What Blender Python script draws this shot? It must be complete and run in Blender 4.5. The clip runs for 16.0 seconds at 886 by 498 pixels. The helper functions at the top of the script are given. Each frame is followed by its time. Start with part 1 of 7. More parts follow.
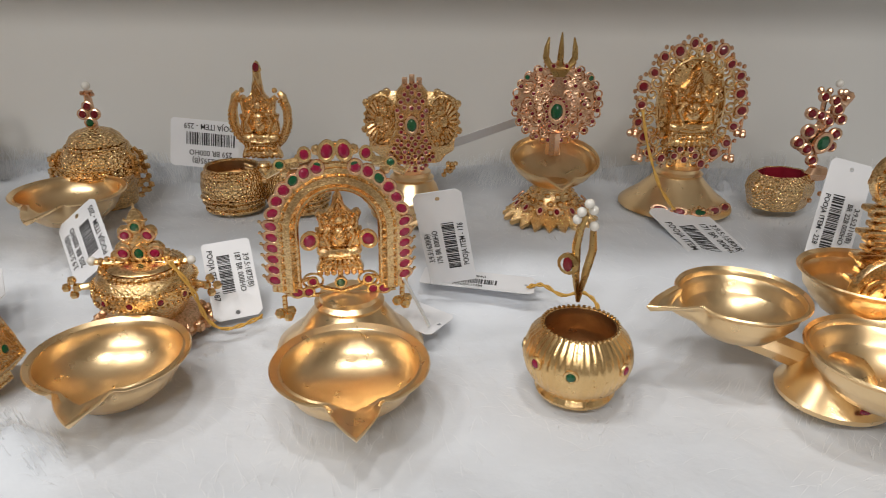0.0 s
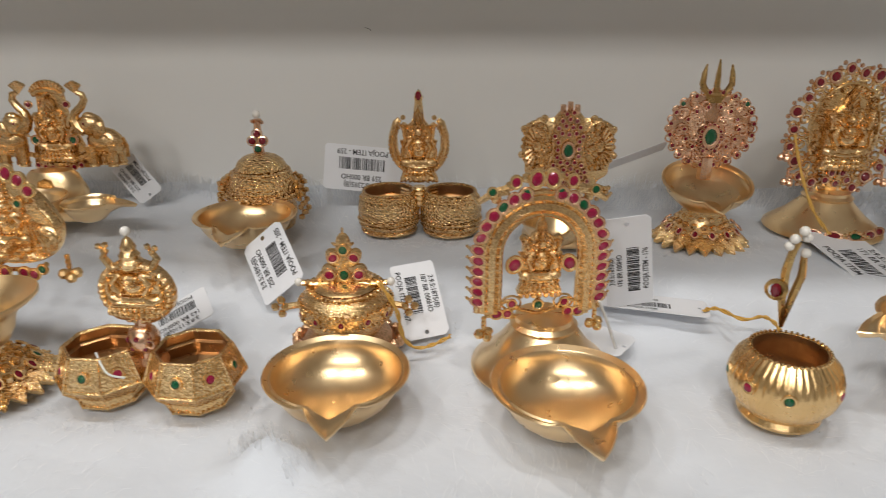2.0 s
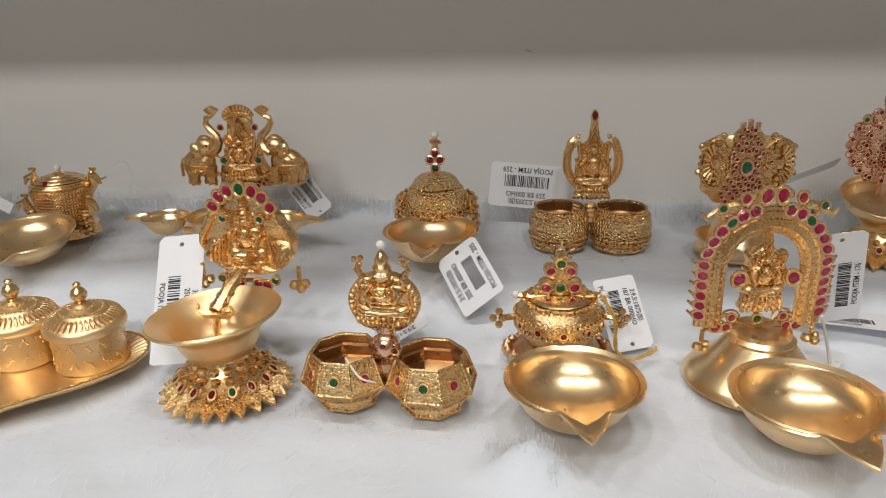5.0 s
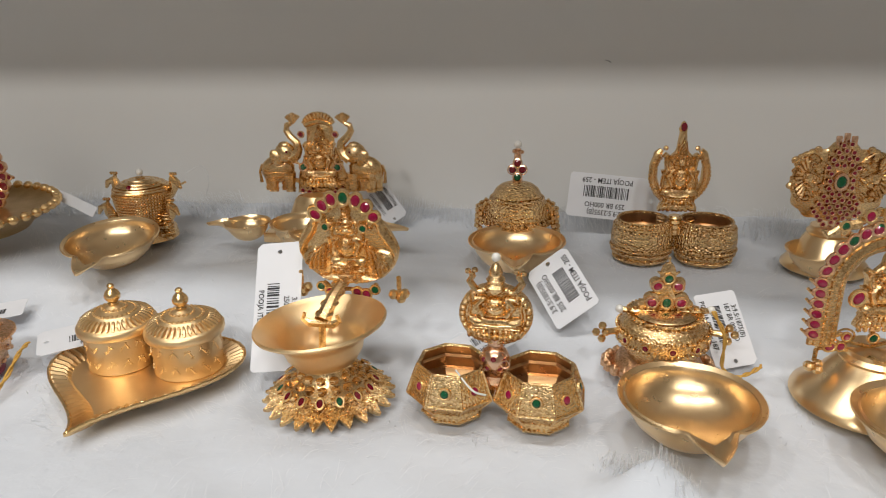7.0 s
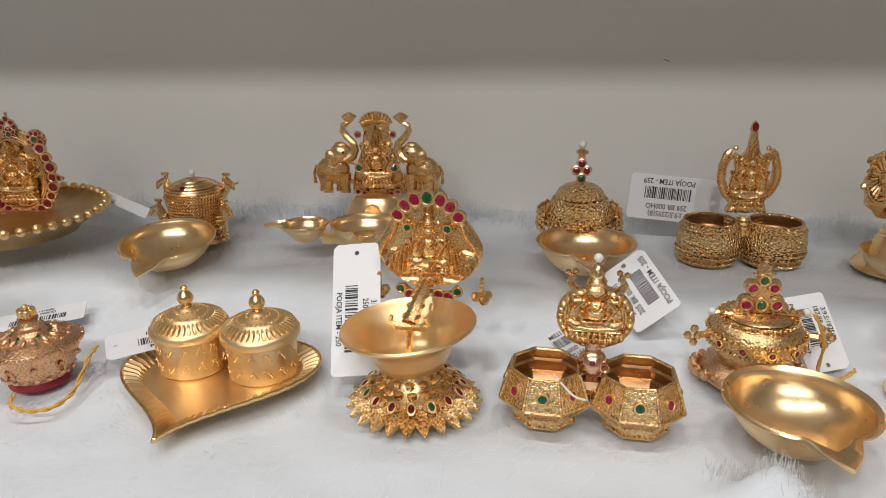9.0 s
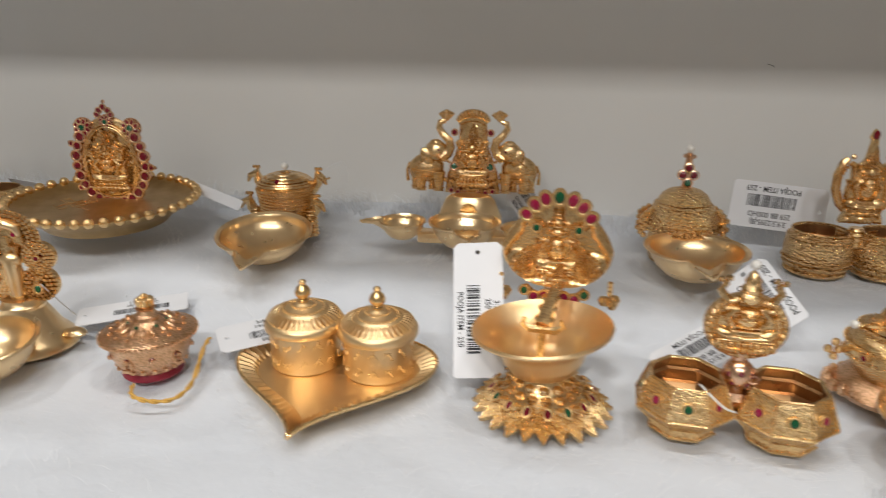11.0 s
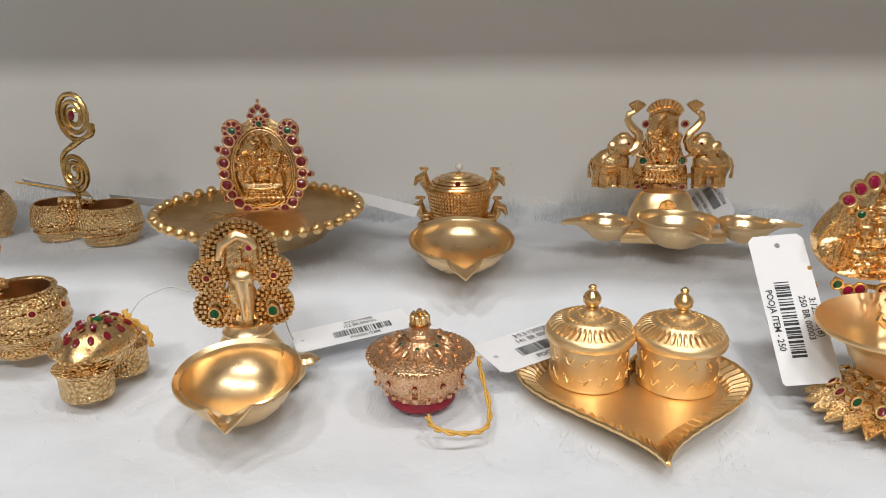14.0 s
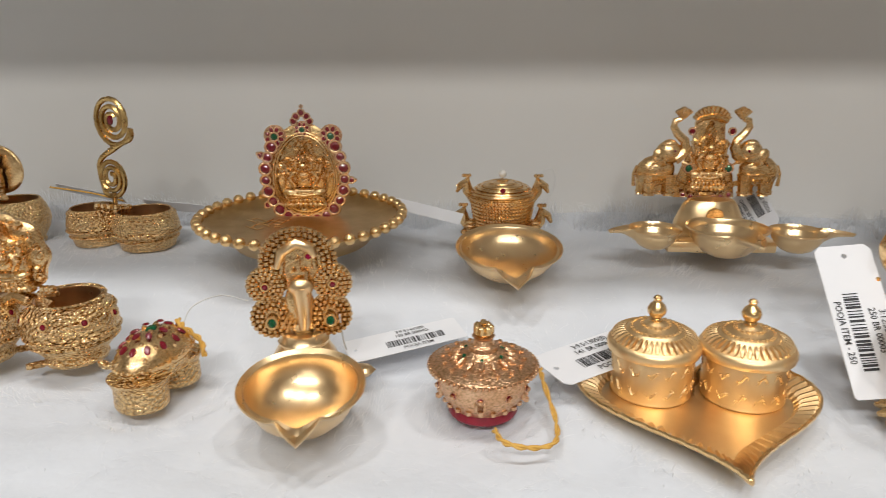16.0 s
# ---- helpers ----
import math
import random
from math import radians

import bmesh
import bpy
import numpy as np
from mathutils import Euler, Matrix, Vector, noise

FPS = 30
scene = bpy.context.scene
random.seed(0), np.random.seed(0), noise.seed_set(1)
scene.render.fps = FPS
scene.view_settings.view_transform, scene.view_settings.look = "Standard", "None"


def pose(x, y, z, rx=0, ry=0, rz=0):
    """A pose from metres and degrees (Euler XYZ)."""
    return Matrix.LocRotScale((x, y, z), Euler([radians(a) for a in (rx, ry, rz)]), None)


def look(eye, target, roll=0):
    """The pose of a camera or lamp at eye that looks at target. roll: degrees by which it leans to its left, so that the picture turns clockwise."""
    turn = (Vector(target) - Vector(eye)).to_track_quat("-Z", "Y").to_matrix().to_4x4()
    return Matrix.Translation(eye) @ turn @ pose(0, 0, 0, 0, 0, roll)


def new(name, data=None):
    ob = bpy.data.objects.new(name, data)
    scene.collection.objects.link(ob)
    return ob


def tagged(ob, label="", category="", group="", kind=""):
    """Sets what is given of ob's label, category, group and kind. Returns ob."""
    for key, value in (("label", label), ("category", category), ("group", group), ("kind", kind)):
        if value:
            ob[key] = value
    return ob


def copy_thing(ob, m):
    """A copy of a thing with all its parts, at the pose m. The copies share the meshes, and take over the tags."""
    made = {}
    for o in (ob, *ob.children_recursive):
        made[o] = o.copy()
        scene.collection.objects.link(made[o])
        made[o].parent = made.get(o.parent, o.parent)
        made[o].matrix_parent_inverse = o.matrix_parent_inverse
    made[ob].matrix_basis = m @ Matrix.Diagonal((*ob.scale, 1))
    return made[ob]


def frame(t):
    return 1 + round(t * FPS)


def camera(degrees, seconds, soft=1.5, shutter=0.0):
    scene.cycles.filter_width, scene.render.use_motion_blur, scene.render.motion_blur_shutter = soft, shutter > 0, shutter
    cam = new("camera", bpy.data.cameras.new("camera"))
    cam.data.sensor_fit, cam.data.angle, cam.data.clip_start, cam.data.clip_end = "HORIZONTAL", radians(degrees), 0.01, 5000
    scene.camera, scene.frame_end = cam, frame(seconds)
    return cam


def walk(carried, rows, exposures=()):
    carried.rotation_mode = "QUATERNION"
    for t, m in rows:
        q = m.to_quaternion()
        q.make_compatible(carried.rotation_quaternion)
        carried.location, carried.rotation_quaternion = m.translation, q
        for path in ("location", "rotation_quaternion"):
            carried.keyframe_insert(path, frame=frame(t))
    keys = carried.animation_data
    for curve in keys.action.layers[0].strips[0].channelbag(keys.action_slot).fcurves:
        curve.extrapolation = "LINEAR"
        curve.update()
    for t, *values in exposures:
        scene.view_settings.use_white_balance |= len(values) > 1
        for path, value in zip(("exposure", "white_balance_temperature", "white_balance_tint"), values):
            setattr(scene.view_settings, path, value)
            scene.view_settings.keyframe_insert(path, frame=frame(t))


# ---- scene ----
cam = camera(66.08, 16.0, soft=0.3, shutter=0.5)
PATH = [
    (0, (0.01180, -0.00840, 0.18793), (0.02691, 0.91363, -0.19889), 1.009),
    (0.5, (-0.00332, -0.01043, 0.18769), (0.00589, 0.91132, -0.19997), 0.697),
    (1, (-0.02570, -0.01133, 0.18977), (-0.03377, 0.91260, -0.19269), 0.806),
    (1.5, (-0.04432, -0.01638, 0.19166), (-0.06920, 0.90990, -0.18435), 0.791),
    (2, (-0.06653, -0.02025, 0.19524), (-0.11322, 0.90993, -0.16886), -0.025),
    (2.5, (-0.08805, -0.02502, 0.19680), (-0.15279, 0.90652, -0.16102), 0.070),
    (3, (-0.10563, -0.03344, 0.19903), (-0.18989, 0.89860, -0.15340), 0.023),
    (3.5, (-0.11871, -0.03882, 0.19912), (-0.21556, 0.89272, -0.15137), 0.076),
    (4, (-0.13319, -0.03495, 0.19638), (-0.24337, 0.89400, -0.15704), -0.225),
    (4.2, (-0.13673, -0.03679, 0.19696), (-0.25197, 0.89273, -0.15336), -1.067),
    (6.3, (-0.18326, -0.04528, 0.20416), (-0.32483, 0.88598, -0.13156), -1.027),
    (6.5, (-0.18813, -0.04421, 0.20209), (-0.33259, 0.88650, -0.13393), -0.958),
    (7, (-0.19852, -0.04662, 0.20448), (-0.35447, 0.88328, -0.12864), -1.105),
    (7.5, (-0.20712, -0.04880, 0.20293), (-0.37317, 0.87930, -0.13033), -1.282),
    (8, (-0.21931, -0.04954, 0.20287), (-0.38313, 0.88013, -0.12708), -1.086),
    (8.2, (-0.22655, -0.05086, 0.20424), (-0.39085, 0.88010, -0.12184), -1.312),
    (10.3, (-0.27638, -0.03607, 0.19277), (-0.41231, 0.89791, -0.13769), -0.113),
    (10.5, (-0.28278, -0.03823, 0.19399), (-0.44373, 0.89217, -0.13532), -0.139),
    (11, (-0.30868, -0.04815, 0.19612), (-0.48642, 0.88138, -0.12695), 0.334),
    (11.5, (-0.39220, -0.03812, 0.19473), (-0.52929, 0.90444, -0.10987), -1.779),
    (12, (-0.45225, -0.04695, 0.18111), (-0.57584, 0.89531, -0.13014), -1.533),
    (12.5, (-0.48051, -0.04009, 0.18186), (-0.59862, 0.90467, -0.12390), -1.341),
    (13, (-0.49226, -0.03504, 0.17586), (-0.60292, 0.90949, -0.13338), -0.832),
    (13.5, (-0.49435, -0.04014, 0.17740), (-0.59899, 0.90770, -0.12366), -0.543),
    (14, (-0.49426, -0.03532, 0.17524), (-0.59463, 0.91275, -0.12656), -0.626),
    (14.5, (-0.49377, -0.03267, 0.17471), (-0.59052, 0.91561, -0.12760), -0.505),
    (15, (-0.49698, -0.03353, 0.17693), (-0.59335, 0.91687, -0.11881), -0.495),
    (15.5, (-0.50301, -0.03344, 0.17880), (-0.60236, 0.91818, -0.11200), -0.648),
    (16, (-0.52402, -0.03173, 0.17576), (-0.62818, 0.91796, -0.11960), -0.445),
]
walk(cam, [(t, look(eye, target, roll)) for t, eye, target, roll in PATH], exposures=[(0.0, -0.1), (8.0, -0.12), (12.5, -0.04), (13.2, 0.06), (16.0, 0.06)])

# ---------------------------------------------------------------- light
world = bpy.data.worlds.new("world")
scene.world = world
world.use_nodes = True
world.node_tree.nodes["Background"].inputs[0].default_value = (0.9, 0.93, 1.0, 1)
world.node_tree.nodes["Background"].inputs[1].default_value = 0.05


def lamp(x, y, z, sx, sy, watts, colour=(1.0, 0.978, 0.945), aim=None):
    data = bpy.data.lights.new("unseen_ceiling_lamp", "AREA")
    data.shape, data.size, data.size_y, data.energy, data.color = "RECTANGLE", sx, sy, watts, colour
    ob = new("unseen_ceiling_lamp", data)
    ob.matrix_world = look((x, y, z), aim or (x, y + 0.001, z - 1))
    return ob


LAMPS = [(lx, ly, w, size) for ly, w, size in ((0.0, 4.4, 0.12), (-1.35, 11.5, 0.21)) for lx in (-1.0, -0.42, 0.15)]
for lx, ly, watts, size in LAMPS:
    lamp(lx, ly, 1.60, size, size, watts)
# Two far rows, unseen and added to brighten metal that faces the front.
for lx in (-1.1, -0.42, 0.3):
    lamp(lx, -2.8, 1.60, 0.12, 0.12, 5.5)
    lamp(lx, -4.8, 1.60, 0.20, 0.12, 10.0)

# ---------------------------------------------------------------- materials
K = 1.3  # metres per plan unit


def nodes_of(name):
    m = bpy.data.materials.new(name)
    m.use_nodes = True
    nt = m.node_tree
    return m, nt, nt.nodes["Principled BSDF"]


def surface(name, c1, c2, rough=0.5, metal=0.0, scale=30.0, bump=0.0, bump_scale=200.0, rough_var=0.0, voronoi=0.0, vor_scale=400.0, spec=0.5, dist=0.0004):
    """A procedural surface: two tones by a broad noise, fine relief by noise and cells, uneven gloss."""
    m, nt, b = nodes_of(name)
    n, l = nt.nodes, nt.links
    tc = n.new("ShaderNodeTexCoord")
    na = n.new("ShaderNodeTexNoise")
    na.inputs["Scale"].default_value, na.inputs["Detail"].default_value = scale, 5
    l.new(tc.outputs["Object"], na.inputs["Vector"])
    mix = n.new("ShaderNodeMix")
    mix.data_type = "RGBA"
    mix.inputs["A"].default_value, mix.inputs["B"].default_value = (*c1, 1), (*c2, 1)
    ramp = n.new("ShaderNodeMapRange")
    ramp.inputs[1].default_value, ramp.inputs[2].default_value = 0.35, 0.65
    l.new(na.outputs["Fac"], ramp.inputs[0])
    l.new(ramp.outputs[0], mix.inputs["Factor"])
    l.new(mix.outputs["Result"], b.inputs["Base Color"])
    b.inputs["Metallic"].default_value, b.inputs["Roughness"].default_value = metal, rough
    b.inputs["Specular IOR Level"].default_value = spec
    if rough_var:
        mr = n.new("ShaderNodeMapRange")
        mr.inputs[3].default_value, mr.inputs[4].default_value = rough - rough_var, rough + rough_var
        nr = n.new("ShaderNodeTexNoise")
        nr.inputs["Scale"].default_value, nr.inputs["Detail"].default_value = scale * 2.3, 4
        l.new(tc.outputs["Object"], nr.inputs["Vector"])
        l.new(nr.outputs["Fac"], mr.inputs[0])
        l.new(mr.outputs[0], b.inputs["Roughness"])
    last = None
    if bump:
        nb = n.new("ShaderNodeTexNoise")
        nb.inputs["Scale"].default_value, nb.inputs["Detail"].default_value = bump_scale, 3
        l.new(tc.outputs["Object"], nb.inputs["Vector"])
        bp = n.new("ShaderNodeBump")
        bp.inputs["Strength"].default_value, bp.inputs["Distance"].default_value = bump, dist
        l.new(nb.outputs["Fac"], bp.inputs["Height"])
        last = bp
    if voronoi:
        nv = n.new("ShaderNodeTexVoronoi")
        nv.inputs["Scale"].default_value = vor_scale
        l.new(tc.outputs["Object"], nv.inputs["Vector"])
        bv = n.new("ShaderNodeBump")
        bv.inputs["Strength"].default_value, bv.inputs["Distance"].default_value = voronoi, dist * 2
        bv.invert = True
        l.new(nv.outputs["Distance"], bv.inputs["Height"])
        if metal > 0.5:
            # Recess shade painted into the colour: brown along the low cell edges.
            recess_shade, recess_mix = n.new("ShaderNodeMapRange"), n.new("ShaderNodeMix")
            recess_shade.inputs[1].default_value, recess_shade.inputs[2].default_value, recess_shade.inputs[4].default_value = 0.40, 0.85, 0.6
            recess_mix.data_type = "RGBA"
            recess_mix.inputs["B"].default_value = (0.38, 0.19, 0.06, 1)
            l.new(nv.outputs["Distance"], recess_shade.inputs[0])
            l.new(recess_shade.outputs[0], recess_mix.inputs["Factor"])
            l.new(mix.outputs["Result"], recess_mix.inputs["A"])
            l.new(recess_mix.outputs["Result"], b.inputs["Base Color"])
        if last:
            l.new(last.outputs["Normal"], bv.inputs["Normal"])
        last = bv
    if last:
        l.new(last.outputs["Normal"], b.inputs["Normal"])
    return m


GOLD_SATIN = surface("satin_gold", (0.94, 0.705, 0.41), (0.89, 0.64, 0.35), 0.29, 1.0, 60, 0.10, 900, 0.05)
GOLD_MATTE = surface("matte_gold", (0.93, 0.69, 0.39), (0.88, 0.63, 0.33), 0.40, 1.0, 60, 0.15, 900, 0.05)
GOLD_CAST = surface("cast_gold", (0.95, 0.69, 0.37), (0.88, 0.59, 0.28), 0.23, 1.0, 120, 0.42, 520, 0.06, 0.16, 950)
GOLD_CHASED = surface("chased_gold", (0.95, 0.69, 0.36), (0.87, 0.59, 0.28), 0.22, 1.0, 120, 0.6, 700, 0.08, 1.0, 560, dist=0.0008)
GOLD_BRIGHT = surface("bright_gold", (0.90, 0.63, 0.31), (0.82, 0.54, 0.24), 0.26, 1.0, 90, 0.2, 600, 0.05)
GOLD_STIPPLED = surface("stippled_gold", (0.95, 0.70, 0.37), (0.88, 0.60, 0.28), 0.22, 1.0, 140, 0.6, 700, 0.06, 0.35, 800, dist=0.0006)
GOLD_WIRE = surface("antique_gold_wire", (0.62, 0.42, 0.17), (0.48, 0.30, 0.11), 0.28, 1.0, 120, 0.2, 500, 0.05)
GOLD_ROSE = surface("rose_gold", (0.88, 0.58, 0.36), (0.78, 0.47, 0.27), 0.31, 1.0, 120, 0.4, 700, 0.08, 0.35, 800)
PINK_SET = surface("pink_gold_setting", (0.86, 0.57, 0.38), (0.76, 0.46, 0.29), 0.25, 1.0, 150, 0.3, 600, 0.06)
GOLD_ANTIQUE = surface("antique_gold", (0.58, 0.40, 0.19), (0.48, 0.32, 0.14), 0.38, 1.0, 70, 0.2, 700, 0.06)
# Hollows of the pots: a darker, browner gold than their outsides.
INSIDE = surface("dark_gold_inside", (0.62, 0.37, 0.17), (0.48, 0.26, 0.11), 0.30, 0.9, 80, 0.3, 300, 0.08)
RUBY = surface("ruby_stone", (0.22, 0.005, 0.016), (0.10, 0.002, 0.008), 0.06, 0.0, 200, 0.05, 400, 0.03, spec=0.8)
PINK = surface("pink_stone", (0.36, 0.008, 0.060), (0.17, 0.002, 0.022), 0.06, 0.0, 200, 0.05, 400, 0.03, spec=0.8)
EMERALD = surface("emerald_stone", (0.004, 0.11, 0.038), (0.001, 0.045, 0.015), 0.06, 0.0, 200, 0.05, 400, 0.03, spec=0.8)
PEARL = surface("pearl_bead", (0.80, 0.78, 0.72), (0.74, 0.71, 0.66), 0.18, 0.0, 150, 0.03, 300, 0.04, spec=0.7)
RED_VELVET = surface("red_enamel", (0.30, 0.012, 0.03), (0.22, 0.006, 0.02), 0.45, 0.0, 150, 0.4, 500, 0.08)
CARD = surface("white_card", (0.80, 0.81, 0.84), (0.76, 0.77, 0.80), 0.42, 0.0, 25, 0.05, 300, 0.06)
INK = surface("black_ink", (0.02, 0.02, 0.022), (0.035, 0.035, 0.04), 0.55, 0.0, 300, 0.0)
THREAD_Y = surface("yellow_thread", (0.72, 0.43, 0.10), (0.62, 0.34, 0.06), 0.7, 0.0, 300, 0.6, 1500)
THREAD_W = surface("white_thread", (0.75, 0.75, 0.74), (0.68, 0.68, 0.67), 0.6, 0.0, 300, 0.3, 1500)
FUR = surface("white_fur", (0.70, 0.728, 0.772), (0.655, 0.682, 0.728), 0.85, 0.0, 14, 0.16, 95, 0.0, spec=0.1, dist=0.004)
def fibre(name, c1, c2):
    """Hair that lets part of the light through."""
    m = surface(name, c1, c2, 0.6, 0.0, 9, 0.0, spec=0.2)
    nt = m.node_tree
    tr, mx = nt.nodes.new("ShaderNodeBsdfTranslucent"), nt.nodes.new("ShaderNodeMixShader")
    tr.inputs["Color"].default_value = (*c1, 1)
    mx.inputs[0].default_value = 0.45
    nt.links.new(nt.nodes["Principled BSDF"].outputs[0], mx.inputs[1])
    nt.links.new(tr.outputs[0], mx.inputs[2])
    nt.links.new(mx.outputs[0], nt.nodes["Material Output"].inputs["Surface"])
    return m


HAIR = fibre("white_fur_hair", (0.90, 0.915, 0.935), (0.86, 0.875, 0.90))
DARK = surface("dark_fibre", (0.03, 0.028, 0.026), (0.05, 0.045, 0.04), 0.7, 0.0, 300, 0.0)
WALL = surface("shelf_back_paint", (0.71, 0.70, 0.675), (0.67, 0.66, 0.635), 0.55, 0.0, 3.0, 0.12, 90, 0.05, dist=0.0006)
BOARD = surface("white_board", (0.72, 0.70, 0.67), (0.68, 0.66, 0.63), 0.45, 0.0, 4.0, 0.05, 120, 0.05)
ROOM = surface("room_paint", (0.66, 0.63, 0.59), (0.61, 0.58, 0.54), 0.8, 0.0, 2.0, 0.1, 60)
ROOM_FLOOR = surface("room_floor", (0.20, 0.18, 0.16), (0.16, 0.145, 0.13), 0.4, 0.0, 3.0, 0.05, 40)

# ---------------------------------------------------------------- mesh tools (plan units)
I4 = Matrix.Identity(4)
TAU = 2 * math.pi


def at(x=0.0, y=0.0, z=0.0, rx=0, ry=0, rz=0, s=None):
    m = pose(x, y, z, rx, ry, rz)
    if s:
        m = m @ Matrix.Diagonal((*s, 1))
    return m


def smooth(u):
    u = min(1.0, max(0.0, u))
    return u * u * (3 - 2 * u)


def skin(bm, rings, closed=True):
    """Faces between rings of vertices; a ring of one vertex is a tip."""
    for a, b in zip(rings, rings[1:]):
        n = max(len(a), len(b))
        for i in range(n if closed else n - 1):
            j = (i + 1) % n
            if len(a) == 1 and len(b) > 1:
                bm.faces.new((a[0], b[j], b[i]))
            elif len(b) == 1 and len(a) > 1:
                bm.faces.new((a[i], a[j], b[0]))
            elif len(a) > 1:
                bm.faces.new((a[i], a[j], b[j], b[i]))


def lathe(bm, prof, n=32, m=I4, warp=None):
    """Turns a profile of (radius, height) about z."""
    rings = []
    for r, z in prof:
        if r < 1e-6:
            rings.append([bm.verts.new(m @ Vector((0, 0, z)))])
            continue
        ring = []
        for i in range(n):
            a = TAU * i / n
            p = warp(a, r, z) if warp else (r * math.cos(a), r * math.sin(a), z)
            ring.append(bm.verts.new(m @ Vector(p)))
        rings.append(ring)
    skin(bm, rings)


def ball(bm, x, y, z, r, s=(1, 1, 1), n=8, rot=(0, 0, 0)):
    k = max(3, n // 2)
    prof = [(0 if i in (0, k) else math.sin(math.pi * i / k), -math.cos(math.pi * i / k)) for i in range(k + 1)]
    lathe(bm, prof, n, at(x, y, z, *rot, s=(r * s[0], r * s[1], r * s[2])))


def tube(bm, pts, r, n=6, closed=False):
    """A round wire along points; r is one radius or one for each point."""
    pts = [Vector(p) for p in pts]
    k = len(pts)
    span = [max(p[i] for p in pts) - min(p[i] for p in pts) for i in range(3)]
    up = Vector([1.0 if i == span.index(min(span)) else 0.02 for i in range(3)])
    rings = []
    for i, p in enumerate(pts):
        a, b = pts[i - 1] if i or closed else p, pts[(i + 1) % k] if i < k - 1 or closed else p
        d = (b - a).normalized()
        u = d.cross(up)
        u = u.normalized() if u.length > 1e-4 else d.orthogonal().normalized()
        v = d.cross(u)
        rr = r[i] if isinstance(r, (list, tuple)) else r
        rings.append([bm.verts.new(p + rr * (math.cos(TAU * j / n) * u + math.sin(TAU * j / n) * v)) for j in range(n)])
    if closed:
        rings.append(rings[0])
    else:
        rings.insert(0, [bm.verts.new(pts[0])])
        rings.append([bm.verts.new(pts[-1])])
    skin(bm, rings)


def ring(bm, x, y, z, w, h, r, rot=0.0, k=14, n=5):
    """An upright oval wire that faces the front."""
    c, s = math.cos(radians(rot)), math.sin(radians(rot))
    tube(bm, [(x + w * math.cos(TAU * i / k) * c - h * math.sin(TAU * i / k) * s, y, z + w * math.cos(TAU * i / k) * s + h * math.sin(TAU * i / k) * c)
              for i in range(k)], r, n, True)


def hoop(bm, x, y, z, rx, ry, r, k=28, n=6):
    """A level oval wire."""
    tube(bm, [(x + rx * math.cos(TAU * i / k), y + ry * math.sin(TAU * i / k), z) for i in range(k)], r, n, True)


def box(bm, x, y, z, sx, sy, sz, m=I4, bev=0.0):
    r = bmesh.ops.create_cube(bm, size=1.0, matrix=m @ at(x, y, z, s=(sx, sy, sz)))
    if bev:
        edges = list({e for v in r["verts"] for e in v.link_edges})
        bmesh.ops.bevel(bm, geom=edges, offset=bev, segments=2, affect="EDGES", profile=0.5)


def slab(bm, outline, y0, y1, dome=0.0):
    """A flat upright plate from an outline of (x, z), with a rounded front edge; y0 is the front."""
    cx = sum(p[0] for p in outline) / len(outline)
    cz = sum(p[1] for p in outline) / len(outline)
    t = (y1 - y0)
    rings = [[bm.verts.new((cx, y0 - dome, cz))]]
    for f, y in ((0.6, y0 - dome * 0.6), (0.94, y0), (1.0, y0 + 0.3 * t), (1.0, y1), (0.9, y1)):
        rings.append([bm.verts.new((cx + (x - cx) * f, y, cz + (z - cz) * f)) for x, z in outline])
    rings.append([bm.verts.new((cx, y1, cz))])
    skin(bm, rings)


def polar(fn, n=40, cx=0.0, cz=0.0):
    return [(cx + fn(TAU * i / n)[0], cz + fn(TAU * i / n)[1]) for i in range(n)]


def spiral(bm, x, y, z, r0, r1, turns, start, wire, flip=1, k=14):
    n = max(6, int(k * turns))
    pts = []
    for i in range(n + 1):
        u = i / n
        a = start + flip * TAU * turns * u
        rr = r0 + (r1 - r0) * u
        pts.append((x + rr * math.cos(a), y, z + rr * math.sin(a)))
    tube(bm, pts, wire, 5)
    return pts[-1]


FOOT = []  # where things stand, to part the fur


def floor_z(y):
    return 0.002 + 0.016 * smooth((y - 0.225) / 0.09) + 0.006 * smooth((y - 0.385) / 0.045)


def thing(name, x, y, z, rz=0.0, label="", category="", group="", foot=0.0):
    ob = new(name)
    ob.matrix_basis = pose(K * x, K * y, K * z, 0, 0, rz)
    ob.empty_display_size = 0.01
    if foot:
        FOOT.append((x, y, foot))
    return tagged(ob, label, category, group)


def mesh_of(name, bm, mat, sharp=38):
    bmesh.ops.recalc_face_normals(bm, faces=bm.faces)
    bm.transform(Matrix.Scale(K, 4))
    me = bpy.data.meshes.new(name)
    bm.to_mesh(me)
    bm.free()
    me.materials.append(mat)
    for p in me.polygons:
        p.use_smooth = True
    me.set_sharp_from_angle(angle=radians(sharp))
    return me


def part(name, bm, mat, parent, label="", sharp=38):
    if not bm.verts:
        bm.free()
        return None
    ob = new(name, mesh_of(name, bm, mat, sharp))
    ob.parent = parent
    return tagged(ob, label)


def stone_mesh(name, mat):
    bm = bmesh.new()
    lathe(bm, [(0, -0.25), (0.92, -0.25), (0.92, 0.1), (0.74, 0.52), (0.46, 0.74), (0, 0.74)], 9)
    bm.transform(Matrix.Scale(1 / K, 4))
    return mesh_of(name, bm, mat, 12)


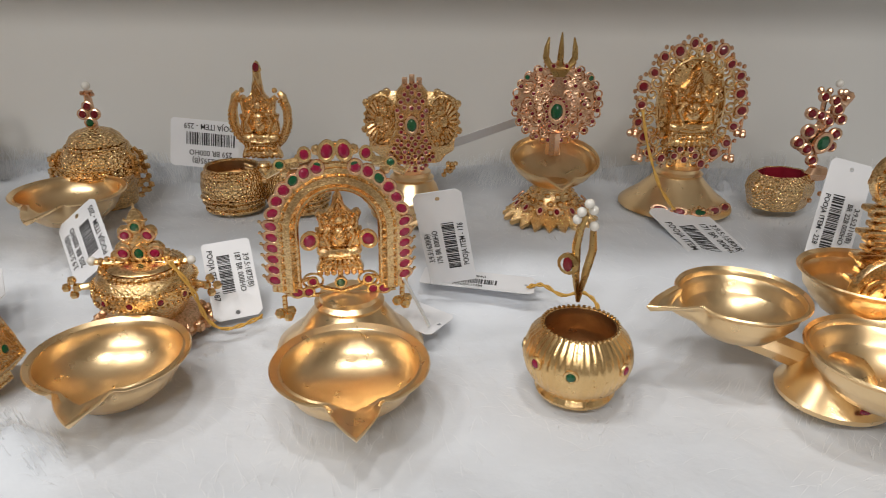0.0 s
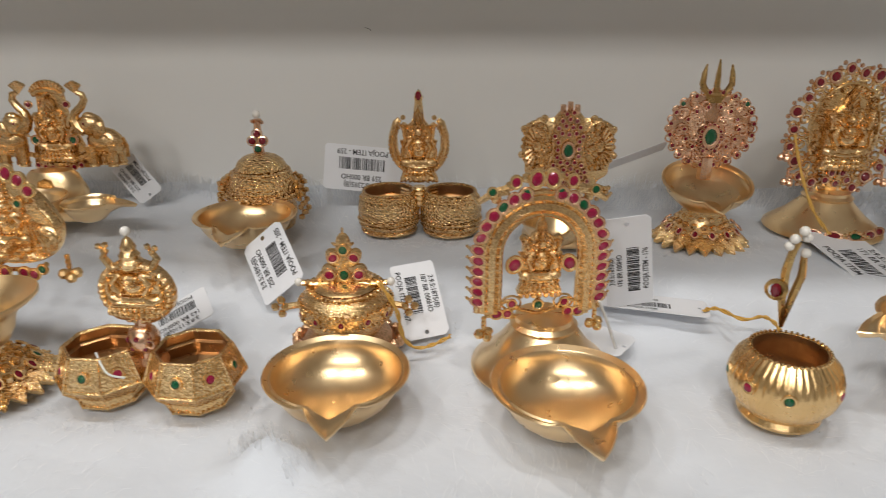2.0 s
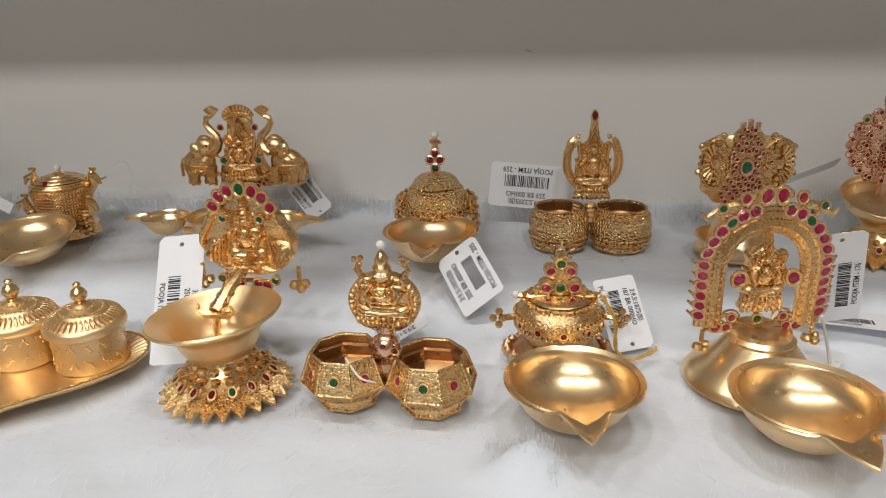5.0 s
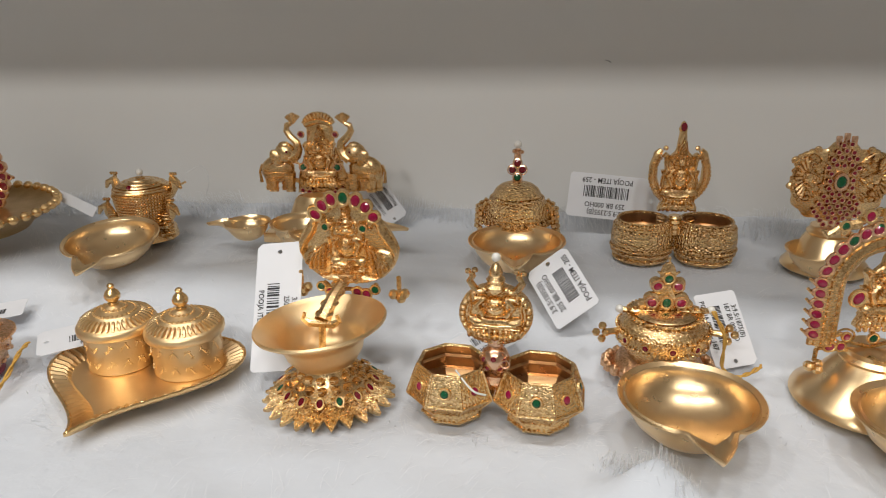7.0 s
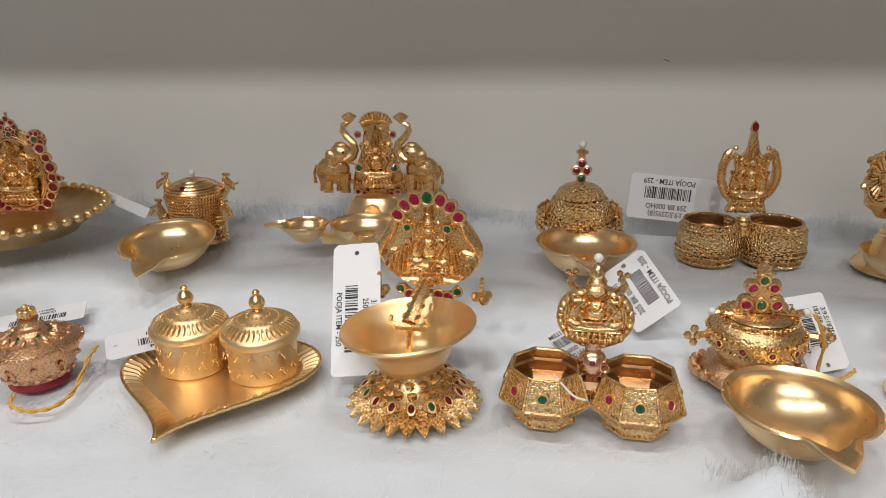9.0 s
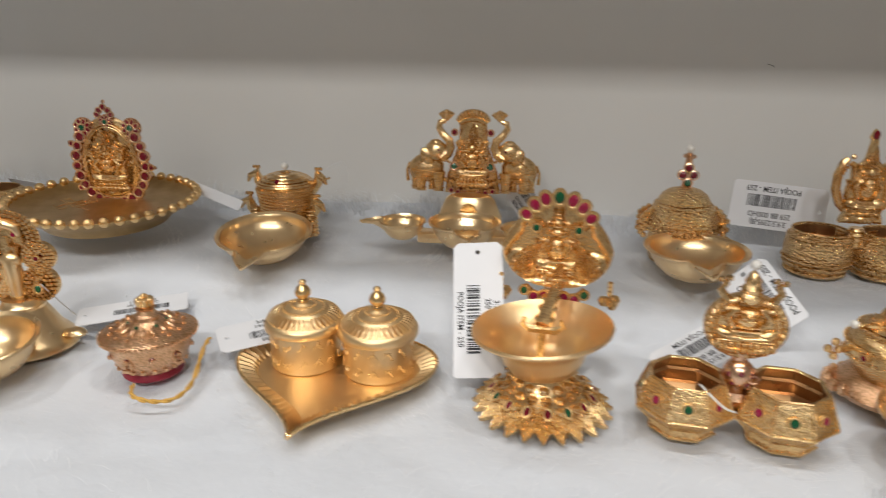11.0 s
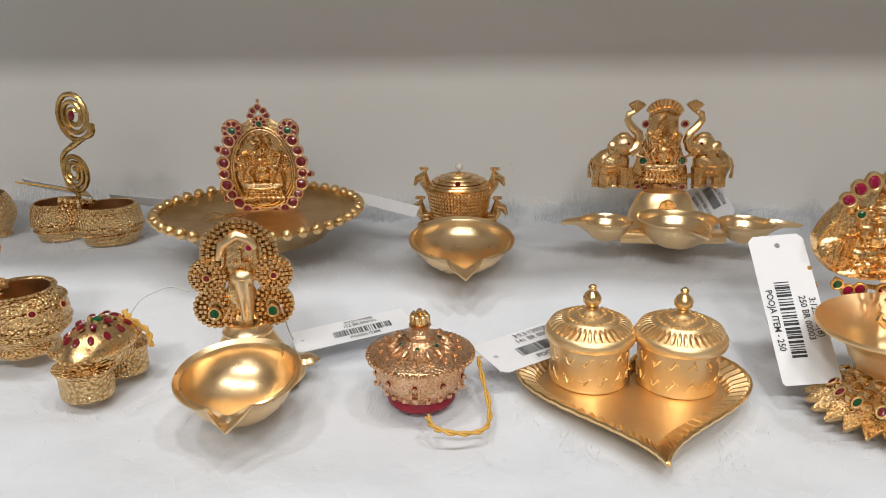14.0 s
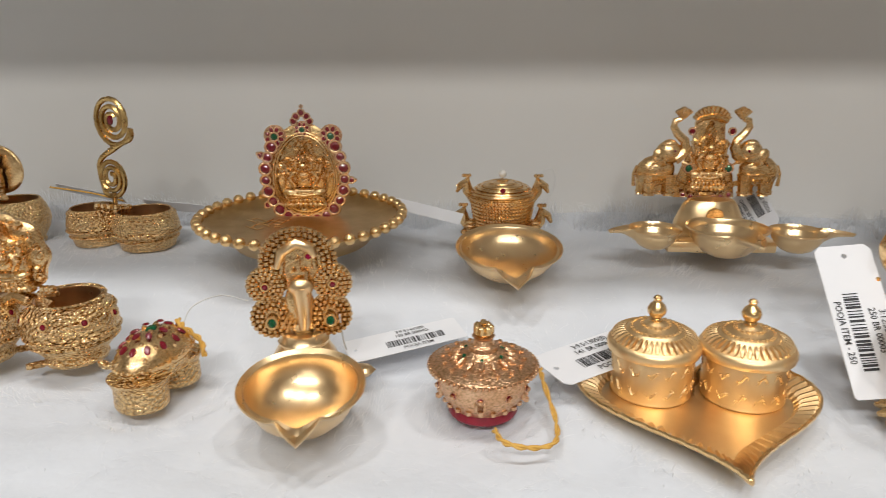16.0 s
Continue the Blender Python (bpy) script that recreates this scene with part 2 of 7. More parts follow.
def setting_mesh(name, mat):
    bm = bmesh.new()
    lathe(bm, [(0.95, -0.9), (1.42, -0.9), (1.50, -0.1), (1.38, 0.32), (1.15, 0.42), (0.98, 0.34), (0.88, 0.0)], 14)
    bm.transform(Matrix.Scale(1 / K, 4))
    return mesh_of(name, bm, mat, 50)


def bead_mesh(name, mat):
    bm = bmesh.new()
    ball(bm, 0, 0, 0, 1 / K, n=12)
    return mesh_of(name, bm, mat, 80)


STONES = {"ruby": stone_mesh("ruby", RUBY), "pink_stone": stone_mesh("pink_stone", PINK), "emerald": stone_mesh("emerald", EMERALD)}
BEADS = {"pearl": bead_mesh("pearl", PEARL), "gold_bead": bead_mesh("gold_bead", GOLD_BRIGHT)}
SETTINGS = {"gold": setting_mesh("setting", GOLD_BRIGHT), "pink": setting_mesh("setting", PINK_SET)}


def gem(parent, kind, x, y, z, w, h=None, rot=0.0, m=None, depth=None, setting=None):
    """A stone that faces the front (or along m's z), in a raised metal setting if one is named."""
    h = h or w
    ob = new(kind, STONES[kind])
    ob.parent = parent
    base = m or pose(x, y, z, 90, 0, 0) @ pose(0, 0, 0, 0, 0, rot)
    base = Matrix.Translation(base.translation * K) @ base.to_3x3().to_4x4()
    ob.matrix_basis = base @ Matrix.Diagonal((K * w, K * h, K * (depth or 0.6 * min(w, h)), 1))
    if setting:
        s = new("setting", SETTINGS[setting])
        s.parent = ob
    return ob


def bead(parent, kind, x, y, z, r):
    ob = new(kind, BEADS[kind])
    ob.parent = parent
    ob.matrix_basis = Matrix.Translation((K * x, K * y, K * z)) @ Matrix.Scale(K * r, 4)
    return ob


def set_gem(setting, parent, kind, x, y, z, w, h=None, rot=0.0):
    gem(parent, kind, x, y - 0.0003, z, w, h, rot, setting=setting)


def diya(bm, radius, depth, reach, m=I4, rim=0.12, n=120, thick=0.0011, width=0.34):
    """An oil lamp bowl with a flat flange and a beaked pouring lip towards the front; its foot is at the origin."""
    R, d, c = radius, depth, 1 - rim
    prof = [(0, 0), (0.30 * R, 0.0), (0.36 * R, 0.02 * d), (0.56 * R, 0.15 * d), (0.75 * R, 0.42 * d), (0.86 * R, 0.72 * d), (0.90 * R, 0.86 * d), (0.97 * R, 0.945 * d), (R, 0.975 * d), (1.005 * R, d),
            (0.99 * R, d + 0.5 * thick), ((c + 0.04) * R, d - 0.6 * thick), ((c + 0.012) * R, d - 0.2 * thick), ((c + 0.002) * R, d - 0.5 * thick), ((c - 0.012) * R, 0.84 * d), ((c - 0.05) * R, 0.62 * d), (0.70 * R, 0.40 * d), (0.52 * R, 0.22 * d), (0.3 * R, 0.11 * d), (0, 0.075 * d)]

    def warp(a, r, z):
        b = (a - 0.5 * math.pi) % TAU - math.pi
        k = smooth((r / R - 0.80) / 0.20)
        lip = max(0.0, 1 - abs(b) / width)
        r2 = r + k * lip * reach
        z2 = z + k * d * (0.07 * math.exp(-((abs(b) - width * 0.95) / 0.10) ** 2) - 0.13 * math.exp(-(b / 0.085) ** 2) * (1 - 0.6 * (r > 0.97 * R)))
        return (r2 * math.cos(a), r2 * math.sin(a), z2)

    lathe(bm, prof, n, m, warp)


def swell(prims, X, Z):
    """Height of a cast relief: the highest of rounded lumps and rounded ridges at each place."""
    H = np.zeros_like(X)
    for p in prims:
        if p[0] == "lump":
            _, x, z, rx, rz, top, rot = p
            c, s = math.cos(radians(rot)), math.sin(radians(rot))
            u, v = (X - x) * c + (Z - z) * s, -(X - x) * s + (Z - z) * c
            d = (u / rx) ** 2 + (v / rz) ** 2
        else:
            _, pts, r, top = p
            d = np.full_like(X, 9.0)
            for (x0, z0), (x1, z1) in zip(pts, pts[1:]):
                dx, dz = x1 - x0, z1 - z0
                t = np.clip(((X - x0) * dx + (Z - z0) * dz) / max(dx * dx + dz * dz, 1e-12), 0, 1)
                d = np.minimum(d, ((X - x0 - t * dx) ** 2 + (Z - z0 - t * dz) ** 2) / r ** 2)
        H = np.maximum(H, top * np.sqrt(np.clip(1 - d, 0, 1)))
    return H


def relief(bm, outline, y, prims, cx, cz, rings=40, thick=0.0022):
    """A cast plate within an outline of (x, z) round (cx, cz), its front swelling in relief towards the viewer."""
    o = np.array(outline)
    f = np.linspace(0.03, 1.0, rings)[:, None]
    X, Z = cx + (o[:, 0] - cx) * f, cz + (o[:, 1] - cz) * f
    H = swell(prims, X, Z) * np.clip((1.0 - f) / 0.04, 0.15, 1)
    rows = [[bm.verts.new((cx, y - float(H[0].mean()), cz))]]
    for i in range(rings):
        rows.append([bm.verts.new((X[i, j], y - H[i, j], Z[i, j])) for j in range(len(o))])
    rows.append([bm.verts.new((a, y + thick, b)) for a, b in outline])
    rows.append([bm.verts.new((cx, y + thick, cz))])
    skin(bm, rows)


def idol(x, z, w, h, k=0.52):
    """A seated crowned figure as plain rounded lumps on a petalled seat."""
    P = [("lump", x, z + 0.40 * h, 0.42 * w, 0.40 * h, 0.05 * w * k, 0)]

    def lump(a, b, ra, rb, top, rot=0.0, twin=False):
        for sg in ((-1, 1) if twin else (1,)):
            P.append(("lump", x + sg * a * w, z + b * h, ra * w, rb * h, top * w * k, sg * rot))

    def ridge(pts, r, top):
        for sg in (-1, 1):
            P.append(("ridge", [(x + sg * a * w, z + b * h) for a, b in pts], r * w, top * w * k))
    for i in range(9):
        a = (i - 4) / 4
        lump(a * 0.42, 0.055, 0.058, 0.062, 0.18, a * 25)
        lump(a * 0.37, 0.125, 0.050, 0.050, 0.21, a * 20)
    ridge([(0, 0.172), (0.40, 0.172)], 0.035, 0.20)
    lump(0, 0.25, 0.45, 0.08, 0.20)
    lump(0.29, 0.245, 0.17, 0.070, 0.26, 8, True)
    ridge([(0.32, 0.225), (-0.06, 0.20)], 0.055, 0.28)
    lump(0, 0.41, 0.17, 0.13, 0.26)
    lump(0, 0.50, 0.21, 0.065, 0.27)
    for r in (0.08, 0.13, 0.18):
        ridge([(r * math.cos(q), 0.545 - r * 0.75 * math.sin(q)) for q in (0, 0.5, 1.0, 1.57)], 0.020, 0.30)
    for b in (0.30, 0.335):
        ridge([(0, b), (0.17, b + 0.012)], 0.018, 0.28)
    ridge([(0.18, 0.545), (0.30, 0.455), (0.20, 0.34)], 0.055, 0.27)
    ridge([(0.18, 0.55), (0.345, 0.53), (0.37, 0.65)], 0.045, 0.20)
    ridge([(0.345, 0.22), (0.43, 0.32), (0.40, 0.44), (0.44, 0.52)], 0.030, 0.14)
    lump(0.25, 0.405, 0.045, 0.018, 0.30, 40, True)
    for i in range(5):
        lump(0.37 + 0.055 * math.cos(1.257 * i), 0.70 + 0.030 * math.sin(1.257 * i), 0.036, 0.022, 0.20, 0, True)
    lump(0.37, 0.70, 0.03, 0.02, 0.24, 0, True)
    for i in range(7):
        q = -0.35 + 0.42 * i
        lump(0.235 * math.cos(q), 0.655 + 0.11 * math.sin(q), 0.040, 0.024, 0.14, 0, True)
    hw = max(0.115, 0.068 * h / w)
    lump(0, 0.635, hw, 0.058, 0.30)
    lump(hw * 1.05, 0.625, 0.035, 0.032, 0.24, 0, True)
    for b, r, t in ((0.70, 1.15, 0.030), (0.745, 0.95, 0.034), (0.795, 1.0, 0.026), (0.84, 0.75, 0.034), (0.885, 0.78, 0.022), (0.92, 0.48, 0.034), (0.965, 0.30, 0.040)):
        lump(0, b, hw * r, t, 0.22 + 0.06 * r)
    return P


def cover(prims, cx, cz, reach, n=120, least=0.3):
    """The outline, seen from (cx, cz), of what the lumps and ridges cover."""
    q = np.arange(n) * TAU / n
    t = np.linspace(least * reach, reach, 70)[:, None]
    H = swell(prims, cx + t * np.cos(q), cz + t * np.sin(q)) > 0
    far = np.where(H.any(0), t[len(t) - 1 - H[::-1].argmax(0), 0], least * reach)
    return [(cx + float(far[i] * math.cos(q[i])), cz + float(far[i] * math.sin(q[i]))) for i in range(n)]


def figure(bm, x, y, z, w, h, d=0.35):
    """A seated idol in cast relief."""
    P = idol(x, z, w, h)
    relief(bm, cover(P, x, z + 0.38 * h, 0.75 * h), y - 0.06 * w, P, x, z + 0.38 * h, 46, 0.12 * w)


def knobs(bm, inside, n, r, y, rng, mirror=True, x0=-0.03, x1=0.03, z0=0.0, z1=0.06):
    """Cast ornament: small lumps and curls within an outline, alike on both halves."""
    made, tries = 0, 0
    while made < n and tries < n * 30:
        tries += 1
        x, z = rng.uniform(x0, x1), rng.uniform(z0, z1)
        if not inside(x, z):
            continue
        made += 1
        q = r * rng.uniform(0.7, 1.35)
        for s in ((-1, 1) if mirror else (1,)):
            if rng.random() < 0.62:
                ball(bm, s * x, y, z, q, (1, 0.75, rng.uniform(0.7, 1.5)), 6, (0, s * rng.uniform(-60, 60), 0))
            else:
                spiral(bm, s * x, y, z, q * 0.3, q * 1.2, 1.2, rng.uniform(0, 6), q * 0.28, s, 8)


def bells(bm, x, y, z, r=0.0016, n=3, drop=0.006):
    """A short chain with a bunch of hollow beads."""
    tube(bm, [(x, y, z), (x + 0.0003, y, z - drop * 0.5), (x, y, z - drop)], r * 0.35, 5)
    for i in range(3):
        ball(bm, x, y, z - drop * (i + 0.5) / 3.2, r * 0.55, n=6)
    for i in range(n):
        a = TAU * i / n + 0.5
        ball(bm, x + r * 1.1 * math.cos(a), y + r * 0.8 * math.sin(a), z - drop - r * (0.8 + 0.5 * (i % 2)), r, n=8)


def fringe(bm, bm2, R, h, teeth=18, top=0.36, m=I4):
    """A round stepped foot with a finely pleated, pointed hem; bm2 takes the ring of lumps above the hem."""
    def warp(a, r, z):
        u = 1 - abs(((a * teeth / TAU) % 1) - 0.5) * 2
        k = smooth((r / R - 0.62) / 0.38)
        q = r * (1 + k * (0.20 * u - 0.09)) + 0.013 * R * (math.cos(a * teeth * 6) * math.cos(r / R * 88))
        return (q * math.cos(a), q * math.sin(a), z + k * h * (0.10 - 0.16 * u) + 0.02 * h * math.cos(a * teeth * 6) * math.cos(r / R * 88))
    lathe(bm, [(0, 0.06 * h), (0.7 * R, 0.06 * h), (0.92 * R, 0.03 * h), (0.95 * R, 0.09 * h)] + [((0.97 - 0.33 * i / 26) * R, (0.09 + 0.37 * (i / 26) ** 0.9) * h) for i in range(1, 27)], teeth * 24, m, warp)
    for row, (rr, zz, k) in enumerate(((0.66, 0.46, 18), (0.52, 0.62, 16), (0.42, 0.8, 13))):
        for i in range(k):
            a = TAU * (i + 0.5 * (row % 2)) / k
            p = m @ Vector((rr * R * math.cos(a), rr * R * math.sin(a), zz * h))
            ball(bm2, p.x, p.y, p.z, 0.085 * R, (1, 1, 0.85), 6)
    lathe(bm2, [(0.70 * R, 0.36 * h), (0.62 * R, 0.50 * h), (0.5 * R, 0.62 * h), (top * R, 0.95 * h), (top * R, h), (0, h)], 32, m)


def bell_foot(bm, R, h, neck, m=I4):
    """A plain flared foot with a stepped neck."""
    lathe(bm, [(0, 0), (0.96 * R, 0.0), (R, 0.03 * h), (0.99 * R, 0.08 * h), (0.88 * R, 0.20 * h), (0.70 * R, 0.38 * h), (neck * 1.35, 0.66 * h), (neck * 1.12, 0.80 * h), (neck * 1.18, 0.86 * h),
               (neck * 1.02, 0.92 * h), (neck, h), (neck * 0.8, h * 1.01), (0, h * 1.01)], 48, m)


def pot(bm, inner, R, h, mouth, foot, m=I4, n=40, grooves=0, facets=0):
    """A small round pot: outside into bm, its hollow into inner."""
    def warp(a, r, z):
        f = 1.0
        if grooves:
            f = 1 + 0.012 * math.cos(a * grooves) * smooth((z / h - 0.05) / 0.15)
        return (r * f * math.cos(a), r * f * math.sin(a), z)
    lathe(bm, [(0, 0), (foot * R, 0), (foot * 1.04 * R, 0.05 * h), (foot * 0.97 * R, 0.12 * h), (foot * 1.06 * R, 0.16 * h), (0.93 * R, 0.34 * h), (R, 0.52 * h), (0.985 * R, 0.66 * h), (0.9 * R, 0.84 * h),
               (mouth * 1.04 * R, 0.965 * h), (mouth * R, h), (mouth * 0.94 * R, h * 0.985)], max(n, grooves * 4), m, warp)
    lathe(inner, [(mouth * 0.94 * R, h * 0.985), (mouth * 0.93 * R, 0.88 * h), (0.86 * R, 0.6 * h), (0.84 * R, 0.42 * h), (0.6 * R, 0.22 * h), (0, 0.2 * h)], 32, m)

# ---------------------------------------------------------------- the shelf and an added room round it


def block(name, x0, x1, y0, y1, z0, z1, mat, label, category, bev=0.0):
    bm = bmesh.new()
    box(bm, (x0 + x1) / 2 / K, (y0 + y1) / 2 / K, (z0 + z1) / 2 / K, (x1 - x0) / K, (y1 - y0) / K, (z1 - z0) / K, bev=bev / K)
    ob = new(name, mesh_of(name, bm, mat))
    return tagged(ob, label, category, kind="structure")


WALL_Y = 0.43 * K
block("wall_back", -1.9, 1.1, WALL_Y, WALL_Y + 0.02, -0.6, 0.60, WALL, "plain grey-beige painted back panel of the display shelf", "wall")
block("shelf_board", -1.9, 1.1, 0.06, WALL_Y, -0.045, -0.018, BOARD, "white laminated shelf board under the fur cloth", "shelf", 0.002)
# Unseen shelf, placed so that its edge dims the upper wall and rear fur.
block("unseen_upper_shelf", -1.9, 1.1, 0.305, WALL_Y, 0.34, 0.365, BOARD, "unseen white upper shelf, placed to shade the back panel", "shelf", 0.002)
block("wall_left", -1.92, -1.9, 0.06, WALL_Y + 0.02, -0.6, 0.60, BOARD, "white side panel of the shelf", "wall")
block("wall_right", 1.1, 1.12, 0.06, WALL_Y + 0.02, -0.6, 0.60, BOARD, "white side panel of the shelf", "wall")
# Unseen room shell, added so that the metal has something to reflect.
block("floor", -3.0, 2.2, -7.0, 0.75, -1.05, -1.0, ROOM_FLOOR, "unseen polished shop floor of the added room", "floor")
block("ceiling", -3.0, 2.2, -7.0, 0.75, 1.66, 1.70, BOARD, "unseen plain white ceiling of the added room", "ceiling")
block("wall_north", -3.0, 2.2, 0.65, 0.70, -1.0, 1.66, ROOM, "unseen beige painted wall of the added room", "wall")
block("wall_south", -3.0, 2.2, -7.0, -6.95, -1.0, 1.66, ROOM, "unseen beige painted wall of the added room", "wall")
block("wall_west", -3.0, -2.95, -6.95, 0.65, -1.0, 1.66, ROOM, "unseen beige painted wall of the added room", "wall")
block("wall_east", 2.15, 2.2, -6.95, 0.65, -1.0, 1.66, ROOM, "unseen beige painted wall of the added room", "wall")

# the fur cloth, a soft uneven sheet
rng = random.Random(4)
cloth = thing("fur_cloth", 0, 0, 0, 0, "long-pile white artificial fur cloth spread over the shelf", "cloth")


def cloth_z(x, y):
    return floor_z(y) + 0.0030 * noise.noise(Vector((x * 20, y * 26, 0.3))) + 0.0012 * noise.noise(Vector((x * 60, y * 70, 2.1))) + 0.0150 * math.exp(-((x + 0.116) / 0.012) ** 2 - ((y - 0.162) / 0.0075) ** 2)


bm = bmesh.new()
NX, NY = 260, 74
rows_v = [[bm.verts.new((-1.1 + 1.6 * i / NX, 0.07 + 0.36 * j / NY, cloth_z(-1.1 + 1.6 * i / NX, 0.07 + 0.36 * j / NY) - 0.0025)) for i in range(NX + 1)] for j in range(NY + 1)]
rows_v.insert(0, [bm.verts.new((v.co.x, 0.066, -0.013)) for v in rows_v[0]])
for ra, rb in zip(rows_v, rows_v[1:]):
    for i in range(NX):
        bm.faces.new((ra[i], ra[i + 1], rb[i + 1], rb[i]))
part("backing", bm, FUR, cloth, sharp=80)

# ---------------------------------------------------------------- price tags
LETTERS = {}


def letters(text):
    if text not in LETTERS:
        cu = bpy.data.curves.new("print", "FONT")
        cu.body, cu.size, cu.align_x, cu.align_y = text, 1.0, "CENTER", "CENTER"
        cu.resolution_u = 2
        cu.offset = 0.012
        ob = bpy.data.objects.new("print", cu)
        LETTERS[text] = bpy.data.meshes.new_from_object(ob)
        LETTERS[text].materials.append(INK)
        bpy.data.objects.remove(ob)
    return LETTERS[text]


def price_tag(a, b, c, lines=(), flip=False, label="white card price tag with a barcode lying on white fur", shift=0.06, length=None):
    """A card: a and b are its corners at the punched end, c the far corner next to a."""
    a, b, c = Vector(a), Vector(b), Vector(c)
    u = (c - a)
    L = length or u.length
    u.normalize()
    v = b - a
    v = (v - v.dot(u) * u)
    w = v.length
    v.normalize()
    n = u.cross(v)
    side = -1 if n.dot(Vector((0, -0.75, 0.66))) < 0 else 1
    n = n * side
    ob = new("price_tag")
    xa = u.cross(n)
    m = Matrix(((xa.x, u.x, n.x, 0), (xa.y, u.y, n.y, 0), (xa.z, u.z, n.z, 0), (0, 0, 0, 1)))
    mid = (a + b) / 2 if abs((b - a).dot(u)) < 0.3 * w else a + v * w / 2
    m.translation = mid * K
    ob.matrix_basis = m
    tagged(ob, label, "price tag", "price tags on the shelf")
    bm = bmesh.new()
    ch = w * 0.10
    out = [(-w / 2 + ch, 0), (w / 2 - ch, 0), (w / 2, ch), (w / 2, L - ch * 0.5), (w / 2 - ch * 0.5, L), (-w / 2 + ch * 0.5, L), (-w / 2, L - ch * 0.5), (-w / 2, ch)]
    vs = [bm.verts.new((x, y, 0)) for x, y in out]
    edges = [bm.edges.new((vs[i], vs[(i + 1) % len(vs)])) for i in range(len(vs))]
    hr = w * 0.05
    hs = [bm.verts.new((hr * math.cos(TAU * i / 10), L * 0.075 + hr * math.sin(TAU * i / 10), 0)) for i in range(10)]
    edges += [bm.edges.new((hs[i], hs[(i + 1) % 10])) for i in range(10)]
    bmesh.ops.triangle_fill(bm, edges=edges, use_beauty=True)
    r = bmesh.ops.extrude_face_region(bm, geom=bm.faces[:])
    bmesh.ops.translate(bm, verts=[g for g in r["geom"] if isinstance(g, bmesh.types.BMVert)], vec=(0, 0, -0.0003))
    part("card", bm, CARD, ob)
    if lines:
        rot = -90 if flip else 90
        sgn = 1 if flip else -1
        size = w * 0.185
        mid_y = L * (0.52 + shift)
        spots = ((0.36, 0.9), (0.19, 0.9), (-0.36, 0.9))
        for (off, k), text in zip(spots, lines):
            if not text:
                continue
            t = new("print", letters(text))
            t.parent = ob
            t.matrix_basis = pose(sgn * off * w * K, mid_y * K, 0.00022 * K, 0, 0, rot) @ Matrix.Diagonal((K * size * k * 0.86, K * size * k, 1, 1))
        bm = bmesh.new()
        r2 = random.Random(len(lines[-1]) * 7 + int(w * 1e5))
        y = -0.25 * L
        while y < 0.25 * L:
            t = r2.choice((0.006, 0.010, 0.016)) * L
            box(bm, -sgn * 0.10 * w, mid_y + y + t / 2, 0.00016, 0.26 * w, t, 0.0001)
            y += t + r2.choice((0.006, 0.009, 0.014)) * L
        tagged(part("barcode", bm, INK, ob), kind="stuff")
    return ob


def cord(pts, r, mat, label, name="cord", twist=False):
    """A loose thread, rounded between its points."""
    pts = [Vector(p) for p in pts]
    fine = []
    for i in range(len(pts) - 1):
        p0, p1, p2, p3 = pts[max(i - 1, 0)], pts[i], pts[i + 1], pts[min(i + 2, len(pts) - 1)]
        for j in range(6):
            t = j / 6
            fine.append(0.5 * (2 * p1 + (p2 - p0) * t + (2 * p0 - 5 * p1 + 4 * p2 - p3) * t * t + (3 * p1 - p0 - 3 * p2 + p3) * t ** 3))
    fine.append(pts[-1])
    bm = bmesh.new()
    for s in ((-1, 1) if twist else (0,)):
        tube(bm, [p + Vector((s * r * math.cos(i * 0.9), s * r * 0.6 * math.sin(i * 1.1), s * r * math.sin(i * 0.9))) for i, p in enumerate(fine)], r, 6)
    ob = new(name, mesh_of(name, bm, mat, 80))
    return tagged(ob, label, "cord")


TAG_ON = "white barcode price tag, "
price_tag((0.020, 0.250, 0.062), (0.000, 0.250, 0.061), (0.0285, 0.262, 0.017), ("3:9.5:1630(B)", "176 BR 000HO", "POOJA ITEM - 176"), True, TAG_ON + "propped upright behind the arch lamp")
price_tag((0.124, 0.336, 0.024), (0.154, 0.351, 0.024), (0.140, 0.286, 0.012), ("3:9.5:1580(B)", "171 BR 000HO", "POOJA ITEM - 171"), False, TAG_ON + "tied with yellow thread, on fur", length=0.056)
price_tag((0.179, 0.275, 0.070), (0.199, 0.275, 0.068), (0.169, 0.262, 0.030), ("3:9.5:2110(B)", "BR 228 000HO", "POOJA ITEM - 228"), False, TAG_ON + "propped upright behind brass bowls", length=0.046)
price_tag((-0.088, 0.386, 0.056), (-0.090, 0.382, 0.029), (-0.142, 0.384, 0.061), ("3:9.5:2395(B)", "259 BR 000HO", "POOJA ITEM - 259"), False, TAG_ON + "standing upside down behind twin pots")
price_tag((-0.1646, 0.2895, 0.0287), (-0.1420, 0.2850, 0.0405), (-0.1478, 0.2655, 0.0098), ("3:9.5:1895(B)", "205 BR 000HO", "POOJA ITEM - 205"), True, TAG_ON + "slanting down the fur", shift=-0.02)
price_tag((-0.061, 0.246, 0.008), (-0.080, 0.240, 0.008), (-0.070, 0.266, 0.034), ("3:9.5:1875(B)", "187 BR 000HO", "POOJA ITEM - 187"), True, TAG_ON + "tied with yellow thread, propped up")
price_tag((0.051, 0.258, 0.013), (0.058, 0.274, 0.013), (0.001, 0.266, 0.0145), ("", "190 BR 000HO", "POOJA ITEM"), True, TAG_ON + "flat on white fur")
price_tag((0.009, 0.230, 0.0075), (0.018, 0.246, 0.0085), (-0.010, 0.244, 0.0085), (), False, "small blank white card tag on white fur")
